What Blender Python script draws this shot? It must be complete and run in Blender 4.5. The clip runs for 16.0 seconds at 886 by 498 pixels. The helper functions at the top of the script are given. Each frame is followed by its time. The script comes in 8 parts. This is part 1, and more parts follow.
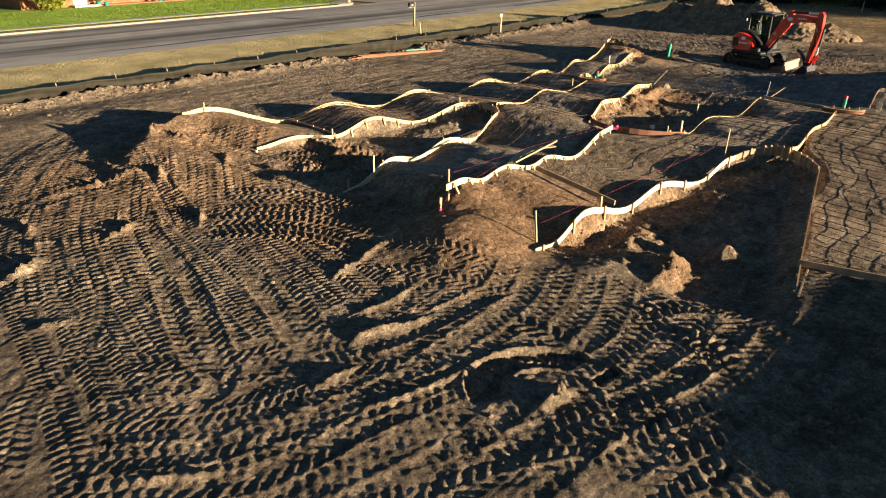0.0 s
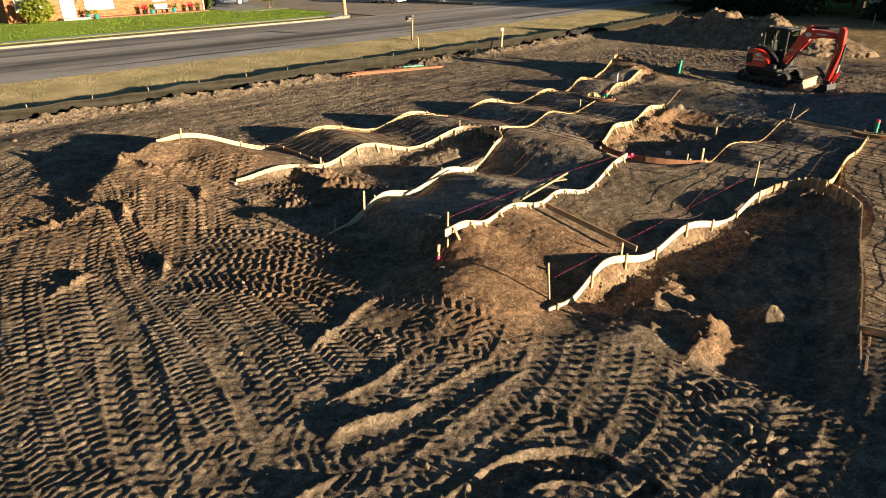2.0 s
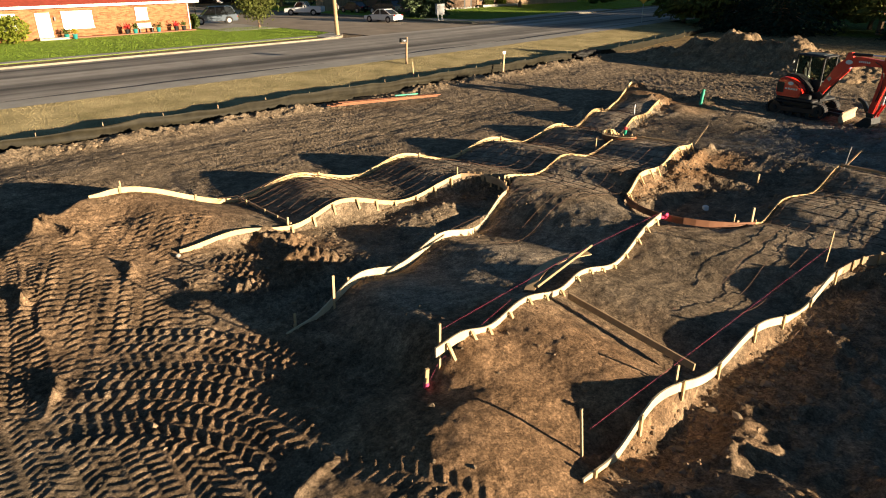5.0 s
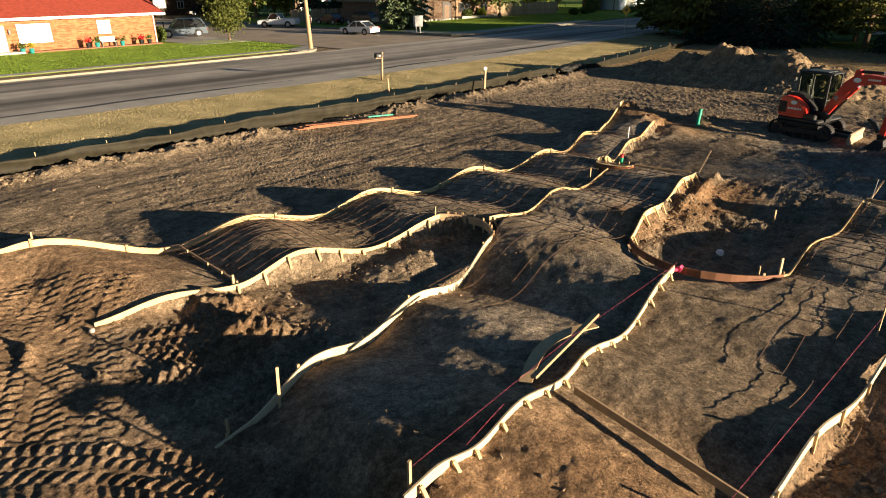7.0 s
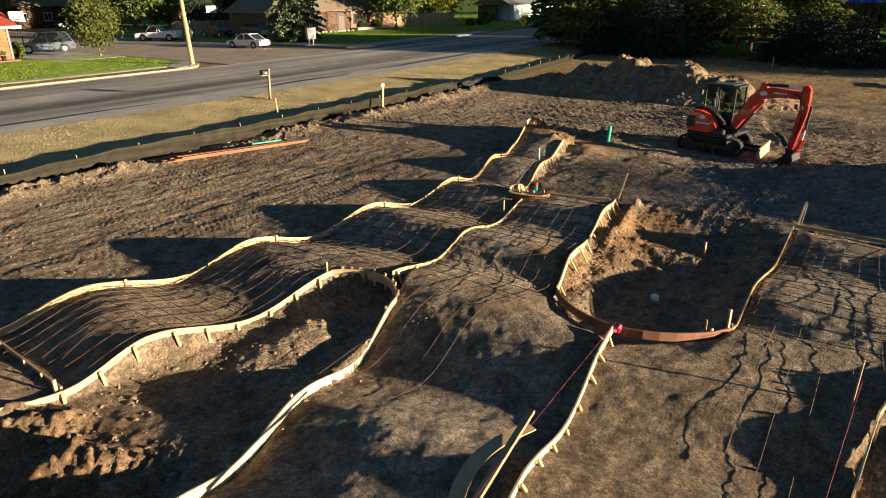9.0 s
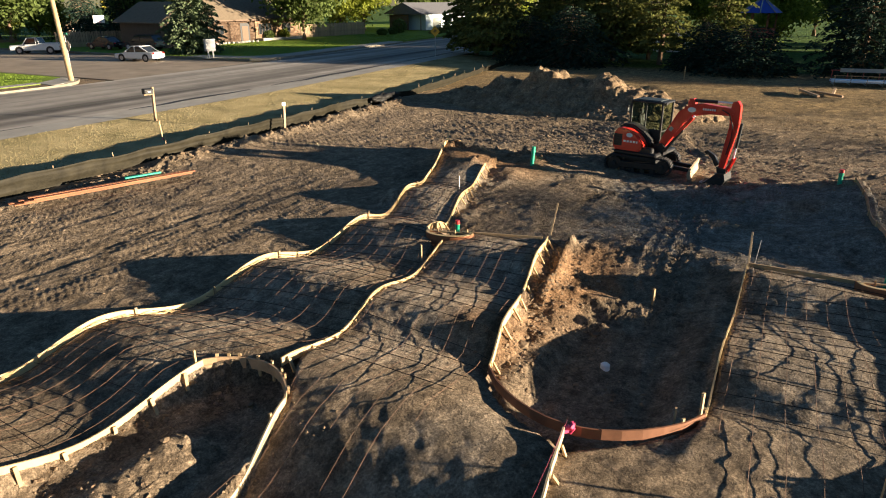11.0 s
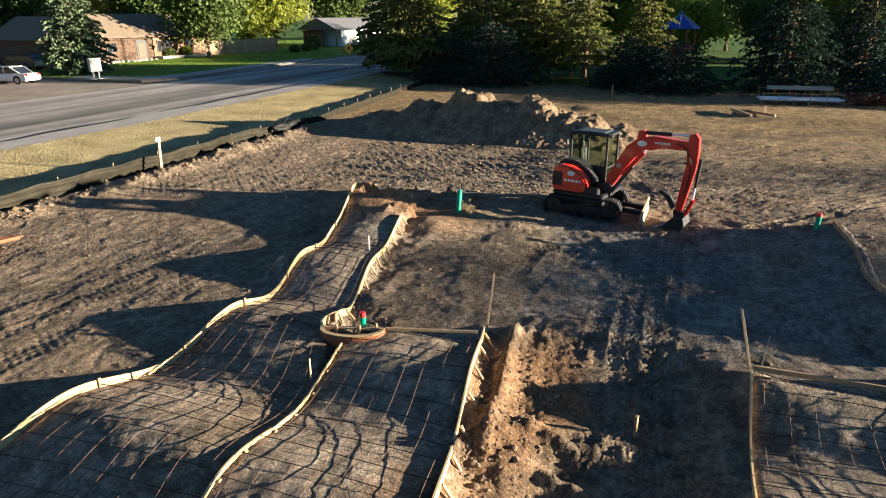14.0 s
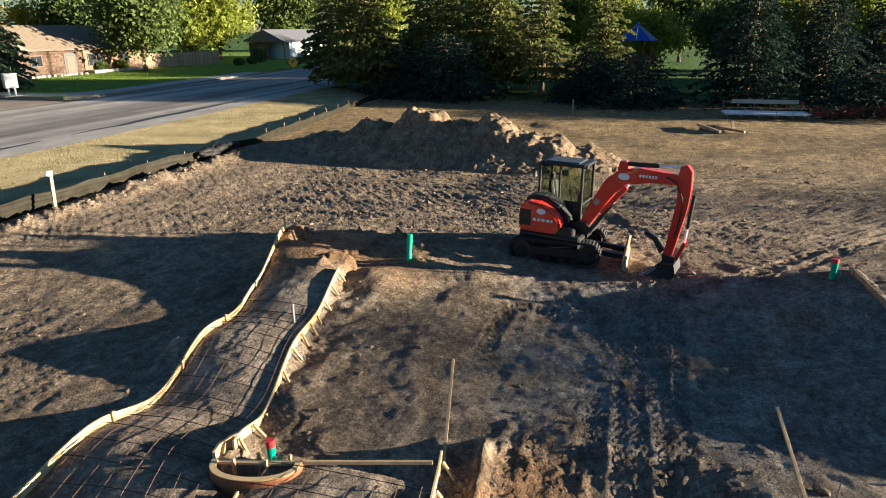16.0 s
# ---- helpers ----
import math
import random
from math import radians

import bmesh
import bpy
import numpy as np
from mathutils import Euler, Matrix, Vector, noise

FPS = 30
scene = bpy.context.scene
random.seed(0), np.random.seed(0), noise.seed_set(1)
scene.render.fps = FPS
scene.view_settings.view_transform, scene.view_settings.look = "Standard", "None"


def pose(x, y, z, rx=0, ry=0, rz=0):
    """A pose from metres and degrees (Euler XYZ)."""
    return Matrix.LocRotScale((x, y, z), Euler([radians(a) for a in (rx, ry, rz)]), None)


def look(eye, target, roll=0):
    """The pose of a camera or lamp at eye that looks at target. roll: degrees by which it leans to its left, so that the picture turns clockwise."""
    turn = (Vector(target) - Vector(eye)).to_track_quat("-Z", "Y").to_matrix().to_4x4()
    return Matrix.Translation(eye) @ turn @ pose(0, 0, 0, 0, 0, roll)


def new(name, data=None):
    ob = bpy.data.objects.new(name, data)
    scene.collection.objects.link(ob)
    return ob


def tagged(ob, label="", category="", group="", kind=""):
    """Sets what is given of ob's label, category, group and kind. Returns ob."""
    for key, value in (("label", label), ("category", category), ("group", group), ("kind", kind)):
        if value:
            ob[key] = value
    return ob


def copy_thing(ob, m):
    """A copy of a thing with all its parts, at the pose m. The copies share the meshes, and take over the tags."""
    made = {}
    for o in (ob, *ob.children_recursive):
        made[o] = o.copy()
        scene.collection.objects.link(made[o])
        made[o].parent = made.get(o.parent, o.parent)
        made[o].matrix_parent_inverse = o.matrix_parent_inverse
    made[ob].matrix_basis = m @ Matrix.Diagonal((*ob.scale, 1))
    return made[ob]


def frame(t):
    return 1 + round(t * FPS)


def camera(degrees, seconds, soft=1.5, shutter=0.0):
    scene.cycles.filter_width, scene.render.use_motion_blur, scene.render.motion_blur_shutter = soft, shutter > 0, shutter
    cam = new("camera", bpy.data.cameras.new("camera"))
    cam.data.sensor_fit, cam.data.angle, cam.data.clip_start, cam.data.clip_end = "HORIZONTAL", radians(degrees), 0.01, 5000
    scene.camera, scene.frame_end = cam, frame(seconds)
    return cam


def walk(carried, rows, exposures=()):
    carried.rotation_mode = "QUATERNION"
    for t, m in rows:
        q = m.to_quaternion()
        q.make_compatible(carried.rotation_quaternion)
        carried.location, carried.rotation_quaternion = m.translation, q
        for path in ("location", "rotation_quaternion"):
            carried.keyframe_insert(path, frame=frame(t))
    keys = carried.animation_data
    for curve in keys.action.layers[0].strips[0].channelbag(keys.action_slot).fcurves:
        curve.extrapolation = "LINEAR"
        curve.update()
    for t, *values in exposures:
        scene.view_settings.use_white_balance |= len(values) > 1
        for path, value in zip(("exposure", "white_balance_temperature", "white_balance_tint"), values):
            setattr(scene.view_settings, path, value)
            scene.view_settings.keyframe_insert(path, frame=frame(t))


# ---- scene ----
cam = camera(68.6, 16.0, 1.05)
METRES, EYE, TILT, LEAN, TURN = 23.2, 5.94, 0.0, 0.0, 0.0
ROWS = [
    (0.0, 0.0, 0.0, 0.0, -0.24, -25.29, 0.51),
    (0.5, 0.0002, 0.018, 0.0001, -0.26, -25.08, 0.52),
    (1.0, 0.0005, 0.0404, 0.0002, -0.27, -24.88, 0.53),
    (1.5, 0.0009, 0.0656, 0.0004, -0.29, -24.68, 0.53),
    (2.0, 0.0014, 0.0921, 0.0008, -0.31, -24.46, 0.53),
    (2.5, 0.0023, 0.12, 0.001, -0.33, -24.24, 0.53),
    (3.0, 0.0029, 0.1485, 0.0013, -0.34, -24.03, 0.53),
    (3.5, 0.0034, 0.1772, 0.0018, -0.35, -23.82, 0.52),
    (4.0, 0.0051, 0.2053, 0.0022, -0.36, -23.61, 0.49),
    (6.5, 0.0127, 0.3527, 0.0027, -0.84, -22.59, 0.45),
    (7.0, 0.0153, 0.3833, 0.003, -2.11, -22.39, 0.46),
    (7.5, 0.0184, 0.414, 0.0028, -4.32, -22.19, 0.43),
    (8.0, 0.0229, 0.445, 0.0025, -6.48, -22.0, 0.42),
    (8.5, 0.0281, 0.4749, 0.0031, -8.63, -21.83, 0.41),
    (9.0, 0.0352, 0.5058, 0.0032, -10.64, -21.65, 0.36),
    (11.5, 0.0881, 0.6611, 0.0035, -19.52, -20.78, 0.16),
    (12.0, 0.1021, 0.6929, 0.0033, -21.04, -20.58, 0.13),
    (12.5, 0.1165, 0.7242, 0.0032, -22.26, -20.39, 0.1),
    (13.0, 0.131, 0.7547, 0.003, -23.09, -20.19, 0.1),
    (13.5, 0.146, 0.7844, 0.003, -23.99, -20.0, 0.07),
    (14.0, 0.1616, 0.8144, 0.0029, -24.58, -19.79, 0.1),
    (14.5, 0.1778, 0.8458, 0.0027, -25.03, -19.58, 0.1),
    (15.0, 0.1959, 0.8799, 0.0022, -25.76, -19.35, 0.07),
    (15.5, 0.216, 0.9154, 0.0021, -27.06, -19.1, 0.09),
    (16.0, 0.2386, 0.9521, 0.0018, -28.48, -18.88, 0.09),
]
walk(cam, [(t, pose(0, 0, EYE, TILT, LEAN, TURN) @ pose(METRES * x, METRES * y, METRES * z, 90 + pitch, roll, yaw)) for t, x, y, z, yaw, pitch, roll in ROWS],
     [(0.0, 1.66, 6050, 10), (4.0, 1.57, 6300, 10), (9.0, 1.66, 6200, 10), (12.5, 2.07, 5700, 10), (16.0, 2.20, 5450, 9)])

# ---- sun, sky ----
SUN_AZ = math.atan2(-0.485, 0.874)      # direction towards the sun, on the plan
SUN_EL = radians(6.8)
world = bpy.data.worlds.new("world")
scene.world = world
world.use_nodes = True
wn = world.node_tree.nodes
sky = wn.new("ShaderNodeTexSky")
sky.sky_type = "NISHITA"
sky.sun_disc = False
sky.sun_elevation = SUN_EL
sky.sun_rotation = math.pi / 2 - SUN_AZ
sky.dust_density = 0.2
sky.ozone_density = 3.0
wn["Background"].inputs[1].default_value = 0.036
world.node_tree.links.new(sky.outputs[0], wn["Background"].inputs[0])
sun_data = bpy.data.lights.new("sun", "SUN")
sun_data.energy = 6.2
sun_data.angle = radians(0.6)
sun_data.color = (1.0, 0.79, 0.53)
sun = new("sun", sun_data)
sun_dir = Vector((math.cos(SUN_AZ) * math.cos(SUN_EL), math.sin(SUN_AZ) * math.cos(SUN_EL), math.sin(SUN_EL)))
sun.matrix_world = look((0, 0, 40), Vector((0, 0, 40)) - sun_dir)

# ---- plan: u runs along the lanes, v across them ----
R2 = math.sqrt(2.0)
ALONG = 45.0                          # degrees from x to u


def plan(u, v, z=0.0):
    return Vector(((u + v) / R2, (u - v) / R2, z))


def sstep(a, b, x):
    t = np.clip((np.asarray(x, float) - a) / (b - a), 0, 1)
    return t * t * (3 - 2 * t)


_lat = np.random.RandomState(7).rand(257, 257)


def vnoise(x, y):
    """Value noise between -1 and 1 on arrays."""
    xi, yi = np.floor(x), np.floor(y)
    fx, fy = x - xi, y - yi
    fx, fy = fx * fx * (3 - 2 * fx), fy * fy * (3 - 2 * fy)
    i, j = xi.astype(int) % 256, yi.astype(int) % 256
    a, b, c, d = _lat[i, j], _lat[i + 1, j], _lat[i, j + 1], _lat[i + 1, j + 1]
    return 2 * (a + (b - a) * fx + (c - a) * fy + (a - b - c + d) * fx * fy) - 1


def fbm(x, y, octaves=4, gain=0.5):
    out, amp = 0.0, 1.0
    for k in range(octaves):
        out = out + amp * vnoise(x * 2 ** k + 17.3 * k, y * 2 ** k - 9.1 * k)
        amp *= gain
    return out


def wave(knots, x):
    """Eased line through knots (x, value): level at each knot, as rollers are."""
    kx = np.array([k[0] for k in knots], float)
    kz = np.array([k[1] for k in knots], float)
    x = np.asarray(x, float)
    i = np.clip(np.searchsorted(kx, x) - 1, 0, len(kx) - 2)
    t = np.clip((x - kx[i]) / (kx[i + 1] - kx[i]), 0, 1)
    t = t * t * (3 - 2 * t)
    return kz[i] + (kz[i + 1] - kz[i]) * t


def bend(knots, x):
    """Smooth line through knots (x, value)."""
    kx = np.array([k[0] for k in knots], float)
    kz = np.array([k[1] for k in knots], float)
    m = np.gradient(kz, kx)
    x = np.asarray(x, float)
    i = np.clip(np.searchsorted(kx, x) - 1, 0, len(kx) - 2)
    h = kx[i + 1] - kx[i]
    t = np.clip((x - kx[i]) / h, 0, 1)
    return ((2 * t ** 3 - 3 * t ** 2 + 1) * kz[i] + (t ** 3 - 2 * t ** 2 + t) * h * m[i]
            + (3 * t ** 2 - 2 * t ** 3) * kz[i + 1] + (t ** 3 - t ** 2) * h * m[i + 1])


# ---- materials ----
def mat(name, base, rough=0.7, metal=0.0, var=0.25, scale=4.0, bump=0.0, bscale=40.0, tint=None, coat=0.0, spec=0.5, per_object=0.0, island=0.0, bdetail=5, brough=0.5, glow=0.0):
    m = bpy.data.materials.new(name)
    m.use_nodes = True
    nt = m.node_tree
    b = nt.nodes["Principled BSDF"]
    b.inputs["Roughness"].default_value = rough
    b.inputs["Metallic"].default_value = metal
    b.inputs["Specular IOR Level"].default_value = spec
    b.inputs["Coat Weight"].default_value = coat
    tc = nt.nodes.new("ShaderNodeTexCoord")
    n1 = nt.nodes.new("ShaderNodeTexNoise")
    n1.inputs["Scale"].default_value = scale
    n1.inputs["Detail"].default_value = 6
    n1.inputs["Roughness"].default_value = 0.65
    nt.links.new(tc.outputs["Object"], n1.inputs["Vector"])
    ramp = nt.nodes.new("ShaderNodeValToRGB")
    dark = [c * (1 - var) for c in base]
    lite = [min(1, c * (1 + var)) for c in (tint or base)]
    ramp.color_ramp.elements[0].position, ramp.color_ramp.elements[0].color = 0.3, (*dark, 1)
    ramp.color_ramp.elements[1].position, ramp.color_ramp.elements[1].color = 0.7, (*lite, 1)
    nt.links.new(n1.outputs["Fac"], ramp.inputs[0])
    col = ramp.outputs[0]
    for amount, source in ((per_object, "object"), (island, "island")):
        if amount:
            if source == "object":
                rnd = nt.nodes.new("ShaderNodeObjectInfo").outputs["Random"]
            else:
                rnd = nt.nodes.new("ShaderNodeNewGeometry").outputs["Random Per Island"]
            mr = nt.nodes.new("ShaderNodeMapRange")
            mr.inputs[3].default_value, mr.inputs[4].default_value = 1 - amount, 1 + amount
            nt.links.new(rnd, mr.inputs[0])
            mul = nt.nodes.new("ShaderNodeVectorMath")
            mul.operation = "SCALE"
            nt.links.new(col, mul.inputs[0])
            nt.links.new(mr.outputs[0], mul.inputs["Scale"])
            col = mul.outputs[0]
    nt.links.new(col, b.inputs["Base Color"])
    if glow:
        # thin leaves let part of the light through
        tr = nt.nodes.new("ShaderNodeBsdfTranslucent")
        nt.links.new(col, tr.inputs["Color"])
        mixs = nt.nodes.new("ShaderNodeMixShader")
        mixs.inputs[0].default_value = glow
        nt.links.new(b.outputs[0], mixs.inputs[1])
        nt.links.new(tr.outputs[0], mixs.inputs[2])
        nt.links.new(mixs.outputs[0], nt.nodes["Material Output"].inputs["Surface"])
    if bump:
        n2 = nt.nodes.new("ShaderNodeTexNoise")
        n2.inputs["Scale"].default_value = bscale
        n2.inputs["Detail"].default_value = bdetail
        n2.inputs["Roughness"].default_value = brough
        nt.links.new(tc.outputs["Object"], n2.inputs["Vector"])
        bp = nt.nodes.new("ShaderNodeBump")
        bp.inputs["Strength"].default_value = 1.0
        bp.inputs["Distance"].default_value = bump
        nt.links.new(n2.outputs["Fac"], bp.inputs["Height"])
        nt.links.new(bp.outputs[0], b.inputs["Normal"])
    return m


M_DIRT = mat("bare_dirt", (0.209, 0.157, 0.104), 0.95, var=0.25, scale=0.35, bump=0.105, bscale=8.0, spec=0.12, bdetail=10, brough=0.7)


def ground_zones(m):
    """Dry grass over the far field and green grass behind the tree row."""
    nt = m.node_tree
    b = nt.nodes["Principled BSDF"]
    tc = nt.nodes.new("ShaderNodeTexCoord")
    sep = nt.nodes.new("ShaderNodeSeparateXYZ")
    nt.links.new(tc.outputs["Object"], sep.inputs[0])
    add = nt.nodes.new("ShaderNodeMath")
    add.operation = "ADD"
    nt.links.new(sep.outputs[0], add.inputs[0])
    nt.links.new(sep.outputs[1], add.inputs[1])
    col = b.inputs["Base Color"].links[0].from_socket
    for scale, lo, hi, c1, c2 in ((1.1, 70.0, 88.0, (0.31, 0.215, 0.10), (0.16, 0.115, 0.06)), (0.4, 109.0, 113.0, (0.05, 0.10, 0.02), (0.10, 0.16, 0.03))):
        n = nt.nodes.new("ShaderNodeTexNoise")
        n.inputs["Scale"].default_value = scale
        n.inputs["Detail"].default_value = 8
        n.inputs["Roughness"].default_value = 0.7
        nt.links.new(tc.outputs["Object"], n.inputs["Vector"])
        sh = nt.nodes.new("ShaderNodeMath")
        sh.operation = "MULTIPLY_ADD"
        sh.inputs[1].default_value = 14.0 if scale > 1 else 3.0
        nt.links.new(n.outputs["Fac"], sh.inputs[0])
        nt.links.new(add.outputs[0], sh.inputs[2])
        mr = nt.nodes.new("ShaderNodeMapRange")
        mr.inputs[1].default_value, mr.inputs[2].default_value = lo, hi
        nt.links.new(sh.outputs[0], mr.inputs[0])
        rp = nt.nodes.new("ShaderNodeValToRGB")
        rp.color_ramp.elements[0].position, rp.color_ramp.elements[0].color = 0.35, (*c2, 1)
        rp.color_ramp.elements[1].position, rp.color_ramp.elements[1].color = 0.65, (*c1, 1)
        nt.links.new(n.outputs["Fac"], rp.inputs[0])
        mx = nt.nodes.new("ShaderNodeMix")
        mx.data_type = "RGBA"
        nt.links.new(mr.outputs[0], mx.inputs[0])
        nt.links.new(col, mx.inputs[6])
        nt.links.new(rp.outputs[0], mx.inputs[7])
        col = mx.outputs[2]
    # grey dried silt on the flat before the excavator
    sub = nt.nodes.new("ShaderNodeMath")
    sub.operation = "SUBTRACT"
    nt.links.new(sep.outputs[0], sub.inputs[0])
    nt.links.new(sep.outputs[1], sub.inputs[1])
    n = nt.nodes.new("ShaderNodeTexNoise")
    n.inputs["Scale"].default_value = 0.8
    n.inputs["Detail"].default_value = 7
    n.inputs["Roughness"].default_value = 0.65
    nt.links.new(tc.outputs["Object"], n.inputs["Vector"])
    mask = n.outputs["Fac"]
    for src, stops in ((add, (36.0, 41.0, 50.0, 54.0)), (sub, (-24.0, -18.0, -5.0, -2.0))):
        rp = nt.nodes.new("ShaderNodeMapRange")
        rp.inputs[1].default_value, rp.inputs[2].default_value = stops[0], stops[1]
        nt.links.new(src.outputs[0], rp.inputs[0])
        rq = nt.nodes.new("ShaderNodeMapRange")
        rq.inputs[1].default_value, rq.inputs[2].default_value = stops[3], stops[2]
        nt.links.new(src.outputs[0], rq.inputs[0])
        for r in (rp, rq):
            mu = nt.nodes.new("ShaderNodeMath")
            mu.operation = "MULTIPLY"
            nt.links.new(mask, mu.inputs[0])
            nt.links.new(r.outputs[0], mu.inputs[1])
            mask = mu.outputs[0]
    sharp = nt.nodes.new("ShaderNodeMapRange")
    sharp.inputs[1].default_value, sharp.inputs[2].default_value = 0.28, 0.52
    nt.links.new(mask, sharp.inputs[0])
    mx = nt.nodes.new("ShaderNodeMix")
    mx.data_type = "RGBA"
    mx.inputs[7].default_value = (0.20, 0.176, 0.142, 1)
    nt.links.new(sharp.outputs[0], mx.inputs[0])
    nt.links.new(col, mx.inputs[6])
    col = mx.outputs[2]
    # paler bed colour that lifts the shade on the graded beds; orange fill sand tipped at the lanes' starts, along the
    # dug island and at the lanes' ends
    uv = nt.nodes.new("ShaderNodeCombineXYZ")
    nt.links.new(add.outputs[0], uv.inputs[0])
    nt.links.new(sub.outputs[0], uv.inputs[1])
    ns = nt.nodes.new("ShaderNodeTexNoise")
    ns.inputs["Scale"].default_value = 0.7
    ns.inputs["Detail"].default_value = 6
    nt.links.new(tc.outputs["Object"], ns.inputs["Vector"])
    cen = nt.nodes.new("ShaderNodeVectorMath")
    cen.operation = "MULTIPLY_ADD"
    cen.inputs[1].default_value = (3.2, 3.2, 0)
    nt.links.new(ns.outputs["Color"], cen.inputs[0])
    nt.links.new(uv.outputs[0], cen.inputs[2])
    # sand; (6.5, -18) and the last two stand in for warm light by colour
    sands_and_lifts = ((11.0, -9.0, 3.6, 2.6, 0.9), (9.8, -20.0, 3.2, 2.4, 0.7), (25.3, -12.7, 3.6, 1.0, 1.0), (34.8, -19.0, 2.4, 2.6, 1.0), (22.0, -13.0, 1.6, 0.9, 0.8), (14.5, -6.7, 4.5, 0.9, 0.6), (6.5, -18.0, 4.5, 4.5, 0.6), (12.0, -5.0, 1.6, 0.8, 0.8), (11.6, -16.4, 1.8, 1.4, 0.8), (8.6, -12.6, 2.6, 2.4, 0.7))
    shade_lifts = ((29.5, -18.6, 5.0, 1.5, 0.8), (22.0, -18.0, 5.5, 1.6, 0.7), (23.2, -14.6, 4.6, 1.5, 0.8), (24.2, -7.8, 4.2, 1.5, 0.7), (14.5, -12.3, 5.0, 1.4, 0.7))
    for soil, spots in (((0.300, 0.245, 0.182, 1), shade_lifts), ((0.222, 0.133, 0.071, 1), sands_and_lifts)):
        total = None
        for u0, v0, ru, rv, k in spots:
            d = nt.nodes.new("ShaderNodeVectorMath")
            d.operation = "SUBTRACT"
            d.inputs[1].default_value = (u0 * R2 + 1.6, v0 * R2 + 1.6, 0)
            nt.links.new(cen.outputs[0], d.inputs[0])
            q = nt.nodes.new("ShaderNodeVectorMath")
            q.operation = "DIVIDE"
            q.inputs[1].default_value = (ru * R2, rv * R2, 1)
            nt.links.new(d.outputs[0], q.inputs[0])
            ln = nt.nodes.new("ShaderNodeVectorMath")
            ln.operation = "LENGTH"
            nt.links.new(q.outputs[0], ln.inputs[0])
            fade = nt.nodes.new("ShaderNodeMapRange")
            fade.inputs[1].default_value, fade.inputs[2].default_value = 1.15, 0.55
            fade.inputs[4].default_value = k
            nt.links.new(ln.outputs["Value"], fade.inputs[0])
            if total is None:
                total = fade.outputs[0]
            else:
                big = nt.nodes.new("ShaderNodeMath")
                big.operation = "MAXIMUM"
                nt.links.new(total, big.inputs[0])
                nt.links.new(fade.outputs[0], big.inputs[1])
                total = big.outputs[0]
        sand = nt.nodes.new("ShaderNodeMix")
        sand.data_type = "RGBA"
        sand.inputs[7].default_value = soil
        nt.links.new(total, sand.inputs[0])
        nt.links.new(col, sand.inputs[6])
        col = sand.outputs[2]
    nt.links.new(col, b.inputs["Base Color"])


def mottle(m):
    """Damp and dusty patches, and grit, at two finer scales."""
    nt = m.node_tree
    b = nt.nodes["Principled BSDF"]
    tc = nt.nodes.new("ShaderNodeTexCoord")
    col = b.inputs["Base Color"].links[0].from_socket
    for scale, lo, hi in ((1.6, 0.62, 1.36), (6.5, 0.68, 1.36), (26.0, 0.56, 1.46)):
        n = nt.nodes.new("ShaderNodeTexNoise")
        n.inputs["Scale"].default_value = scale
        n.inputs["Detail"].default_value = 8
        n.inputs["Roughness"].default_value = 0.7
        nt.links.new(tc.outputs["Object"], n.inputs["Vector"])
        mr = nt.nodes.new("ShaderNodeMapRange")
        mr.inputs[1].default_value, mr.inputs[2].default_value = 0.3, 0.7
        mr.inputs[3].default_value, mr.inputs[4].default_value = lo, hi
        nt.links.new(n.outputs["Fac"], mr.inputs[0])
        mul = nt.nodes.new("ShaderNodeVectorMath")
        mul.operation = "SCALE"
        nt.links.new(col, mul.inputs[0])
        nt.links.new(mr.outputs[0], mul.inputs["Scale"])
        col = mul.outputs[0]
    # crumbs and damp spots with ragged edges, and long grading streaks along the lanes
    mp = nt.nodes.new("ShaderNodeMapping")
    mp.inputs["Rotation"].default_value = (0, 0, -radians(45))
    nt.links.new(tc.outputs["Object"], mp.inputs["Vector"])
    st = nt.nodes.new("ShaderNodeMapping")
    st.inputs["Scale"].default_value = (0.35, 3.2, 1.0)
    nt.links.new(mp.outputs[0], st.inputs["Vector"])
    for vec, scale, twist, a, c, lo, hi in ((tc.outputs["Object"], 2.6, 0.6, 0.44, 0.54, 0.76, 1.14), (tc.outputs["Object"], 9.0, 0.4, 0.47, 0.53, 0.82, 1.12), (st.outputs[0], 1.0, 0.5, 0.40, 0.60, 0.84, 1.14)):
        n = nt.nodes.new("ShaderNodeTexNoise")
        n.inputs["Scale"].default_value = scale
        n.inputs["Detail"].default_value = 10
        n.inputs["Roughness"].default_value = 0.74
        n.inputs["Distortion"].default_value = twist
        nt.links.new(vec, n.inputs["Vector"])
        mr = nt.nodes.new("ShaderNodeMapRange")
        mr.inputs[1].default_value, mr.inputs[2].default_value = a, c
        mr.inputs[3].default_value, mr.inputs[4].default_value = lo, hi
        nt.links.new(n.outputs["Fac"], mr.inputs[0])
        mul = nt.nodes.new("ShaderNodeVectorMath")
        mul.operation = "SCALE"
        nt.links.new(col, mul.inputs[0])
        nt.links.new(mr.outputs[0], mul.inputs["Scale"])
        col = mul.outputs[0]
    nt.links.new(col, b.inputs["Base Color"])


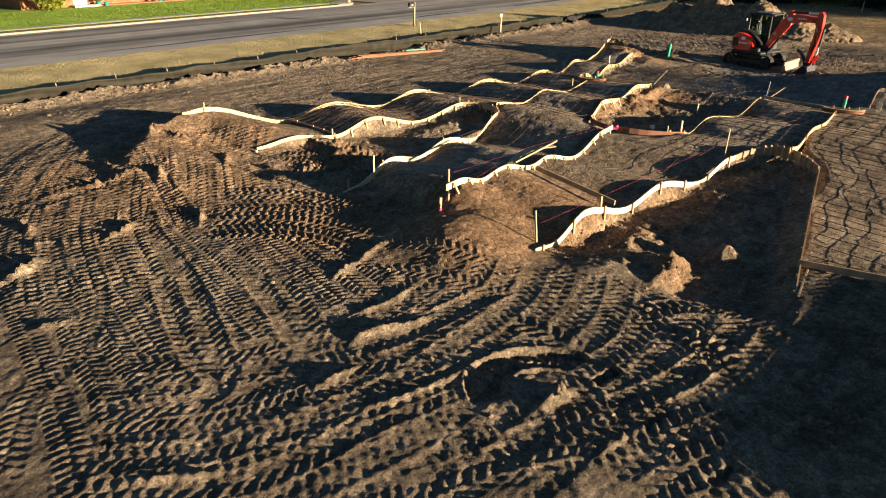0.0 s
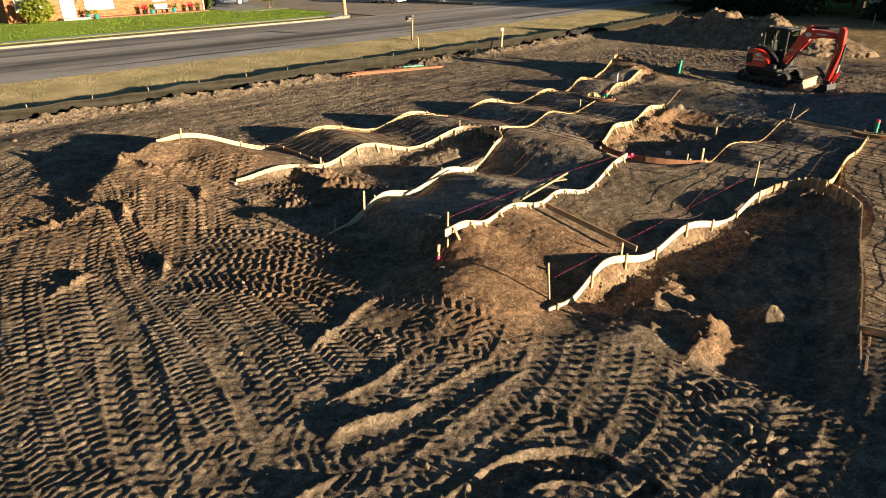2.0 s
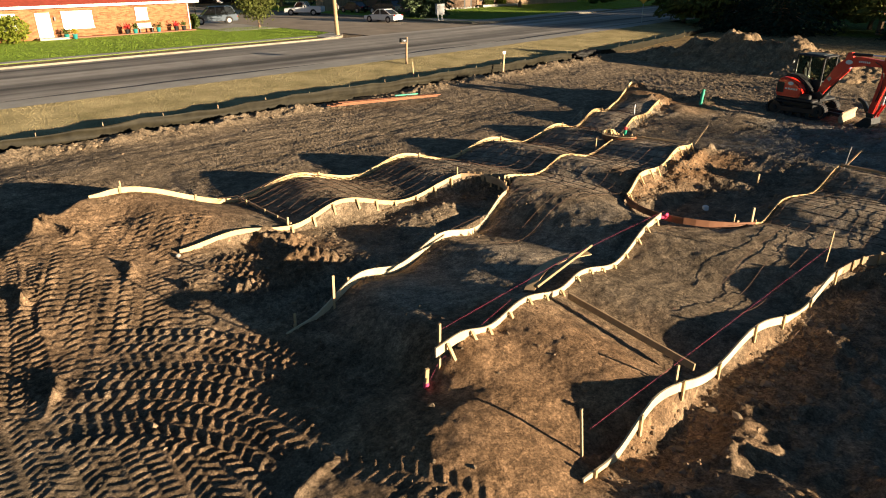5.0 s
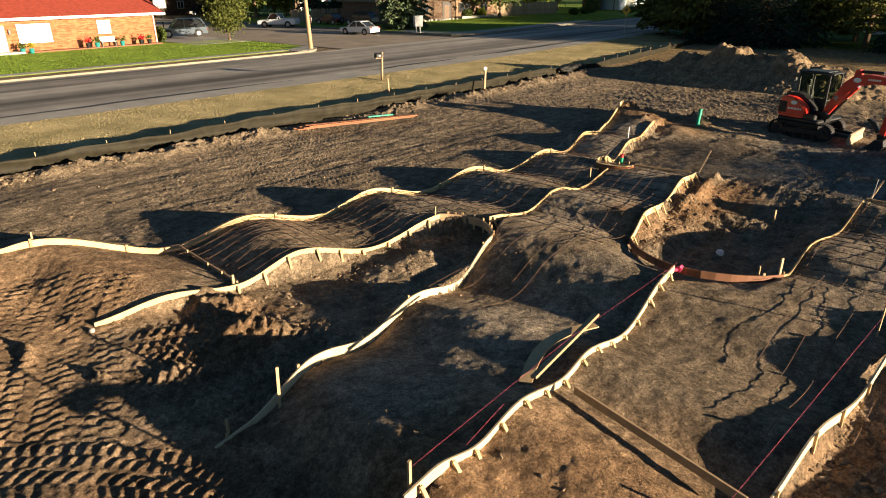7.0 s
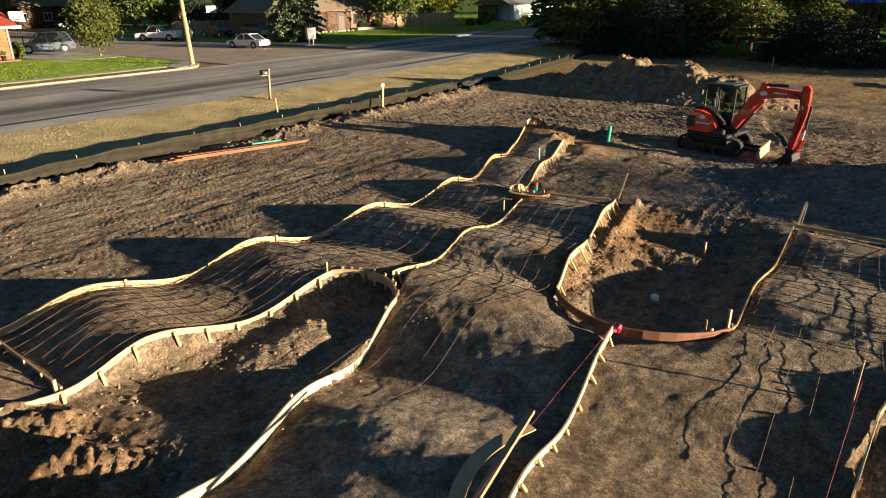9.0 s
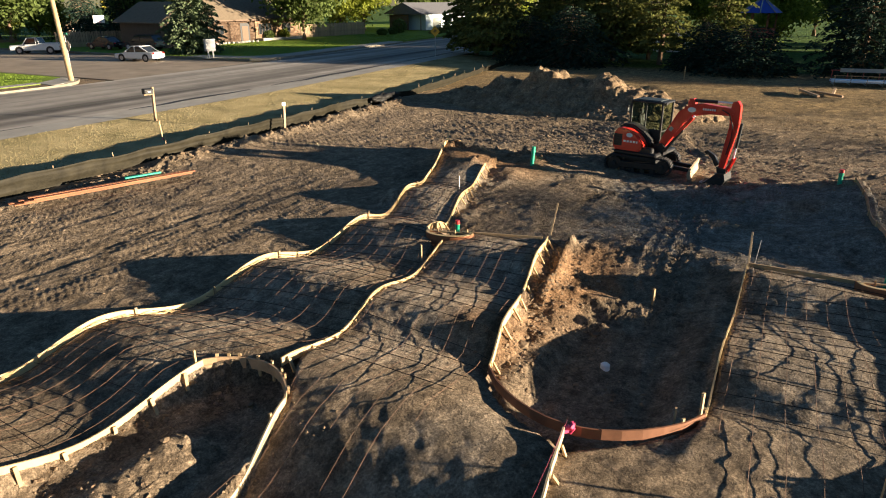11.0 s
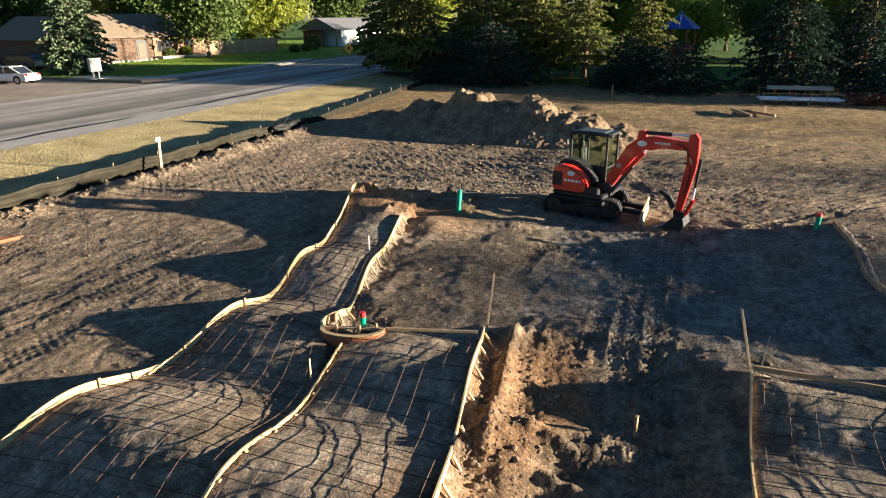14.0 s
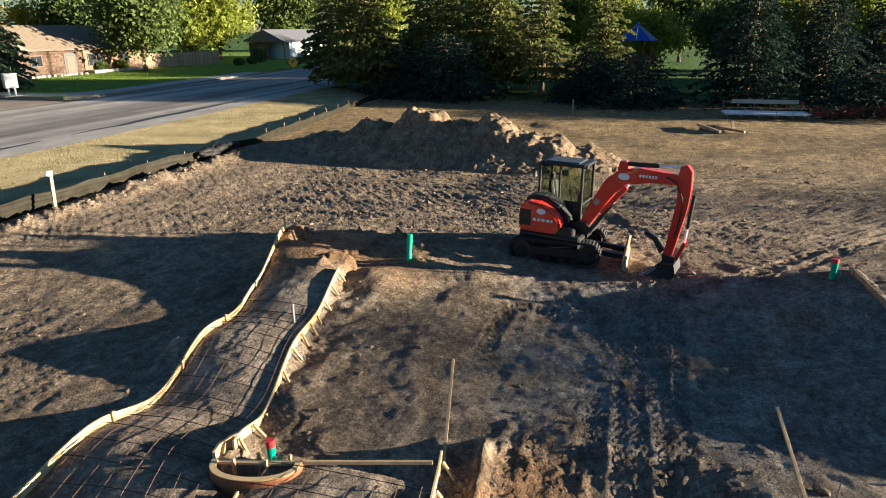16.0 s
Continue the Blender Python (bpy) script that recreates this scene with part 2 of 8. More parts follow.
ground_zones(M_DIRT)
mottle(M_DIRT)
M_CLAY = mat("piled_dirt", (0.218, 0.153, 0.092), 0.95, var=0.25, scale=1.2, bump=0.07, bscale=6.0, spec=0.12, bdetail=10, brough=0.7)
mottle(M_CLAY)
M_BOARD = mat("new_plywood", (0.59, 0.42, 0.205), 0.6, var=0.16, scale=3.0, bump=0.002, bscale=60, spec=0.3, per_object=0.12)
M_PALEBOARD = mat("bleached_plywood", (0.58, 0.455, 0.285), 0.6, var=0.14, scale=3.0, bump=0.002, bscale=60, spec=0.3, per_object=0.1)
M_OLDWOOD = mat("weathered_lumber", (0.36, 0.24, 0.14), 0.75, var=0.3, scale=3.0, bump=0.003, bscale=50, per_object=0.2, spec=0.3)
M_STAKE = mat("stake_wood", (0.40, 0.28, 0.15), 0.7, var=0.2, scale=6, per_object=0.25, spec=0.3)
M_REDWOOD = mat("red_form_board", (0.19, 0.085, 0.045), 0.7, var=0.25, scale=3, spec=0.3)
M_DARKBAR = mat("dark_mill_rebar", (0.035, 0.024, 0.018), 0.8, metal=0.3, var=0.4, scale=12, per_object=0.2)
M_REBAR = mat("rusty_rebar", (0.115, 0.066, 0.04), 0.8, metal=0.3, var=0.4, scale=12, per_object=0.2)
M_ASPHALT = mat("asphalt", (0.225, 0.202, 0.172), 0.85, var=0.2, scale=0.5, bump=0.012, bscale=30, spec=0.22)


def traffic_bands(m):
    """Paler worn bands along the street where the wheels run."""
    nt = m.node_tree
    b = nt.nodes["Principled BSDF"]
    tc = nt.nodes.new("ShaderNodeTexCoord")
    mp = nt.nodes.new("ShaderNodeMapping")
    mp.inputs["Rotation"].default_value = (0, 0, -radians(45))
    nt.links.new(tc.outputs["Object"], mp.inputs["Vector"])
    sc = nt.nodes.new("ShaderNodeMapping")
    sc.inputs["Scale"].default_value = (0.012, 0.42, 1.0)
    nt.links.new(mp.outputs[0], sc.inputs["Vector"])
    n = nt.nodes.new("ShaderNodeTexNoise")
    n.inputs["Scale"].default_value = 1.0
    n.inputs["Detail"].default_value = 3
    nt.links.new(sc.outputs[0], n.inputs["Vector"])
    mr = nt.nodes.new("ShaderNodeMapRange")
    mr.inputs[1].default_value, mr.inputs[2].default_value = 0.36, 0.64
    mr.inputs[3].default_value, mr.inputs[4].default_value = 0.45, 2.0
    nt.links.new(n.outputs["Fac"], mr.inputs[0])
    mul = nt.nodes.new("ShaderNodeVectorMath")
    mul.operation = "SCALE"
    nt.links.new(b.inputs["Base Color"].links[0].from_socket, mul.inputs[0])
    nt.links.new(mr.outputs[0], mul.inputs["Scale"])
    nt.links.new(mul.outputs[0], b.inputs["Base Color"])


traffic_bands(M_ASPHALT)
M_ASPHALT2 = mat("worn_asphalt", (0.30, 0.24, 0.175), 0.8, var=0.25, scale=0.4, bump=0.004, bscale=100, spec=0.3)
M_KERB = mat("worn_kerb", (0.23, 0.20, 0.15), 0.85, var=0.3, scale=1.2, spec=0.3)
M_CONC = mat("concrete", (0.36, 0.335, 0.29), 0.8, var=0.18, scale=0.6, bump=0.015, bscale=40, spec=0.3)
M_LAWN = mat("green_lawn", (0.175, 0.25, 0.035), 0.9, var=0.18, scale=0.5, bump=0.05, bscale=16, spec=0.1)
M_DRYGRASS = mat("dry_grass", (0.30, 0.255, 0.125), 0.95, var=0.2, scale=0.5, bump=0.05, bscale=16, spec=0.05, tint=(0.40, 0.325, 0.175))
M_SHRUBGREEN = mat("leaves_green", (0.10, 0.135, 0.032), 0.7, var=0.35, scale=1.5, island=0.35, spec=0.25, glow=0.4)
M_SPRUCE = mat("spruce_needles", (0.025, 0.044, 0.030), 0.85, var=0.3, scale=1.0, island=0.35, spec=0.05, glow=0.15)
M_PINE = mat("pine_needles", (0.13, 0.14, 0.040), 0.85, var=0.35, scale=0.7, island=0.35, spec=0.05, glow=0.35)
M_YELLOW = mat("yellow_leaves", (0.45, 0.36, 0.04), 0.7, var=0.3, scale=1.0, island=0.3, spec=0.2, glow=0.45)
M_BARK = mat("bark", (0.17, 0.115, 0.075), 0.9, var=0.35, scale=6, bump=0.02, bscale=14, spec=0.1)
M_SILT = mat("black_silt_fabric", (0.021, 0.018, 0.011), 0.6, var=0.45, scale=2.2, bump=0.006, bscale=12, spec=0.12)
M_BUNDLE = mat("bunched_black_fabric", (0.012, 0.011, 0.010), 0.6, var=0.4, scale=3, bump=0.01, bscale=10, spec=0.2)
M_BRICK = mat("orange_brick", (0.30, 0.115, 0.05), 0.85, var=0.25, scale=2.5, spec=0.2)


def courses(m, length, height):
    """Bricks in running bond: each brick its own shade, mortar between them set back."""
    nt = m.node_tree
    b = nt.nodes["Principled BSDF"]
    tc = nt.nodes.new("ShaderNodeTexCoord")
    sw = nt.nodes.new("ShaderNodeSeparateXYZ")
    nt.links.new(tc.outputs["Object"], sw.inputs[0])
    ad = nt.nodes.new("ShaderNodeMath")
    nt.links.new(sw.outputs[0], ad.inputs[0])
    nt.links.new(sw.outputs[1], ad.inputs[1])
    cb = nt.nodes.new("ShaderNodeCombineXYZ")
    nt.links.new(ad.outputs[0], cb.inputs[0])
    nt.links.new(sw.outputs[2], cb.inputs[1])
    br = nt.nodes.new("ShaderNodeTexBrick")
    br.inputs["Scale"].default_value = 1.0
    br.inputs["Brick Width"].default_value = length
    br.inputs["Row Height"].default_value = height
    br.inputs["Mortar Size"].default_value = 0.008
    br.inputs["Color1"].default_value = (0.62, 0.55, 0.5, 1)
    br.inputs["Color2"].default_value = (1.35, 1.4, 1.45, 1)
    br.inputs["Mortar"].default_value = (1.3, 1.6, 1.9, 1)
    nt.links.new(cb.outputs[0], br.inputs["Vector"])
    mul = nt.nodes.new("ShaderNodeVectorMath")
    mul.operation = "MULTIPLY"
    nt.links.new(b.inputs["Base Color"].links[0].from_socket, mul.inputs[0])
    nt.links.new(br.outputs["Color"], mul.inputs[1])
    nt.links.new(mul.outputs[0], b.inputs["Base Color"])
    bp = nt.nodes.new("ShaderNodeBump")
    bp.inputs["Distance"].default_value = 0.008
    bp.invert = True
    nt.links.new(br.outputs["Fac"], bp.inputs["Height"])
    nt.links.new(bp.outputs[0], b.inputs["Normal"])


M_BROWNBRICK = mat("tan_brown_stone", (0.085, 0.054, 0.034), 0.85, var=0.6, scale=3.5, spec=0.2)
M_TANBRICK = mat("tan_flecked_brick", (0.20, 0.125, 0.075), 0.85, var=0.35, scale=3.5, spec=0.2)
courses(M_BRICK, 0.42, 0.085)
courses(M_BROWNBRICK, 0.6, 0.2)
courses(M_TANBRICK, 0.5, 0.15)
M_REDROOF = mat("red_shingles", (0.28, 0.05, 0.03), 0.85, var=0.25, scale=3, spec=0.2)
M_PALEBLUE = mat("pale_blue_paint", (0.50, 0.57, 0.60), 0.6, var=0.12)
M_TANROOF = mat("tan_shingles", (0.20, 0.155, 0.105), 0.9, var=0.2, scale=3, spec=0.2)
M_GREYROOF = mat("grey_shingles", (0.13, 0.13, 0.14), 0.9, var=0.2, scale=3, spec=0.2)
M_BROWNSIDE = mat("brown_siding", (0.13, 0.085, 0.055), 0.8, var=0.15, scale=2)
M_FENCE = mat("cedar_pickets", (0.33, 0.23, 0.14), 0.85, var=0.25, scale=2, per_object=0.25)
M_BLUEROOF = mat("blue_metal_roof", (0.02, 0.06, 0.38), 0.45, var=0.1)
M_BLUE = mat("blue_plastic", (0.03, 0.05, 0.25), 0.4, var=0.1)
M_YSIGN = mat("yellow_sign", (0.62, 0.33, 0.01), 0.5, var=0.05)
M_CARWHITE = mat("white_car_paint", (0.75, 0.75, 0.74), 0.25, var=0.03, coat=0.5)
M_CARGREY = mat("blue_grey_car_paint", (0.12, 0.15, 0.19), 0.25, metal=0.3, var=0.05, coat=0.5)
M_CARDARK = mat("dark_car_paint", (0.02, 0.018, 0.022), 0.25, var=0.1, coat=0.5)
M_TAIL = mat("tail_lamp_red", (0.4, 0.01, 0.01), 0.25, var=0.05)
M_LAMP = mat("clear_lamp", (0.7, 0.7, 0.68), 0.15, var=0.05)
M_DARKGLASS = mat("dark_window_glass", (0.02, 0.024, 0.028), 0.06, var=0.1, spec=0.8)
M_CURTAIN = mat("curtained_window", (0.30, 0.31, 0.27), 0.25, var=0.1, scale=6, spec=0.6)
M_GREYMETAL = mat("grey_box_metal", (0.42, 0.42, 0.41), 0.5, var=0.1)
M_ORANGEWOOD = mat("orange_lumber", (0.27, 0.10, 0.04), 0.7, var=0.2, scale=3, per_object=0.2)
M_POLE = mat("pole_wood", (0.36, 0.25, 0.13), 0.8, var=0.25, scale=4)
M_REDSTEEL = mat("red_oxide_steel", (0.36, 0.06, 0.04), 0.55, var=0.25, scale=4)
M_ALU = mat("pale_aluminium", (0.80, 0.84, 0.90), 0.35, metal=0.0, var=0.1)
M_BEDGE = mat("dirty_blade_steel", (0.40, 0.31, 0.20), 0.7, metal=0.2, var=0.25, scale=4)
M_CABROOF = mat("dark_roof_panel", (0.055, 0.065, 0.062), 0.45, var=0.2)
M_METAL = mat("steel", (0.45, 0.45, 0.46), 0.4, metal=0.9, var=0.1)
M_BLACK = mat("black_plastic", (0.009, 0.009, 0.0095), 0.45, var=0.3, scale=4)
M_RUBBER = mat("rubber", (0.022, 0.020, 0.019), 0.8, var=0.4, scale=6)
M_RED = mat("red_paint", (0.62, 0.024, 0.011), 0.35, var=0.1, scale=2, coat=0.4)
M_WHITE = mat("white_paint", (0.78, 0.77, 0.74), 0.5, var=0.05, scale=2)
M_GREEN = mat("green_pvc", (0.01, 0.33, 0.19), 0.4, var=0.1, scale=3)
M_REDCAP = mat("red_cap", (0.55, 0.03, 0.03), 0.4, var=0.1)
M_PINK = mat("pink_ribbon", (0.7, 0.06, 0.16), 0.6, var=0.1)
M_STRING = mat("pink_string", (0.36, 0.045, 0.09), 0.7, var=0.1)


# ---- mesh helpers ----
def part(name, bm, material, parent=None, label="", smooth=False):
    me = bpy.data.meshes.new(name)
    if isinstance(bm, tuple):
        me.from_pydata(bm[0], [], bm[1])
    else:
        bm.normal_update()
        bm.to_mesh(me)
        bm.free()
    if smooth:
        me.polygons.foreach_set("use_smooth", [True] * len(me.polygons))
    me.materials.append(material)
    ob = new(name, me)
    if parent is not None:
        ob.parent = parent
    if label:
        ob["label"] = label
    return ob


def holder(name, m, label, category, group="", kind=""):
    ob = new(name)
    ob.matrix_world = m
    ob.empty_display_size = 0.2
    return tagged(ob, label, category, group, kind)


def at(x, y, z, rz=0.0):
    return pose(x, y, z, 0, 0, rz)


def box(bm, size, m=None, bevel=0.0):
    r = bmesh.ops.create_cube(bm, size=1.0)
    vs = r["verts"]
    bmesh.ops.scale(bm, vec=size, verts=vs)
    if bevel:
        es = list({e for v in vs for e in v.link_edges})
        r2 = bmesh.ops.bevel(bm, geom=es, offset=bevel, segments=1, affect="EDGES")
        vs = list({v for v in r2["verts"]} | {v for v in vs if v.is_valid})
    if m is not None:
        bmesh.ops.transform(bm, matrix=m, verts=vs)
    return bm


def cyl(bm, r1, r2, h, m=None, seg=12):
    """Cylinder or cone from z=0 to z=h."""
    r = bmesh.ops.create_cone(bm, cap_ends=True, segments=seg, radius1=r1, radius2=r2, depth=h)
    bmesh.ops.translate(bm, vec=(0, 0, h / 2), verts=r["verts"])
    if m is not None:
        bmesh.ops.transform(bm, matrix=m, verts=r["verts"])
    return bm


def B():
    return bmesh.new()


def boxpart(name, size, m, material, parent=None, label="", bevel=0.0):
    return part(name, box(B(), size, m, bevel), material, parent, label)


def cylpart(name, r1, r2, h, m, material, parent=None, label="", seg=12):
    return part(name, cyl(B(), r1, r2, h, m, seg), material, parent, label, False)


def sweep(points, width, height):
    """A plank of that cross-section swept along points (its top middle), kept upright: vertices and faces."""
    P = np.array([tuple(p) for p in points], float)
    T = np.gradient(P[:, :2], axis=0)
    T /= np.linalg.norm(T, axis=1)[:, None] + 1e-9
    N = np.c_[-T[:, 1], T[:, 0]] * width / 2
    n = len(P)
    V = np.empty((n, 4, 3))
    V[:, 0, :2], V[:, 0, 2] = P[:, :2] + N, P[:, 2]
    V[:, 1, :2], V[:, 1, 2] = P[:, :2] - N, P[:, 2]
    V[:, 2, :2], V[:, 2, 2] = P[:, :2] - N, P[:, 2] - height
    V[:, 3, :2], V[:, 3, 2] = P[:, :2] + N, P[:, 2] - height
    F = [(4 * i + k, 4 * i + (k + 1) % 4, 4 * i + 4 + (k + 1) % 4, 4 * i + 4 + k) for i in range(n - 1) for k in range(4)]
    F += [(3, 2, 1, 0), (4 * n - 4, 4 * n - 3, 4 * n - 2, 4 * n - 1)]
    return V.reshape(-1, 3).tolist(), F


def tube(points, r, sides=5):
    P = np.array([tuple(p) for p in points], float)
    n = len(P)
    T = np.gradient(P, axis=0)
    T /= np.linalg.norm(T, axis=1)[:, None] + 1e-9
    A = np.cross(T, (0, 0, 1.0))
    bad = np.linalg.norm(A, axis=1) < 1e-3
    A[bad] = (1, 0, 0)
    A /= np.linalg.norm(A, axis=1)[:, None]
    C = np.cross(T, A)
    rr = np.broadcast_to(np.asarray(r, float), (n,))
    V = []
    for k in range(sides):
        a = 2 * math.pi * k / sides
        V.append(P + (A * math.cos(a) + C * math.sin(a)) * rr[:, None])
    V = np.stack(V, 1).reshape(-1, 3).tolist()
    F = [(sides * i + k, sides * i + (k + 1) % sides, sides * i + sides + (k + 1) % sides, sides * i + sides + k) for i in range(n - 1) for k in range(sides)]
    F += [tuple(range(sides))[::-1], tuple(range(sides * (n - 1), sides * n))]
    return V, F


# ---- the form boards' lines: plan offset v(u) and height of the top z(u) ----
A_V = [(9.3, -21.78), (13, -21.03), (16, -20.42), (19, -19.87), (22, -19.5), (24.5, -19.28), (26.5, -19.21), (28.5, -19.35), (30.5, -19.71), (32.5, -20.18), (34.6, -20.68)]
A_Z = [(9.3, 0.78), (10.0, 0.86), (12.95, 0.0), (14.7, 0.42), (16.75, 0.02), (18.4, 0.43), (20.35, 0.0), (22.3, 0.38), (24.2, -0.04), (26.05, 0.32), (27.55, -0.02), (29.2, 0.41), (30.8, 0.15), (32, 0.27), (34.6, 0.92)]
B_V = [(9.9, -18.12), (12.7, -17.83), (15, -17.59), (17, -17.27), (18.2, -17.06)]
B_Z = [(9.9, 0.17), (11.2, 0.30), (12.75, 0.06), (14.2, 0.42), (16.2, -0.01), (18.2, 0.38)]
C_V = [(9.8, -13.6), (11, -13.8), (14, -14.36), (17, -14.96), (18.0, -15.14)]
C_Z = [(9.8, -0.14), (10.3, -0.12), (11.8, 0.29), (13.25, -0.03), (14.65, 0.17), (16.5, -0.23), (18.0, 0.33)]
D_V = [(18.75, -15.83), (20.5, -15.75), (22, -15.85), (24, -16.03), (25.45, -16.25)]
D_Z = [(18.75, 0.46), (20.3, 0.24), (21.6, 0.51), (23.6, 0.15), (25.45, 0.28)]
E_V = [(26.2, -16.8), (28, -17.3), (30, -17.77), (33.05, -18.38)]
E_Z = [(26.2, 0.42), (27.7, -0.03), (29.5, 0.28), (31.0, 0.15), (33.05, 0.44)]
F_V = [(20.6, -12.85), (23, -13.24), (25, -13.6), (27.1, -13.98)]
F_Z = [(20.6, 0.12), (21.6, 0.5), (23.6, 0.26), (25.1, 0.47), (27.1, 0.22)]
G_V = [(20.8, -9.35), (22.8, -9.32), (25, -9.25), (26.95, -9.18)]
G_Z = [(20.8, 0.11), (21.25, 0.01), (22.5, 0.30), (25.1, -0.06), (26.95, 0.36)]
H_V = [(10.3, -10.18), (13, -10.44), (16, -10.75), (19.2, -11.1)]
H_Z = [(10.3, 0.78), (10.8, 0.79), (11.8, 0.54), (12.6, 0.63), (14.2, 0.28), (14.8, 0.35), (16.7, -0.07), (18.5, 0.33), (19.2, 0.35)]
I_V = [(10.3, -7.5), (13, -7.43), (16, -7.23), (19.2, -6.95)]
I_Z = [(10.3, -0.02), (10.9, -0.08), (12.1, 0.37), (13.9, -0.04), (15.3, 0.23), (17.4, -0.18), (18.8, 0.18), (19.2, 0.17)]
J_V = [(20.2, -5.81), (23, -6.1), (26.6, -6.4)]
J_Z = [(20.2, 0.38), (21.5, 0.2), (23.1, 0.36), (25.2, 0.17), (26.6, 0.30)]
K_V = [(11.3, -2.6), (13.5, -3.2), (17, -4.1), (20.5, -5.0), (21.6, -5.3)]
K_Z = [(11.3, -0.1), (13.5, 0.02), (15.2, 0.16), (17.4, -0.02), (19.5, 0.16), (21.6, 0.2)]
L_V = [(29.0, -5.9), (31, -6.15), (34, -6.3), (36.3, -6.5)]
L_Z = [(29.0, 0.1), (31.0, 0.42), (33, 0.2), (34.5, 0.5), (36.3, 0.55)]


def arc_between(p, q, sag, n=14):
    """Plan points (u, v) of a bow from p to q that stands off the chord by sag."""
    p, q = np.array(p, float), np.array(q, float)
    t = np.linspace(0, 1, n)[:, None]
    d = q - p
    nrm = np.array([-d[1], d[0]]) / np.linalg.norm(d)
    return p + d * t + nrm * sag * np.sin(math.pi * t) ** 0.8


def lane_surface(u, v, lo, hi, low_l, low_r, crown, left_v, left_z, right_v, right_z):
    """Height of a lane's bed between two boards, and the mask in which it holds."""
    vl, vr = bend(left_v, u), bend(right_v, u)
    zl, zr = wave(left_z, u), wave(right_z, u)
    s = np.clip((v - vl) / (vr - vl), 0, 1)
    inside = (v > vl) & (v < vr) & (u >= lo) & (u <= hi)
    zl, zr = zl - low_l, zr - low_r
    return zl + (zr - zl) * s + 4 * crown * s * (1 - s), inside


def road_bend(u):
    u = np.asarray(u, float)
    return -0.065 * np.maximum(0, u - 45)


def rise(v):
    return 0.10 * sstep(-24, -29, v) + 0.02 * sstep(-30.9, -32.2, v) + 0.23 * sstep(-39.3, -40.8, v)


LEVEL = -0.07
PAD_EDGE = [(-22.9, 10.4), (-22.1, 9.6), (-21.2, 8.2), (-19.6, 6.65), (-18.6, 6.15), (-16.5, 6.3), (-15, 6.8)]
PAD_Z = [(-23, 0.80), (-21.8, 0.78), (-20.4, 0.40), (-19.0, 0.27), (-17.4, 0.14), (-15.2, 0.0), (-14, 0.0)]


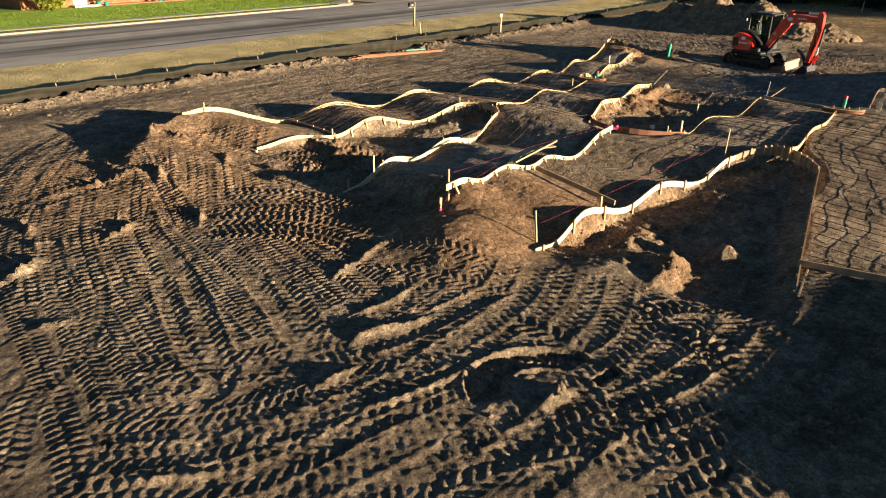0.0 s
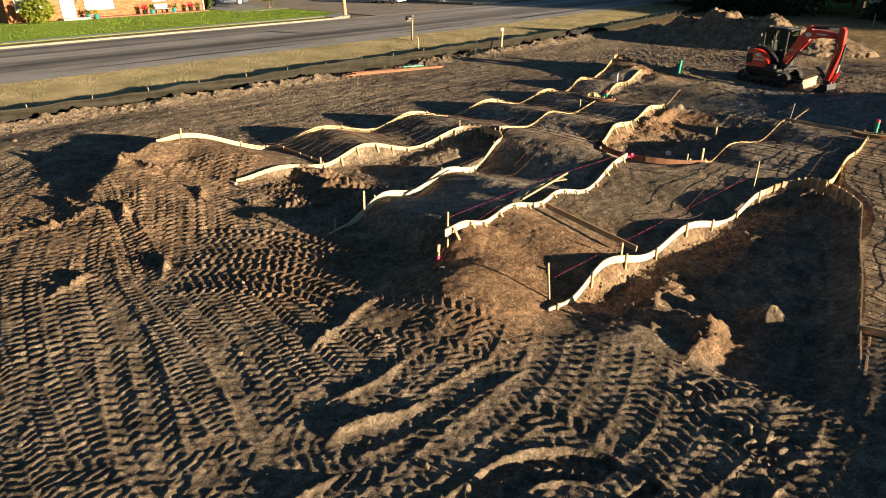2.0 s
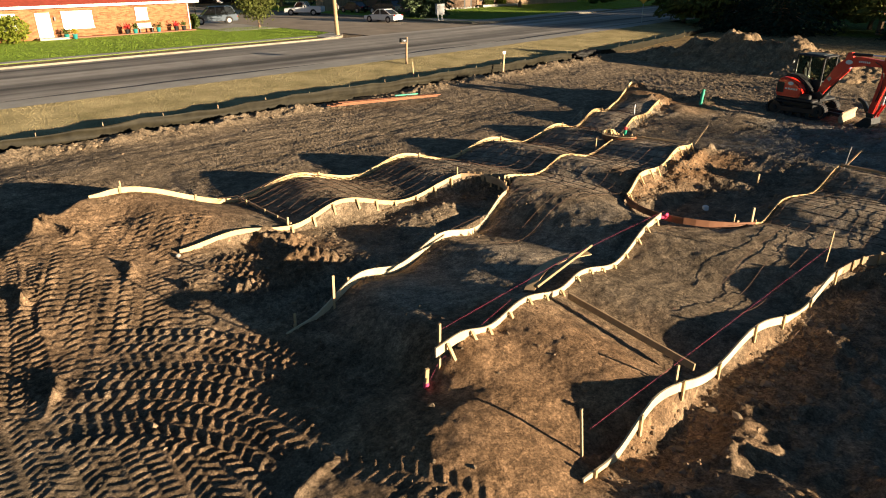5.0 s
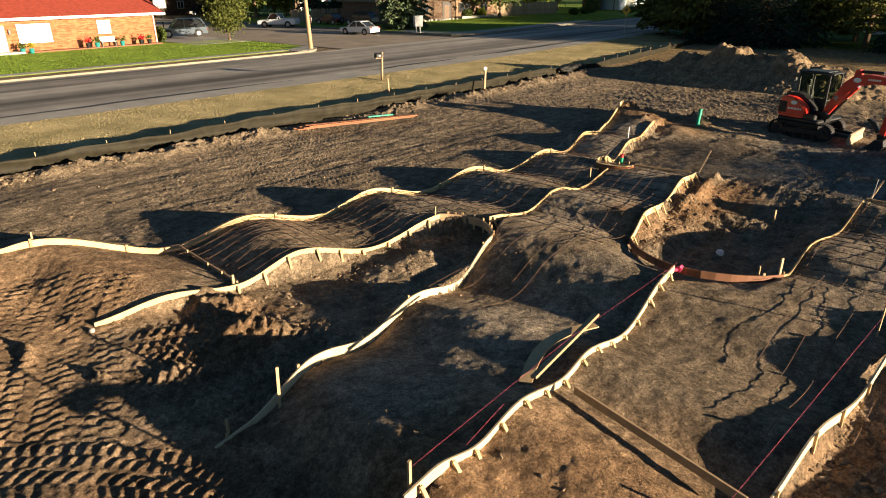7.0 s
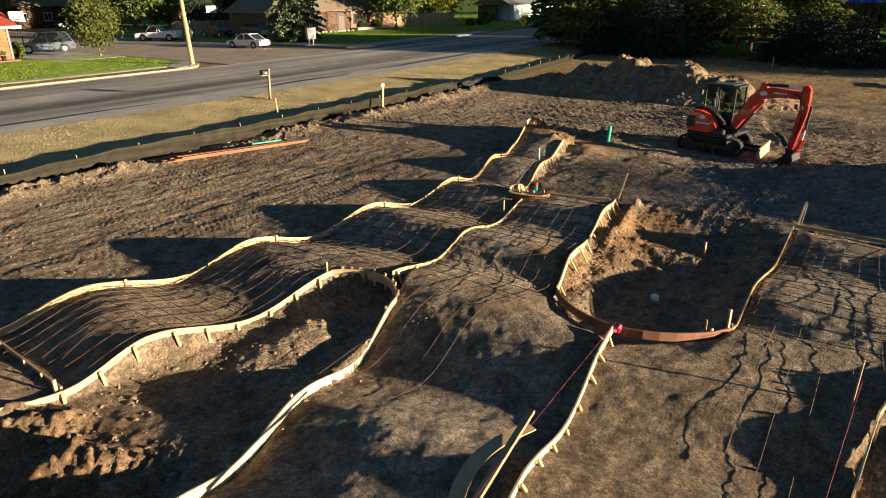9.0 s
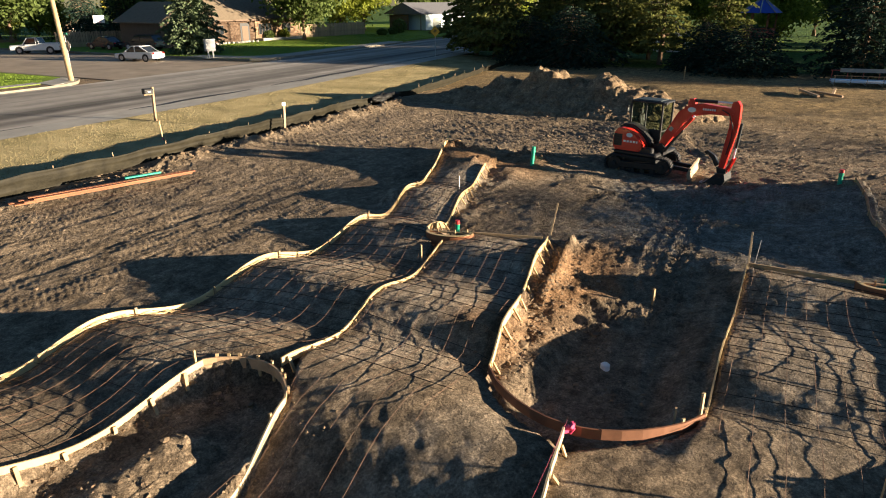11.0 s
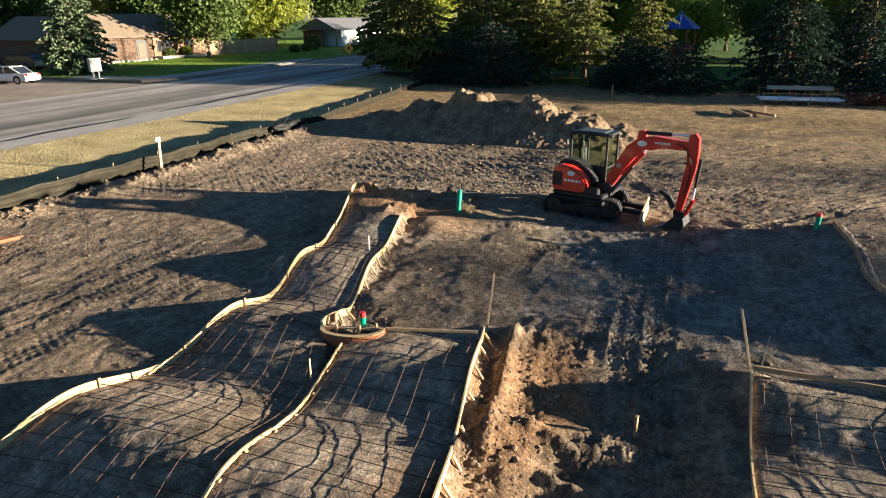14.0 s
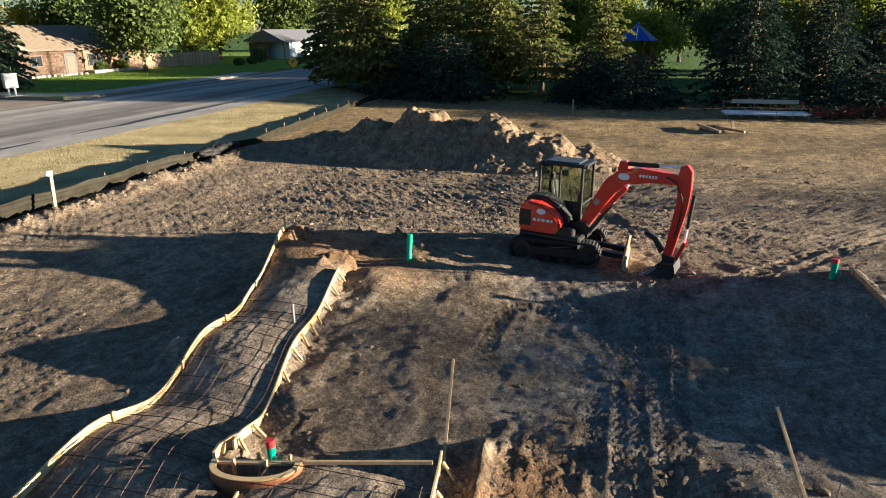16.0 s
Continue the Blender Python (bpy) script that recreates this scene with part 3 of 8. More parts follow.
def ground_base(u, v):
    """Ground without marks: site level, rollers, islands, banks, mounds."""
    z = LEVEL + rise(v) + 0.05 * fbm(u * 0.16, v * 0.16, 3)
    z = z - 0.17 * sstep(27.5, 31, u) * sstep(-15.5, -13.3, v) * sstep(60, 48, u)
    # unseen bank on the sun's side, added to shade the near right ground
    z = z + 0.86 * sstep(1.8, 4.2, v) * sstep(7.2, 8.9, u) * sstep(17, 15, u)
    z = z + 0.42 * np.exp(-((u - 28.9) / 0.32) ** 2 - ((v + 19.8) / 0.3) ** 2)
    z = z + 0.22 * np.exp(-((u - 8.0) / 4.0) ** 2 - ((v + 26.6) / 2.0) ** 2)
    z = z + 0.026 * np.maximum(0, -11 - v) * sstep(1.5, 4.5, u) * sstep(9.6, 7.6, u) * sstep(-26, -20, v)
    # mounds at the starts of the lanes
    brow = bend(PAD_EDGE, v) + 0.18 * vnoise(u * 1.3, v * 1.3) + 0.12 * vnoise(u * 3.1, v * 3.1)
    pad = wave(PAD_Z, v) * sstep(brow - 0.9, brow + 0.25, u) * sstep(12.6, 10.2, u)
    z = z + pad * sstep(-22.75, -22.2, v)
    z = z - 0.07 * np.exp(-((u - 9.7) / 1.2) ** 2 - ((v + 13.1) / 1.5) ** 2)
    z = z - 0.12 * np.exp(-((u - 10.7) / 0.8) ** 2 - ((v + 7.3) / 0.9) ** 2)
    z = z + 0.42 * np.exp(-((u - 9.7) / 1.2) ** 2 - ((v + 9.1) / 1.5) ** 2)
    z = z + 0.12 * np.exp(-((u - 11.2) / 1.4) ** 2 - ((v + 6.2) / 0.9) ** 2)
    # sand at the far ends of the first lane
    z = z + 0.45 * np.exp(-((u - 35.3) / 1.3) ** 2 - ((v + 20.2) / 1.3) ** 2)
    z = z + 0.30 * np.exp(-((u - 33.4) / 0.9) ** 2 - ((v + 17.6) / 0.8) ** 2)
    z = z + 0.30 * np.exp(-((u - 36.1) / 1.1) ** 2 - ((v + 17.3) / 0.9) ** 2)
    # banks against the boards
    for kv, kz, side, lo, hi in ((A_V, A_Z, -1, 9.3, 35), (B_V, B_Z, 1, 9.9, 18.2), (C_V, C_Z, -1, 9.8, 18), (E_V, E_Z, 1, 26.2, 33),
                                 (F_V, F_Z, 1, 20.6, 27.1), (G_V, G_Z, -1, 20.8, 26.95), (I_V, I_Z, 1, 10.5, 19.2), (K_V, K_Z, -1, 11.3, 21.6), (L_V, L_Z, -1, 29, 36.3)):
        d = (v - bend(kv, u)) * side
        top = wave(kz, u) - (0.07 if kv is B_V else 0.10 if kv is I_V else 0.13)
        fade = sstep(lo - 0.8, lo, u) * sstep(hi + 0.8, hi, u)
        slope = 0.13 if lo == 29 else 1.7 if kv is B_V else 1.1
        bank = top - slope * np.maximum(d, 0) - 0.02
        near = sstep((5.5 if lo == 29 else 0.85) + 0.4 * vnoise(u * 1.1, v * 1.1) + 0.25 * vnoise(u * 3.3, v * 3.3), 0.2, d) * (d > -0.3) * fade
        z = np.where(near > 0, np.maximum(z, z + near * (np.maximum(bank, z) - z)), z)
    # islands dug lower
    wu = u + 0.45 * vnoise(u * 0.9 + 9, v * 0.9) + 0.22 * vnoise(u * 2.4, v * 2.4)
    isle = lambda u0, u1, a, b: sstep(u0 - 0.9, u0 + 0.8, wu) * sstep(u1 + 0.5, u1 - 0.5, u) * sstep(a - 0.05, a + 0.7, v) * sstep(b + 0.05, b - 0.7, v)
    z = z - (0.06 + 0.13 * sstep(12.8, 14.5, u)) * isle(10.5, 18.3, bend(B_V, u), bend(C_V, u))
    z = z - 0.28 * isle(20.0, 24.5, -12.5, -9.6) - 0.20 * isle(24.8, 27.9, -12.95, -9.5)
    z = z - 0.30 * isle(11.3, 20.0, bend(I_V, u) - 0.35, bend(K_V, u))
    # spoil in the islands
    z = z + (0.25 + 0.06 * vnoise(u * 2.6, v * 2.6)) * np.exp(-np.abs((v + 12.98 + 0.12 * (u - 24) + 0.05 * vnoise(u * 1.8, v * 1.8)) / 0.13) ** 1.6) * sstep(23.2, 23.7, u) * sstep(28.1, 27.5, u)
    z = z + 0.22 * np.exp(-((u - 16.5) / 1.4) ** 2 - ((v + 16.3) / 0.5) ** 2)
    for u0, v0, ru, rv, h in ((11.9, -5.1, 0.5, 0.42, 0.40), (11.2, -4.95, 0.42, 0.22, 0.26), (13.05, -4.55, 0.34, 0.40, 0.36), (12.7, -6.4, 0.7, 0.3, 0.2)):
        z = z + h * np.exp(-((u - u0 + 0.09 * vnoise(u * 2.1, v * 2.1)) / ru) ** 2 - ((v - v0 + 0.09 * vnoise(u * 2.1 + 7, v * 2.1)) / rv) ** 2) * (0.9 + 0.3 * vnoise(u * 4.2, v * 4.2) + 0.22 * vnoise(u * 9, v * 9))
    for ua, va, ub, vb, w, h in ((24.3, -12.9, 24.6, -11.4, 0.24, 0.22), (23.4, -13.2, 23.6, -11.2, 0.24, 0.26)):
        k = np.clip((v - va) / (vb - va), 0, 1)
        d = u - ua - (ub - ua) * k + 0.22 * vnoise(u * 1.7, v * 1.7)
        z = z + h * (1 - 0.55 * k) * np.exp(-(d / (w * (1 - 0.6 * k))) ** 2) * sstep(va - 0.6, va + 0.1, v) * sstep(vb + 0.25, vb - 0.15, v) * (1 + 0.35 * vnoise(u * 3.1, v * 3.1) + 0.3 * vnoise(u * 7, v * 7))
    # windrow of clods along the silt fence
    z = z + (0.20 + 0.12 * vnoise(u * 0.9, v * 0.5) + 0.08 * vnoise(u * 2.7, v * 2.7)) * np.exp(-((v + 30.2 + 0.35 * vnoise(u * 0.3, v * 0)) / 0.62) ** 2) * sstep(52, 46, u) * (1 - 0.8 * sstep(21.8, 22.8, u) * sstep(29, 28, u))
    # lanes
    left2_v = C_V + [(19.2, -15.7)] + D_V[1:]
    left2_z = C_Z[:-1] + [(18.2, 0.33), (18.75, 0.45)] + D_Z[1:]
    right2_v = H_V[:-1] + [(19.0, -11.1), (19.6, -12.1), (20.3, -12.75)] + F_V[1:]
    right2_z = H_Z[:-1] + [(19.0, 0.33), (19.6, 0.26), (20.6, 0.12)] + F_Z[1:]
    left3_v = H_V[:-1] + [(18.9, -11.05), (19.5, -10.4), (20.2, -9.6), (21, -9.35)] + G_V[1:]
    left3_z = H_Z[:-1] + [(19.0, 0.33), (19.7, 0.24), (20.5, 0.12)] + G_Z[1:]
    right3_v = I_V[:-1] + [(19.0, -6.95), (20.2, -6.3)] + J_V[1:]
    right3_z = I_Z + J_Z[1:]
    left1r_v = B_V + [(18.6, -16.4), (19.3, -15.8)] + D_V[1:-1] + [(25.5, -16.6), (26.1, -17.0)] + E_V[1:]
    left1r_z = B_Z + [(18.9, 0.46)] + D_Z[1:] + E_Z[1:]
    left4_v = K_V[:-1] + [(21.3, -5.6), (22.5, -6.05)] + J_V[1:] + [(29.5, -6.0)] + L_V[1:]
    left4_z = K_Z + J_Z[2:] + L_Z[1:]
    right4_v = [(11, 2.0), (37, 2.0)]
    for lo, hi, low_l, low_r, crown, lv, lz, rv, rz in ((10.0, 26.6, 0.17 - 0.12 * sstep(16.5, 18.5, u), 0.09, 0.03, left2_v, left2_z, right2_v, right2_z),
                                         (9.3, 34.3, 0.14, 0.08, 0.09, A_V, A_Z, left1r_v, left1r_z),
                                         (10.0, 27.0, 0.11 - 0.075 * sstep(19, 20.5, u), 0.17 - 0.04 * sstep(19, 20.5, u), 0.04 * sstep(19, 20.5, u), left3_v, left3_z, right3_v, right3_z),
                                         (13.4, 28.5, 0.11, 0.36, 0.0, left4_v, left4_z, right4_v, left4_z)):
        s, inside = lane_surface(u, v, lo, hi, low_l, low_r, crown, lv, lz, rv, rz)
        end = np.minimum(sstep(lo - 0.01, lo + 1.2, u), sstep(hi + 0.01, hi - 0.3, u))
        z = np.where(inside, z + (s - z) * end, z)
    # the bed dips before the bowed board
    t = np.clip((v + 12.85) / 3.5, 0.001, 0.999)
    gap = 20.7 - 1.3 * np.sin(math.pi * t) ** 0.8 - u
    z = z - 0.09 * sstep(1.1, 0.1, gap) * (gap > -0.03) * sstep(0, 0.12, t) * sstep(1, 0.88, t)
    return z


def gz(u, v):
    return float(ground_base(np.array([float(u)]), np.array([float(v)]))[0])


# ---- wheel and crawler marks pressed into the dirt ----
class Marks:
    def __init__(self, X, Y, Z):
        self.X, self.Y, self.Z = X, Y, Z
        self.under = Z.copy()

    def near(self, pts, reach):
        P = np.array(pts, float)
        L = np.r_[0, np.cumsum(np.linalg.norm(np.diff(P, axis=0), axis=1))]
        s = np.arange(0, L[-1], 0.12)
        Q = np.c_[bend(list(zip(L, P[:, 0])), s), bend(list(zip(L, P[:, 1])), s)]
        T = np.gradient(Q, axis=0)
        T /= np.linalg.norm(T, axis=1)[:, None]
        best = np.full(self.X.shape, 1e9)
        along = np.zeros(self.X.shape)
        across = np.zeros(self.X.shape)
        xs, ys = self.X[:, 0], self.Y[0, :]
        for q, t, si in zip(Q, T, s):
            i0, i1 = np.searchsorted(xs, (q[0] - reach - 0.1, q[0] + reach + 0.1))
            j0, j1 = np.searchsorted(ys, (q[1] - reach - 0.1, q[1] + reach + 0.1))
            if i0 >= i1 or j0 >= j1:
                continue
            dx, dy = self.X[i0:i1, j0:j1] - q[0], self.Y[i0:i1, j0:j1] - q[1]
            d2 = dx * dx + dy * dy
            b = best[i0:i1, j0:j1]
            m = d2 < b
            b[m] = d2[m]
            along[i0:i1, j0:j1][m] = (si + dx * t[0] + dy * t[1])[m]
            across[i0:i1, j0:j1][m] = (dx * -t[1] + dy * t[0])[m]
        hit = best < reach * reach
        return hit, along[hit], across[hit], L[-1]

    def tread(self, pts, width=0.42, depth=0.045, lug=0.035, pitch=0.21, rake=0.6, berm=0.03):
        depth, lug, berm = 0.30 * depth, 0.30 * lug, 0.25 * berm
        hit, s, d, total = self.near(pts, width * 0.9)
        x, y = self.X[hit], self.Y[hit]
        a = np.abs(d) / (width / 2)
        ends = sstep(0, 0.5, s) * sstep(total, total - 0.5, s)
        inside = sstep(1.1, 0.94, a)
        ph = (s + rake * np.abs(d) + 0.5 * pitch * (d > 0)) / pitch + 0.10 * vnoise(x * 2.5, y * 2.5)
        ridge = sstep(0.20, 0.44, np.abs((ph % 1.0) - 0.5) + 0.05 * vnoise(x * 13, y * 13)) * (1 - 0.6 * np.exp(-(d / 0.03) ** 2))
        wear = np.clip(0.85 + 0.5 * vnoise(x * 0.9, y * 0.9) + 0.2 * vnoise(x * 4, y * 4), 0.15, 1.3)
        dz = inside * (-depth + lug * 2 * ridge * wear) + berm * np.exp(-((a - 1.2) / 0.14) ** 2) * (0.8 + 0.5 * vnoise(x * 5, y * 5))
        # a later wheel presses older marks flat
        flat = 0.85 * inside * ends
        old = self.Z[hit]
        self.Z[hit] = old + flat * (self.under[hit] - old) + ends * dz

    def ridge(self, pts, height=0.12, width=0.16, rough=0.28):
        height, width = 0.52 * height, 0.34 * width
        hit, s, d, total = self.near(pts, width * 2.5)
        x, y = self.X[hit], self.Y[hit]
        ends = sstep(0, 0.5, s) * sstep(total, total - 0.5, s)
        lump = 1 + 1.3 * rough * vnoise(x * 4, y * 4) + 1.3 * rough * vnoise(x * 9, y * 9) + 1.2 * rough * vnoise(x * 19, y * 19)
        d = d + 0.45 * width * vnoise(x * 2.2, y * 2.2)
        self.Z[hit] += ends * height * lump * np.exp(-(np.abs(d) / width) ** 1.5)


def spaced(lo, hi, fine, g_lo, g_hi, end_lo, end_hi):
    mid = list(np.arange(lo, hi, fine))
    a, step = [], fine
    x = lo
    while x > end_lo:
        step *= g_lo
        x -= step
        a.append(x)
    b, step = [], fine
    x = mid[-1]
    while x < end_hi:
        step *= g_hi
        x += step
        b.append(x)
    return np.array(a[::-1] + mid + b)


GX = np.r_[spaced(-14, -8, 0.056, 1.06, 1.04, -500, -8.02), np.arange(-8, 4.5, 0.036), spaced(4.5, 22, 0.074, 1.04, 1.055, 4.6, 500)]
GY = np.r_[spaced(5.0, 13.5, 0.035, 1.2, 1.04, -250, 13.4), np.arange(13.5, 21, 0.048), np.arange(21, 34, 0.066), spaced(34, 34.2, 0.068, 1.04, 1.011, 33.9, 50), spaced(50.2, 50.6, 0.26, 1.04, 1.05, 50.1, 700)]
GX, GY = (np.unique(np.round(g, 4)) for g in (GX, GY))
GX, GY = (np.r_[g[0], g[1:][np.diff(g) > 0.012]] for g in (GX, GY))
X, Y = np.meshgrid(GX, GY, indexing="ij")
U, V = (X + Y) / R2, (X - Y) / R2
Z = ground_base(U, V)

# how rough the bare dirt is: smooth beds, clods in islands and round the heap
on_lane = np.zeros(U.shape, bool)
for lo, hi, lv, rv in ((12.9, 34, A_V, B_V + D_V + E_V), (8.5, 26.6, C_V + D_V, H_V + F_V), (13, 27, H_V + G_V, I_V + J_V)):
    on_lane |= (U > lo) & (U < hi) & (V > bend(lv, U) + 0.1) & (V < bend(rv, U) - 0.1)
on_lane |= (U > 13.4) & (U < 36) & (V > bend(K_V + J_V[1:] + L_V, U) + 0.1) & (V < 2)
site = sstep(-31, -29.5, V) * sstep(75, 60, U)
far = sstep(36, 40, U) * sstep(-28, -24, V) * sstep(60, 50, U)
rough = np.where(on_lane, 0.011, 0.010) * site + 0.004 * far
isl = ((U > 10.5) & (U < 18.3) & (V > bend(B_V, U) + 0.3) & (V < bend(C_V, U) - 0.3)) | ((U > 20.5) & (U < 28) & (V > bend(F_V, U) + 0.1) & (V < -9.4)) \
    | ((U > 11) & (U < 20) & (V > bend(I_V, U) + 0.1) & (V < bend(K_V, U) - 0.2))
rough = np.where(isl, np.where((V < -14) & (U < 14), 0.02, 0.045), rough)
churned = (U > 12.3) & (U < 18.6) & (V > bend(H_V, U) + 0.3) & (V < bend(I_V, U) - 0.2)
rough = np.where(churned, 0.010, rough)
lump = fbm(X * 1.6, Y * 1.6, 5, 0.6)
streak = 0.8 * fbm(U * 5.0, V * 0.9, 3, 0.7) + 0.9 * fbm(X * 8.0, Y * 8.0, 2, 0.7) + 0.5 * vnoise(U * 1.1, V * 0.5)
lump = lump * (1 - far) + streak * far
Z += rough * np.where(lump > 0, lump * 1.4, lump * 0.6) * np.where(isl, 0.5, 1.0)
Z += np.where(on_lane, 0.6, 1.0) * site * 0.007 * fbm(X * 7, Y * 7, 2)
# scuffed heel prints and crumbs on the beds
Z += on_lane * 0.009 * np.maximum(0, vnoise(X * 4.3 + 11, Y * 4.3)) ** 1.5 * sstep(-0.3, 0.4, vnoise(X * 0.6, Y * 0.6))
# crumbled banks below the boards on the sun's side
for kv, lo, hi, amp in ((B_V, 13.0, 18.2, 0.32), (F_V, 20.6, 27.1, 0.28), (I_V, 11.0, 19.2, 0.5), (E_V, 26.2, 33, 0.7), (H_V, 10.3, 12.5, 0.3)):
    d = V - bend(kv, U)
    near = sstep(0.06, 0.3, d) * sstep(1.4, 0.6, d + 0.4 * vnoise(U * 1.3, V * 1.3)) * sstep(lo - 0.5, lo + 0.3, U) * sstep(hi + 0.3, hi - 0.3, U)
    Z += amp * near * (0.085 * fbm(X * 2.3, Y * 2.3, 3, 0.6) + 0.05 * np.maximum(0, vnoise(X * 6.1, Y * 6.1)))
# long low swells and ruts in the open field, lying with the evening light
S, T = 0.874 * X - 0.485 * Y, 0.485 * X + 0.874 * Y
open_field = sstep(39, 44, U) * sstep(70, 60, U) * sstep(-24, -18, V)
Z += open_field * (0.10 * vnoise(S * 0.16, T * 0.42) + 0.06 * vnoise(S * 0.35 + 5, T * 0.9) + 0.03 * vnoise(S * 0.9, T * 1.9))
clods = np.maximum(0, vnoise(X * 4.1, Y * 4.1)) ** 1.3 + 0.6 * np.maximum(0, vnoise(X * 7.3 + 5, Y * 7.3)) ** 1.3
off_board = np.ones(U.shape)
for kv, lo, hi in ((B_V, 9.9, 18.2), (C_V, 9.3, 18), (F_V, 20.6, 27.1), (G_V, 20.8, 26.95), (I_V, 10.5, 19.2), (K_V, 11.3, 21.6)):
    off_board *= np.where((U > lo - 0.3) & (U < hi + 0.3), sstep(0.12, 0.75, np.abs(V - bend(kv, U))), 1.0)
Z += (np.where(isl, np.where(U > 20, np.where(V > -12.2, 0.035, 0.06), np.where(V < -14, 0.05 * sstep(12.5, 14, U), 0.10)), 0.0) * off_board + np.where(churned, 0.011, 0.0)) * clods + 0.14 * clods * np.exp(-((V + 30.2) / 0.6) ** 2) * sstep(52, 46, U)
# churned flat between the lanes' ends and the excavator
flat = sstep(27.6, 29, U) * sstep(40, 37.5, U) * sstep(-17, -15, V) * sstep(-5.6, -6.6, V)
Z += flat * (0.030 * vnoise(U * 0.5, V * 1.5) + 0.028 * vnoise(X * 1.9, Y * 1.9) + 0.03 * np.maximum(0, vnoise(X * 4.7, Y * 4.7)) ** 1.3 + 0.016 * np.maximum(0, vnoise(X * 9.3, Y * 9.3)))
# streaks that crawlers left along the outer field
field = sstep(-29.2, -27.5, V) * sstep(-0.5, -1.3, V - bend(A_V, np.clip(U, 9.3, 35))) * sstep(12, 14, U) * sstep(48, 40, U)
Z += field * 1.3 * (0.010 * vnoise(U * 0.22, V * 2.8 + 0.3 * vnoise(U * 0.3, V * 0.3)) + 0.006 * vnoise(U * 1.6, V * 6.0) + 0.008 * vnoise(U * 0.9, V * 0.9))


def beside(pts, off):
    """The line shifted sideways by off metres."""
    P = np.array(pts, float)
    T = np.gradient(P, axis=0)
    T /= np.linalg.norm(T, axis=1)[:, None]
    return (P + off * np.c_[-T[:, 1], T[:, 0]]).tolist()


marks = Marks(X, Y, Z)
for off in (-3.1, -2.55, -2.0, -1.5, -0.95, -0.4, 0.1, 0.65, 1.2, 1.7, 2.2, 2.8):
    marks.tread(beside([(-1.0, 5.8), (-2.7, 8.3), (-5.0, 11.3), (-7.9, 14.8), (-10.1, 18.4), (-11.0, 21.1)], off), lug=0.044 + 0.008 * math.sin(9 * off), pitch=0.155 + 0.015 * math.cos(5 * off), rake=0.5 + 0.3 * math.sin(4 * off))
for off in (-2.3, -1.7, -1.15, -0.6, 0.0, 0.55, 1.1, 1.6, 2.2, 2.8):
    marks.tread(beside([(-4.9, 5.8), (-2.9, 6.1), (-1.1, 7.0), (0.6, 8.7), (2.1, 10.7), (2.5, 11.8)], off), lug=0.034 + 0.008 * math.cos(7 * off), pitch=0.185 + 0.015 * math.cos(3 * off), rake=0.7 * math.sin(5 * off))
for off in (-1.1, -0.5, 0.1, 0.7, 1.3):
    marks.tread(beside([(-9.7, 14.2), (-8.9, 16.9), (-6.7, 18.3), (-3.4, 16.8), (-1.9, 14.0)], off), lug=0.032, pitch=0.22, rake=0.4)
marks.tread([(-5.4, 5.8), (-6.1, 7.8), (-6.0, 8.9), (-6.4, 10.4), (-8.2, 13.2), (-10.4, 16.5), (-11.5, 20.2)], pitch=0.18, lug=0.04)
marks.tread([(-10.6, 17.0), (-8.6, 15.2), (-7.0, 13.2), (-5.5, 10.8)], pitch=0.2, lug=0.045, width=0.5)
marks.tread([(-10.6, 18.4), (-8.9, 16.5), (-5.8, 11.8), (-4.1, 8.9), (-3.4, 7.9), (-3.7, 7.5)], lug=0.03, depth=0.09, berm=0.07)
marks.tread([(-9.9, 18.4), (-7.0, 14.1), (-5.0, 11.3), (-3.7, 8.9), (-3.2, 7.9)], lug=0.03, depth=0.07, berm=0.05)
marks.tread([(-9.7, 19.0), (-7.9, 16.4), (-6.6, 14.8), (-6.0, 14.1)], depth=0.09, lug=0.04, width=0.5, berm=0.05)
marks.tread([(-3.9, 11.7), (-3.0, 10.3), (-2.3, 9.2), (-1.7, 8.9), (-1.0, 9.2), (0.2, 10.2), (1.3, 11.1)], depth=0.1, lug=0.03, berm=0.08, width=0.5)
marks.tread([(-3.4, 11.7), (-2.6, 10.3), (-2.1, 9.2)], depth=0.05, lug=0.04)
marks.tread([(-2.6, 8.6), (-2.0, 8.6), (-1.3, 8.5), (-0.4, 8.8)], depth=0.07, lug=0.04, width=0.55)
marks.tread([(-3.7, 5.9), (-2.6, 6.0), (-1.7, 6.5), (-1.1, 7.0), (0.1, 7.8), (1.0, 8.5), (2.1, 9.1)], lug=0.045, depth=0.06, berm=0.06)
marks.tread([(-1.5, 7.2), (-0.6, 7.7), (0.6, 8.5), (1.4, 9.1), (2.1, 9.8)], lug=0.045, depth=0.06, berm=0.06)
marks.tread([(1.1, 9.9), (1.7, 9.5), (2.4, 8.5), (3.1, 7.6), (3.5, 6.7), (3.8, 5.9)], lug=0.05, depth=0.05, width=0.5, pitch=0.24)
marks.tread([(0.7, 7.4), (0.6, 8.1), (1.0, 8.5), (1.8, 8.6), (2.4, 8.2), (2.8, 7.4), (3.2, 6.5), (3.6, 5.7)], depth=0.46, lug=0.12, width=0.52, berm=0.2, pitch=0.18)
marks.tread([(-0.6, 5.8), (0.8, 6.4), (1.9, 6.6), (2.9, 6.1), (3.4, 5.7)], depth=0.07, lug=0.05, berm=0.06)
marks.tread([(0.7, 6.5), (1.7, 7.1), (2.0, 7.6)], depth=0.1, lug=0.04, width=0.5, berm=0.08)
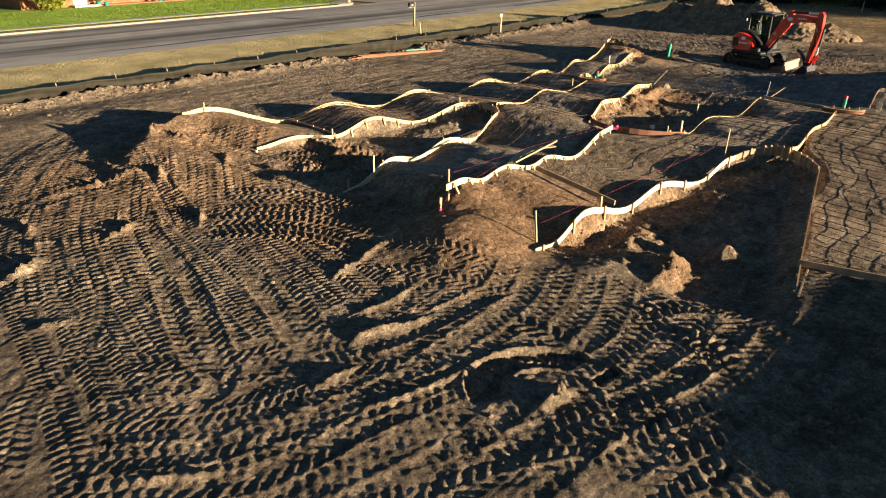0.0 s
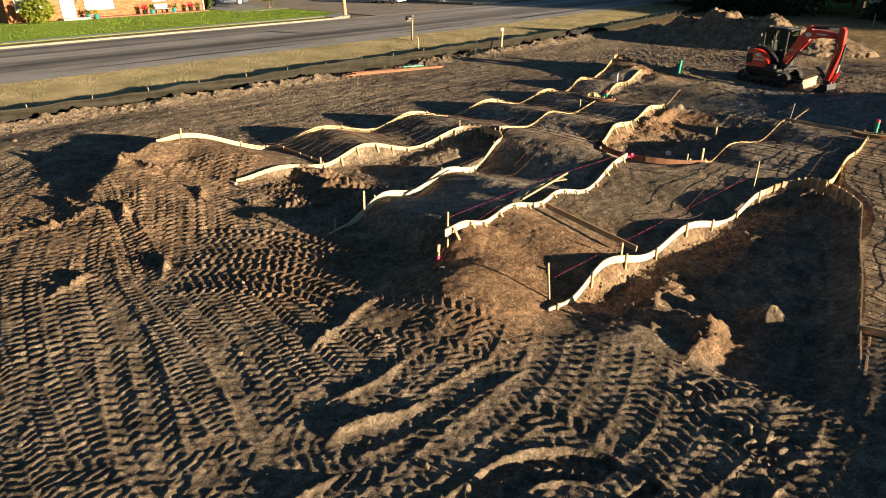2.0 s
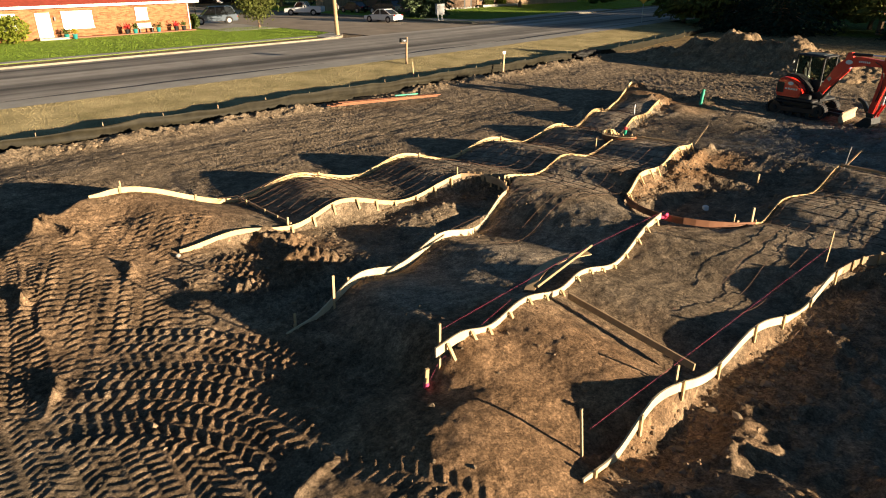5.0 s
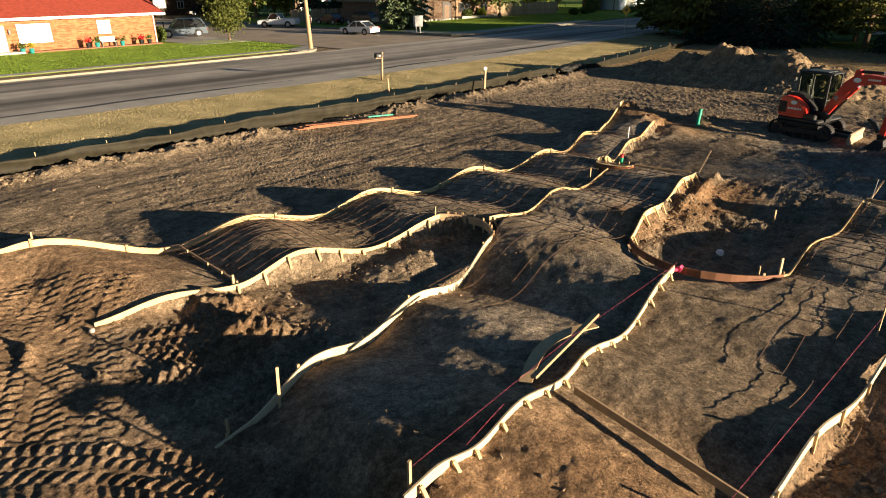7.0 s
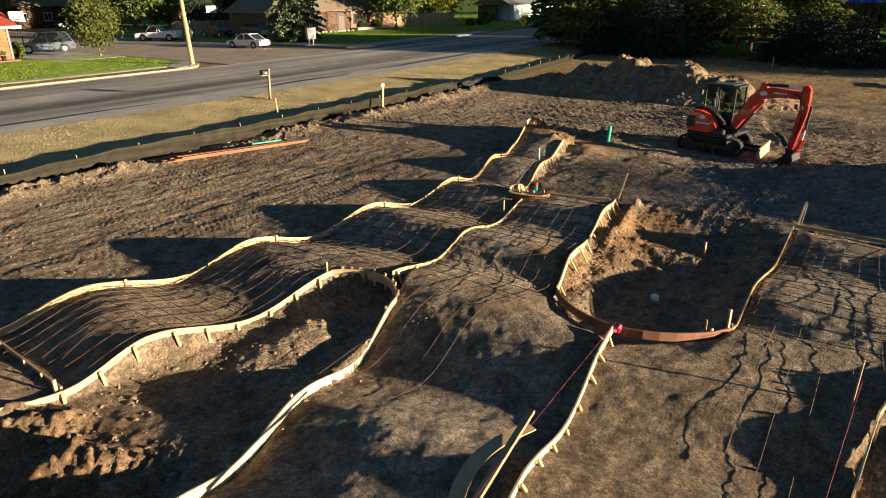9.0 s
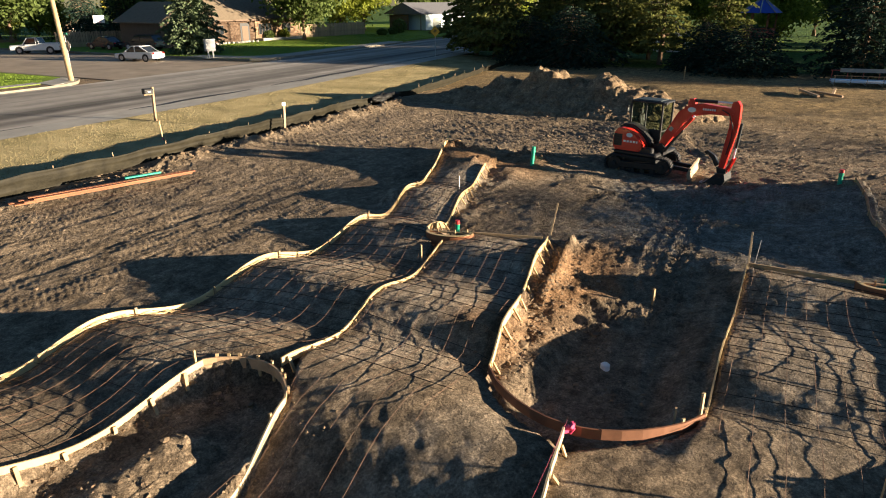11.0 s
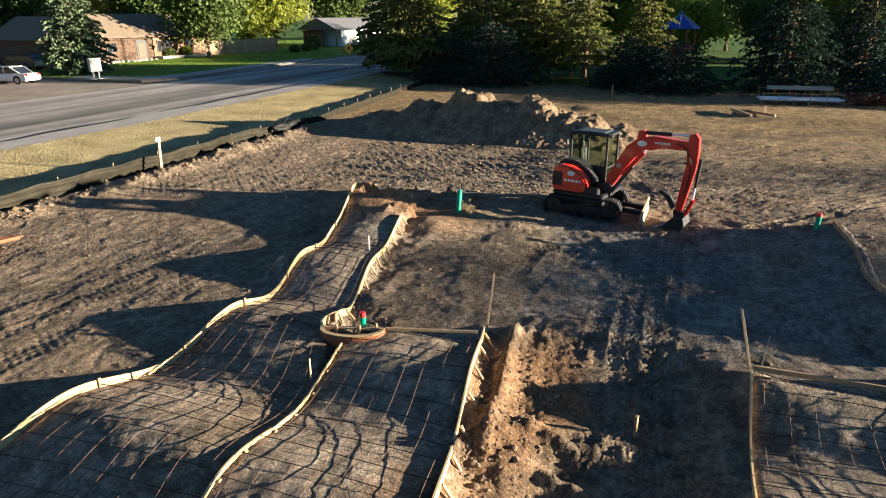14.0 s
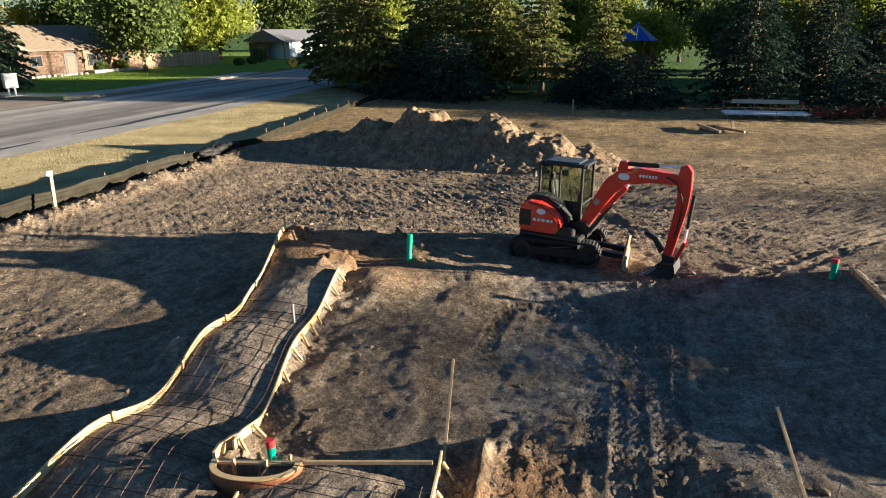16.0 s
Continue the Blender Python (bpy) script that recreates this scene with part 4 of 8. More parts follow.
marks.tread([(-2.3, 13.4), (-0.5, 12.7), (1.1, 11.9)], lug=0.035, pitch=0.2)
marks.tread([(-1.7, 11.9), (-0.3, 11.6), (1.2, 10.7)], lug=0.035, pitch=0.2)
marks.ridge([(-2.3, 11.3), (-1.9, 11.9), (-1.5, 12.7), (-1.1, 13.2)], height=0.17, width=0.2)
marks.ridge([(-1.7, 9.0), (-1.2, 9.4), (-0.6, 9.7), (-0.1, 10.2)], height=0.17, width=0.2)
marks.ridge([(-2.1, 7.8), (-1.7, 8.1), (-1.3, 8.5)], height=0.15, width=0.18)
marks.ridge([(-1.7, 10.0), (-1.0, 10.5), (-0.5, 11.2)], height=0.12, width=0.15)
marks.ridge([(-1.5, 7.3), (-0.9, 7.5), (-0.2, 7.9), (0.7, 8.7)], height=0.1, width=0.14)
marks.ridge([(1.4, 7.2), (1.6, 7.6), (2.0, 7.8)], height=0.42, width=0.5, rough=0.6)
marks.ridge([(1.7, 6.7), (2.2, 6.8), (2.6, 6.6)], height=0.3, width=0.45, rough=0.6)
marks.ridge([(0.6, 7.8), (0.8, 8.4), (1.5, 8.6), (2.2, 8.3)], height=0.12, width=0.18)
marks.ridge([(-3.3, 7.9), (-3.4, 8.4), (-3.3, 8.6)], height=0.1, width=0.12)
marks.ridge([(-4.2, 6.0), (-3.4, 6.1), (-2.6, 6.2)], height=0.08, width=0.13)
marks.ridge([(-9.1, 12.6), (-8.8, 13.2), (-8.2, 12.9)], height=0.25, width=0.3)
marks.ridge([(-7.4, 9.5), (-6.8, 9.8), (-6.4, 10.0)], height=0.1, width=0.4)
for off in (-4.2, -3.75, -2.9, -2.4, -1.7, -1.2, -0.5, 0.0, 0.7, 1.2, 1.9, 2.4):
    marks.tread(beside([(-11.4, 26.4), (-9.6, 29.5), (-6.3, 32.1), (-2.0, 35.0), (3.4, 39.1)], off), width=0.36, lug=0.02, depth=0.02, pitch=0.17, rake=0.1, berm=0.02)
marks.tread([(-10.0, 28.4), (-8.8, 30.1), (-6.5, 31.4), (-3.6, 33.2)], width=0.4, lug=0.03, pitch=0.14, depth=0.035)
marks.tread([(7.1, 22.4), (8.8, 24.4), (10.9, 26.7), (13.7, 29.9)], width=0.36, lug=0.03, pitch=0.13, rake=0.05, depth=0.05, berm=0.03)
marks.tread([(7.7, 22.2), (9.3, 24.1), (11.3, 26.5), (14.2, 29.8)], width=0.36, lug=0.03, pitch=0.13, rake=0.05, depth=0.05, berm=0.03)
marks.tread([(10.5, 29.5), (8.6, 27.1), (7.3, 25.3)], width=0.36, lug=0.03, pitch=0.13, rake=0.05, depth=0.05, berm=0.03)
marks.tread([(10.9, 29.4), (8.9, 27.0), (7.8, 25.5)], width=0.36, lug=0.04, pitch=0.13, rake=0.05, depth=0.06, berm=0.03)
marks.tread([(-4.7, 17.5), (-3.7, 18.4), (-2.4, 18.7), (-1.6, 19.4)], lug=0.03, width=0.5)
marks.tread([(-5.4, 17.0), (-4.7, 17.9), (-3.8, 18.7), (-2.9, 19.7)], lug=0.03, width=0.5)
marks.tread([(-4.6, 20.2), (-3.3, 20.3), (-2.4, 20.3)], lug=0.03, width=0.5)
marks.ridge([(-4.5, 21.0), (-3.8, 21.2), (-3.0, 21.2)], height=0.2, width=0.25)
marks.ridge([(-3.4, 19.7), (-3.1, 20.2), (-2.5, 20.3)], height=0.2, width=0.25)
marks.ridge([(-6.7, 19.9), (-6.1, 20.1), (-5.6, 20.5)], height=0.12, width=0.2)
marks.ridge([(8.2, 26.7), (9.2, 28.0), (10.2, 29.3)], height=0.16, width=0.18)
for off in np.arange(-5.2, 5.3, 0.47):
    marks.tread(beside([(4.1, 49.8), (9.7, 46.7), (16.0, 45.3), (18.9, 41.6), (26.8, 39.3), (31.1, 34.9)], off), width=0.4, lug=0.024 + 0.01 * math.sin(7 * off), depth=0.025, pitch=0.22, rake=0.2, berm=0.04)
marks.tread([(11.3, 27.2), (12.6, 28.6), (14.2, 30.4), (15.4, 33.9)], width=0.4, lug=0.10, pitch=0.16, depth=0.15, rake=0.05, berm=0.10)
marks.tread([(11.8, 26.9), (13.1, 28.4), (14.6, 30.2), (15.9, 32.0)], width=0.4, lug=0.10, pitch=0.16, depth=0.15, rake=0.05, berm=0.10)
marks.tread([(11.6, 31.8), (13.9, 33.5), (15.0, 32.2), (18.5, 32.2), (25.2, 32.7)], width=0.4, lug=0.10, pitch=0.16, depth=0.15, rake=0.05, berm=0.10)
marks.tread([(15.6, 29.1), (17.4, 30.5), (21.0, 31.7), (26.7, 32.5)], width=0.4, lug=0.10, pitch=0.16, depth=0.15, rake=0.05, berm=0.10)
marks.tread([(10.9, 27.7), (11.8, 28.7), (12.7, 29.6)], width=0.4, lug=0.10, pitch=0.16, depth=0.15, rake=0.05, berm=0.10)
marks.tread([(23.3, 36.6), (26.7, 35.6), (32.0, 35.4)], width=0.45, lug=0.04, pitch=0.16, depth=0.05, berm=0.06)
marks.tread([(20.3, 34.2), (21.2, 32.1), (23.1, 30.5)], width=0.45, lug=0.04, pitch=0.16, depth=0.05, berm=0.06)
marks.tread([(26.8, 39.3), (31.7, 40.4), (37.6, 38.6)], width=0.45, lug=0.04, pitch=0.16, depth=0.05, berm=0.06)
marks.tread([(29.4, 37.9), (26.7, 34.7), (26.1, 32.2)], width=0.45, lug=0.04, pitch=0.16, depth=0.05, berm=0.06)
marks.ridge([(10.2, 29.1), (10.8, 29.6), (9.6, 28.1)], height=0.1, width=0.2)
for off in np.arange(-1.9, 2.0, 0.47):
    marks.tread(beside([(-5.6, 14.2), (-6.7, 17.6), (-7.5, 19.8), (-7.7, 21.6)], off), lug=0.065 + 0.015 * math.sin(9 * off), pitch=0.22, rake=0.7 * math.cos(4 * off), depth=0.05, berm=0.015)
# passes on the open ground beside the mound and on the near right
for off in (-3.0, -2.45, -1.9, -1.3, -0.75, -0.2, 0.4, 0.95):
    marks.tread(beside([(-8.2, 9.8), (-10.2, 13.2), (-11.6, 17.2), (-12.4, 21.5), (-12.0, 26.0)], off), lug=0.06 + 0.012 * math.sin(6 * off), pitch=0.21, rake=0.6 * math.sin(5 * off), depth=0.06, berm=0.05)
for off in (-1.6, -1.0, -0.45, 0.1, 0.7, 1.25, 1.8, 2.4):
    marks.tread(beside([(2.2, 5.4), (4.4, 7.0), (6.4, 9.3), (8.2, 12.0)], off), width=0.42, lug=0.055 + 0.012 * math.sin(8 * off), depth=0.05, pitch=0.2, rake=0.6 * math.cos(3 * off), berm=0.03)
for run in ([(-13.0, 14.0), (-11.0, 15.0), (-9.4, 16.8), (-8.6, 19.0)], [(-12.6, 12.0), (-10.6, 12.6), (-9.2, 11.6), (-8.4, 10.0)]):
    for off in (-0.3, 0.3):
        marks.tread(beside(run, off), lug=0.09, pitch=0.2, depth=0.07, berm=0.07)
for run, h, w in (([(-10.4, 14.4), (-9.8, 14.0), (-9.3, 13.4)], 0.3, 0.3), ([(-8.9, 11.2), (-8.5, 11.8), (-8.5, 12.5)], 0.28, 0.28), ([(-9.6, 16.2), (-9.0, 16.9), (-8.7, 17.6)], 0.26, 0.3), ([(-7.6, 13.1), (-7.3, 13.7), (-7.2, 14.3)], 0.2, 0.2)):
    marks.ridge(run, height=h, width=w, rough=0.5)
for off in (-1.5, -0.95, -0.4, 0.15, 0.7, 1.25):
    marks.tread(beside([tuple(plan(a, b, 0)[:2]) for a, b in ((6.6, -14.6), (7.9, -13.4), (8.8, -11.9), (9.0, -10.6))], off), lug=0.12 + 0.02 * math.sin(9 * off), pitch=0.2, rake=0.6 * math.cos(4 * off), depth=0.05, berm=0.03)
# deep ruts and thrown lumps down the mound's flank
for run, w, d in (([(-8.6, 18.8), (-7.6, 16.7), (-6.3, 14.7), (-5.9, 13.8)], 0.5, 0.13), ([(-10.2, 20.4), (-8.3, 17.5), (-7.2, 15.7), (-6.2, 13.9)], 0.44, 0.12)):
    marks.tread(run, width=w, lug=0.09, depth=d, pitch=0.17, rake=0.3, berm=0.10)
for run, h, w in (([(-9.5, 21.6), (-9.3, 20.6), (-9.0, 19.8)], 0.34, 0.36), ([(-8.9, 20.6), (-8.4, 20.2), (-7.9, 19.8)], 0.3, 0.34), ([(-8.3, 17.9), (-7.8, 17.2), (-7.5, 16.6)], 0.26, 0.26), ([(-6.9, 19.2), (-6.4, 18.7), (-6.2, 18.1)], 0.2, 0.26),
                  ([(-6.1, 15.2), (-5.8, 14.5), (-5.7, 13.9)], 0.2, 0.2), ([(-5.5, 18.6), (-5.0, 18.2), (-4.4, 18.0)], 0.22, 0.26), ([(-9.9, 18.4), (-9.5, 17.8), (-9.0, 17.4)], 0.3, 0.3)):
    marks.ridge(run, height=h, width=w, rough=0.6)
# crawler passes through the dug island and out over the flat
for v0 in (-11.5, -11.2, -10.8, -10.5):
    marks.tread([tuple(plan(u, v0 + 0.05 * math.sin(u), 0)[:2]) for u in (23.9, 26.0, 28.0, 30.0, 33.5, 37.0)], width=0.26, lug=0.11, depth=0.13, pitch=0.14, rake=0.0, berm=0.05)
for v0 in (-12.72, -12.42):
    marks.tread([tuple(plan(u, v0 - 0.12 * (u - 25), 0)[:2]) for u in (24.6, 26.0, 27.4, 28.6)], width=0.24, lug=0.10, depth=0.12, pitch=0.13, rake=0.0, berm=0.03)
for u0, v0, h, w in ((27.4, -12.7, 0.22, 0.2), (27.5, -12.35, 0.2, 0.16), (27.55, -11.95, 0.24, 0.2), (28.2, -11.67, 0.2, 0.12), (28.1, -11.08, 0.22, 0.14), (28.3, -10.4, 0.26, 0.22), (24.6, -10.98, 0.2, 0.09), (25.45, -10.24, 0.2, 0.12)):
    marks.ridge([tuple(plan(u0 - 0.32, v0, 0)[:2]), tuple(plan(u0, v0 - 0.04, 0)[:2]), tuple(plan(u0 + 0.32, v0 - 0.1, 0)[:2])], height=h, width=w, rough=0.7)
marks.ridge([tuple(plan(a, b, 0)[:2]) for a, b in ((24.55, -10.5), (24.5, -10.1), (24.3, -9.72))], height=0.22, width=0.2, rough=0.7)
# broad lugs and thrown ridges at the open end of the first island
for off in (-0.25, 0.25):
    for run in ([(10.0, -17.3), (11.4, -16.95), (12.8, -16.6)], [(9.9, -16.5), (11.4, -15.7), (13.2, -14.9)], [(9.3, -15.9), (10.7, -15.4), (12.2, -14.8)], [(9.6, -14.75), (11.0, -14.45), (12.6, -14.3)]):
        marks.tread(beside([tuple(plan(a, b, 0)[:2]) for a, b in run], off), width=0.46, lug=0.10, depth=0.10, pitch=0.2, rake=0.5, berm=0.05)
for run, h, w in (([(11.4, -17.75), (12.0, -17.4), (12.75, -16.9)], 0.55, 0.75), ([(11.25, -16.25), (11.9, -16.15), (12.6, -16.2)], 0.60, 0.75), ([(11.9, -16.1), (12.3, -15.7), (12.5, -15.3)], 0.45, 0.6),
                  ([(9.8, -15.95), (10.2, -15.8), (10.7, -15.9)], 0.22, 0.24), ([(10.85, -15.65), (11.1, -15.7), (11.35, -15.7)], 0.2, 0.2), ([(10.4, -17.4), (10.7, -17.4), (10.9, -17.35)], 0.2, 0.3), ([(12.3, -15.1), (12.45, -14.95), (12.5, -14.8)], 0.16, 0.2)):
    marks.ridge([tuple(plan(a, b, 0)[:2]) for a, b in run], height=0.9 * h, width=1.15 * w, rough=0.2)
# wheel passes over the open ground beyond the last island
for run in ([(2.5, 6.8), (3.8, 7.5), (5.1, 8.6), (6.2, 10.1)], [(4.0, 6.7), (5.2, 7.5), (6.2, 8.4), (7.1, 9.6)]):
    for off in (-0.5, 0.05, 0.55):
        marks.tread(beside(run, off), width=0.44, lug=0.13 + 0.03 * math.sin(8 * off), depth=0.1, pitch=0.21, rake=0.5, berm=0.1)
for run in ([(3.4, 9.9), (4.4, 10.2), (5.5, 9.8), (6.1, 8.9)], [(3.5, 9.5), (4.3, 8.9), (4.3, 7.9)]):
    marks.tread(run, width=0.46, lug=0.14, depth=0.12, pitch=0.22, rake=0.4, berm=0.12)
marks.ridge([(4.7, 9.2), (5.0, 9.0), (5.2, 8.6)], height=0.12, width=0.22)
# spoil thrown up round the standing pipe and the lane's end
for u0, v0, du, dv, h, w in ((35.5, -17.3, 0.3, 0.5, 0.30, 0.32), (36.4, -17.1, 0.4, 0.3, 0.24, 0.28), (36.9, -18.4, 0.2, 0.6, 0.28, 0.35), (36.3, -18.6, 0.5, 0.3, 0.22, 0.26),
                             (35.4, -18.5, 0.4, 0.2, 0.18, 0.25), (37.2, -19.6, 0.2, 0.7, 0.24, 0.3), (35.9, -19.9, 0.6, 0.3, 0.28, 0.4), (34.8, -19.0, 0.5, 0.3, 0.22, 0.35), (34.9, -17.0, 0.3, 0.4, 0.16, 0.25), (33.6, -18.9, 0.7, 0.2, 0.2, 0.3)):
    marks.ridge([tuple(plan(u0 + k * du, v0 + k * dv + 0.12 * k * k, 0)[:2]) for k in (-1, 0, 1)], height=h, width=w, rough=0.6)
# long crawler passes across the churned flat behind the excavator
for k, (va, vb, u0) in enumerate(((-24.0, -15.0, 40.2), (-25.0, -13.0, 41.6), (-22.0, -9.0, 43.0), (-18.0, -4.0, 44.6), (-24.5, -11.0, 39.3), (-14.0, -2.0, 41.0))):
    for side in (0.0, 1.45):
        marks.tread([tuple(plan(u0 + side + 0.5 * math.sin(1.1 * k + 0.22 * v) , v, 0)[:2]) for v in np.linspace(va, vb, 7)], width=0.42, lug=0.07, depth=0.07, pitch=0.16, rake=0.05, berm=0.07)
ground_v = np.stack([X, Y, Z], -1).reshape(-1, 3)
nx, ny = X.shape
idx = np.arange(nx * ny).reshape(nx, ny)
quads = np.stack([idx[:-1, :-1], idx[1:, :-1], idx[1:, 1:], idx[:-1, 1:]], -1).reshape(-1, 4)
me = bpy.data.meshes.new("ground")
me.vertices.add(len(ground_v))
me.vertices.foreach_set("co", ground_v.ravel())
me.loops.add(quads.size)
me.loops.foreach_set("vertex_index", quads.ravel().astype(np.int32))
me.polygons.add(len(quads))
me.polygons.foreach_set("loop_start", np.arange(0, quads.size, 4, dtype=np.int32))
me.polygons.foreach_set("use_smooth", np.ones(len(quads), bool))
me.update()
me.materials.append(M_DIRT)
ground = tagged(new("ground", me), "bare brown graded dirt with wheel marks", "ground", kind="structure")

# ---- loose clods lying on banks, islands and the windrow ----
def lie(u, v):
    """Height of the finished ground at plan points."""
    x, y = (u + v) / R2, (u - v) / R2
    i, j = np.clip(np.searchsorted(GX, x), 1, len(GX) - 1), np.clip(np.searchsorted(GY, y), 1, len(GY) - 1)
    fx, fy = (x - GX[i - 1]) / (GX[i] - GX[i - 1]), (y - GY[j - 1]) / (GY[j] - GY[j - 1])
    return (Z[i - 1, j - 1] * (1 - fx) + Z[i, j - 1] * fx) * (1 - fy) + (Z[i - 1, j] * (1 - fx) + Z[i, j] * fx) * fy


def scatter(name, u, v, size, seed, material, label):
    """Many angular lumps, each a bent octahedron with split faces, in one mesh."""
    rs = np.random.RandomState(seed)
    n = len(u)
    ball = bmesh.new()
    bmesh.ops.create_icosphere(ball, subdivisions=1, radius=1.0)
    bv = np.array([p.co[:] for p in ball.verts])
    bf = np.array([[p.index for p in q.verts] for q in ball.faces])
    ball.free()
    k = len(bv)
    P = bv[None] * (1 + 0.3 * rs.randn(n, k, 1))
    P = P * (size * (0.7 + 0.6 * rs.rand(n)))[:, None, None] * np.stack([0.8 + 0.5 * rs.rand(n), 0.8 + 0.5 * rs.rand(n), 0.5 + 0.3 * rs.rand(n)], 1)[:, None]
    a = rs.rand(n) * 6.28
    c, s = np.cos(a)[:, None], np.sin(a)[:, None]
    Q = np.stack([P[..., 0] * c - P[..., 1] * s + ((u + v) / R2)[:, None], P[..., 0] * s + P[..., 1] * c + ((u - v) / R2)[:, None], P[..., 2] + (lie(u, v) + 0.02 * size)[:, None]], -1)
    F = (bf[None] + (np.arange(n) * k)[:, None, None]).reshape(-1, 3)
    ob = part(name, (Q.reshape(-1, 3).tolist(), F.tolist()), material)
    return tagged(ob, label, "dirt clods", kind="stuff")


M_CLOD = mat("dry_clods", (0.212, 0.152, 0.097), 0.95, var=0.25, scale=2.0, bump=0.01, bscale=40, spec=0.1, island=0.2)
rs = np.random.RandomState(5)
cu, cv = [], []
# beside the boards' banks
for kv, side, lo, hi, n in ((B_V, 1, 13.0, 18.2, 220), (C_V, -1, 9.3, 18, 120), (F_V, 1, 20.6, 27.1, 700), (I_V, 1, 10.5, 19.2, 900), (K_V, -1, 11.3, 21.6, 200), (E_V, 1, 26.2, 33, 120), (A_V, -1, 12.5, 34, 100)):
    a = rs.uniform(lo, hi, n)
    cu.append(a)
    cv.append(bend(kv, a) + side * (0.08 + np.abs(rs.randn(n)) * 0.5))
# islands, the outer windrow, round the excavator and the heap, the start of the lanes
for u0, u1, v0, v1, n in ((10.5, 18.2, -17.2, -14.2, 400), (20.6, 29, -13.2, -9.4, 600), (11, 20, -7, -4.2, 400), (35, 52, -25, -2, 5000), (26.5, 36, -16.5, -7, 250), (5, 12, -15, -2, 300), (4, 34, -28.5, -19.8, 200)):
    cu.append(rs.uniform(u0, u1, n))
    cv.append(rs.uniform(v0, v1, n))
n = 1700
a = rs.uniform(-4, 48, n)
cu.append(a)
cv.append(-30.2 + 0.40 * rs.randn(n))
cu, cv = np.concatenate(cu), np.concatenate(cv)
big = np.exp(rs.randn(len(cu)) * 0.5) * np.where(cv < -27.5, 0.034, 0.021)
scatter("loose_clods", cu, cv, np.clip(big, 0.01, 0.10), 9, M_CLOD, "loose clods of dry brown dirt")

# ---- form boards ----
BOARD_H = 0.16


def board_points(kv, kz, lo, hi, step=0.12):
    u = np.linspace(lo, hi, max(3, int((hi - lo) / step)))
    return [plan(a, b, c) for a, b, c in zip(u, bend(kv, u), wave(kz, u))]


def formwork(label, pts, material=None, stakes=(), side=1, thick=0.028, height=BOARD_H, group="form boards", lengths=2.44, lean=0.0):
    """A bent board on edge with wooden stakes driven beside it."""
    thing = holder("form_board", Matrix.Translation(pts[0]), label, "form board", group)
    P = [p - pts[0] for p in pts]
    # the strip is made of lengths butted end to end
    seg, start, run = [], 0, 0.0
    for i in range(1, len(P)):
        run += (P[i] - P[i - 1]).length
        if run > lengths or i == len(P) - 1:
            seg.append((start, i))
            start, run = i, 0.0
    for k, (a, b) in enumerate(seg):
        q = [p.copy() for p in P[a:b + 1]]
        if len(q) < 2:
            continue
        lift = 0.006 * (k % 2)
        q = [p + Vector((0, 0, lift)) for p in q]
        part("board", sweep(q, thick, height), material or M_BOARD, thing)
    n = len(P)
    for f in stakes:
        i = min(n - 2, max(1, int(f * (n - 1))))
        t = (P[i + 1] - P[i - 1])
        t = Vector((t.x, t.y, 0)).normalized()
        nrm = Vector((-t.y, t.x, 0)) * side
        foot = P[i] + nrm * (thick / 2 + 0.022)
        turn = Matrix.Rotation(math.atan2(t.y, t.x), 4, "Z")
        if lean:
            h = height + 0.13
            m = Matrix.Translation(foot + Vector((0, 0, -0.03))) @ turn @ Matrix.Rotation(radians(side * (lean + random.uniform(-8, 8))), 4, "X") @ Matrix.Rotation(radians(random.uniform(-10, 10)), 4, "Y")
            part("prop", box(B(), (0.055, 0.03, h), m @ Matrix.Translation((0, side * 0.012, -h / 2))), M_STAKE, thing)
        else:
            h = height + 0.20
            m = Matrix.Translation(foot + Vector((0, 0, 0.05 - h))) @ turn
            part("stake", box(B(), (0.05, 0.03, h), m @ Matrix.Translation((0, 0, h / 2))), M_STAKE, thing)
    return thing


ev = lambda n, a=0.03, b=0.97: [a + (b - a) * k / (n - 1) for k in range(n)]
formwork("long wavy strip of pale plywood edging the outer lane", board_points(A_V, A_Z, 9.3, 34.6), stakes=ev(14), side=-1, height=0.2)
formwork("wavy pale plywood edging beside the first island", board_points(B_V, B_Z, 9.9, 18.2), M_BOARD, stakes=ev(9, 0.34, 0.97), side=-1, lean=14)
formwork("wavy pale plywood edging on the island's far side", board_points(C_V, C_Z, 9.8, 18.0), M_PALEBOARD, stakes=ev(6), side=1, height=0.22)
formwork("wavy plywood edging between the two inner lanes", board_points(D_V, D_Z, 18.75, 25.45), stakes=ev(11), side=-1, lean=28)
formwork("short wavy plywood edging at the lane's end", board_points(E_V, E_Z, 26.2, 33.05), stakes=ev(12), side=-1, lean=28)
formwork("braced plywood edging beside the dug island", board_points(F_V, F_Z, 20.6, 27.1), stakes=ev(9), side=-1, lean=28)
formwork("wavy pale plywood edging of the rebar lane", board_points(G_V, G_Z, 20.8, 26.95), stakes=(0.03,), side=1)
formwork("propped plywood edging along the middle mound", board_points(H_V, H_Z, 10.3, 19.2), M_PALEBOARD, stakes=ev(15), side=-1, lean=28)
formwork("wavy pale plywood edging beside the dark hollow", board_points(I_V, I_Z, 10.3, 19.2), M_PALEBOARD, stakes=ev(8), side=-1)
formwork("wavy pale plywood edging before the wide lane", board_points(J_V, J_Z, 20.2, 26.6), stakes=ev(4), side=-1)
formwork("weathered lumber edging of the wide rebar lane", board_points(K_V, K_Z, 11.3, 19.75), M_OLDWOOD, stakes=ev(14), side=1)
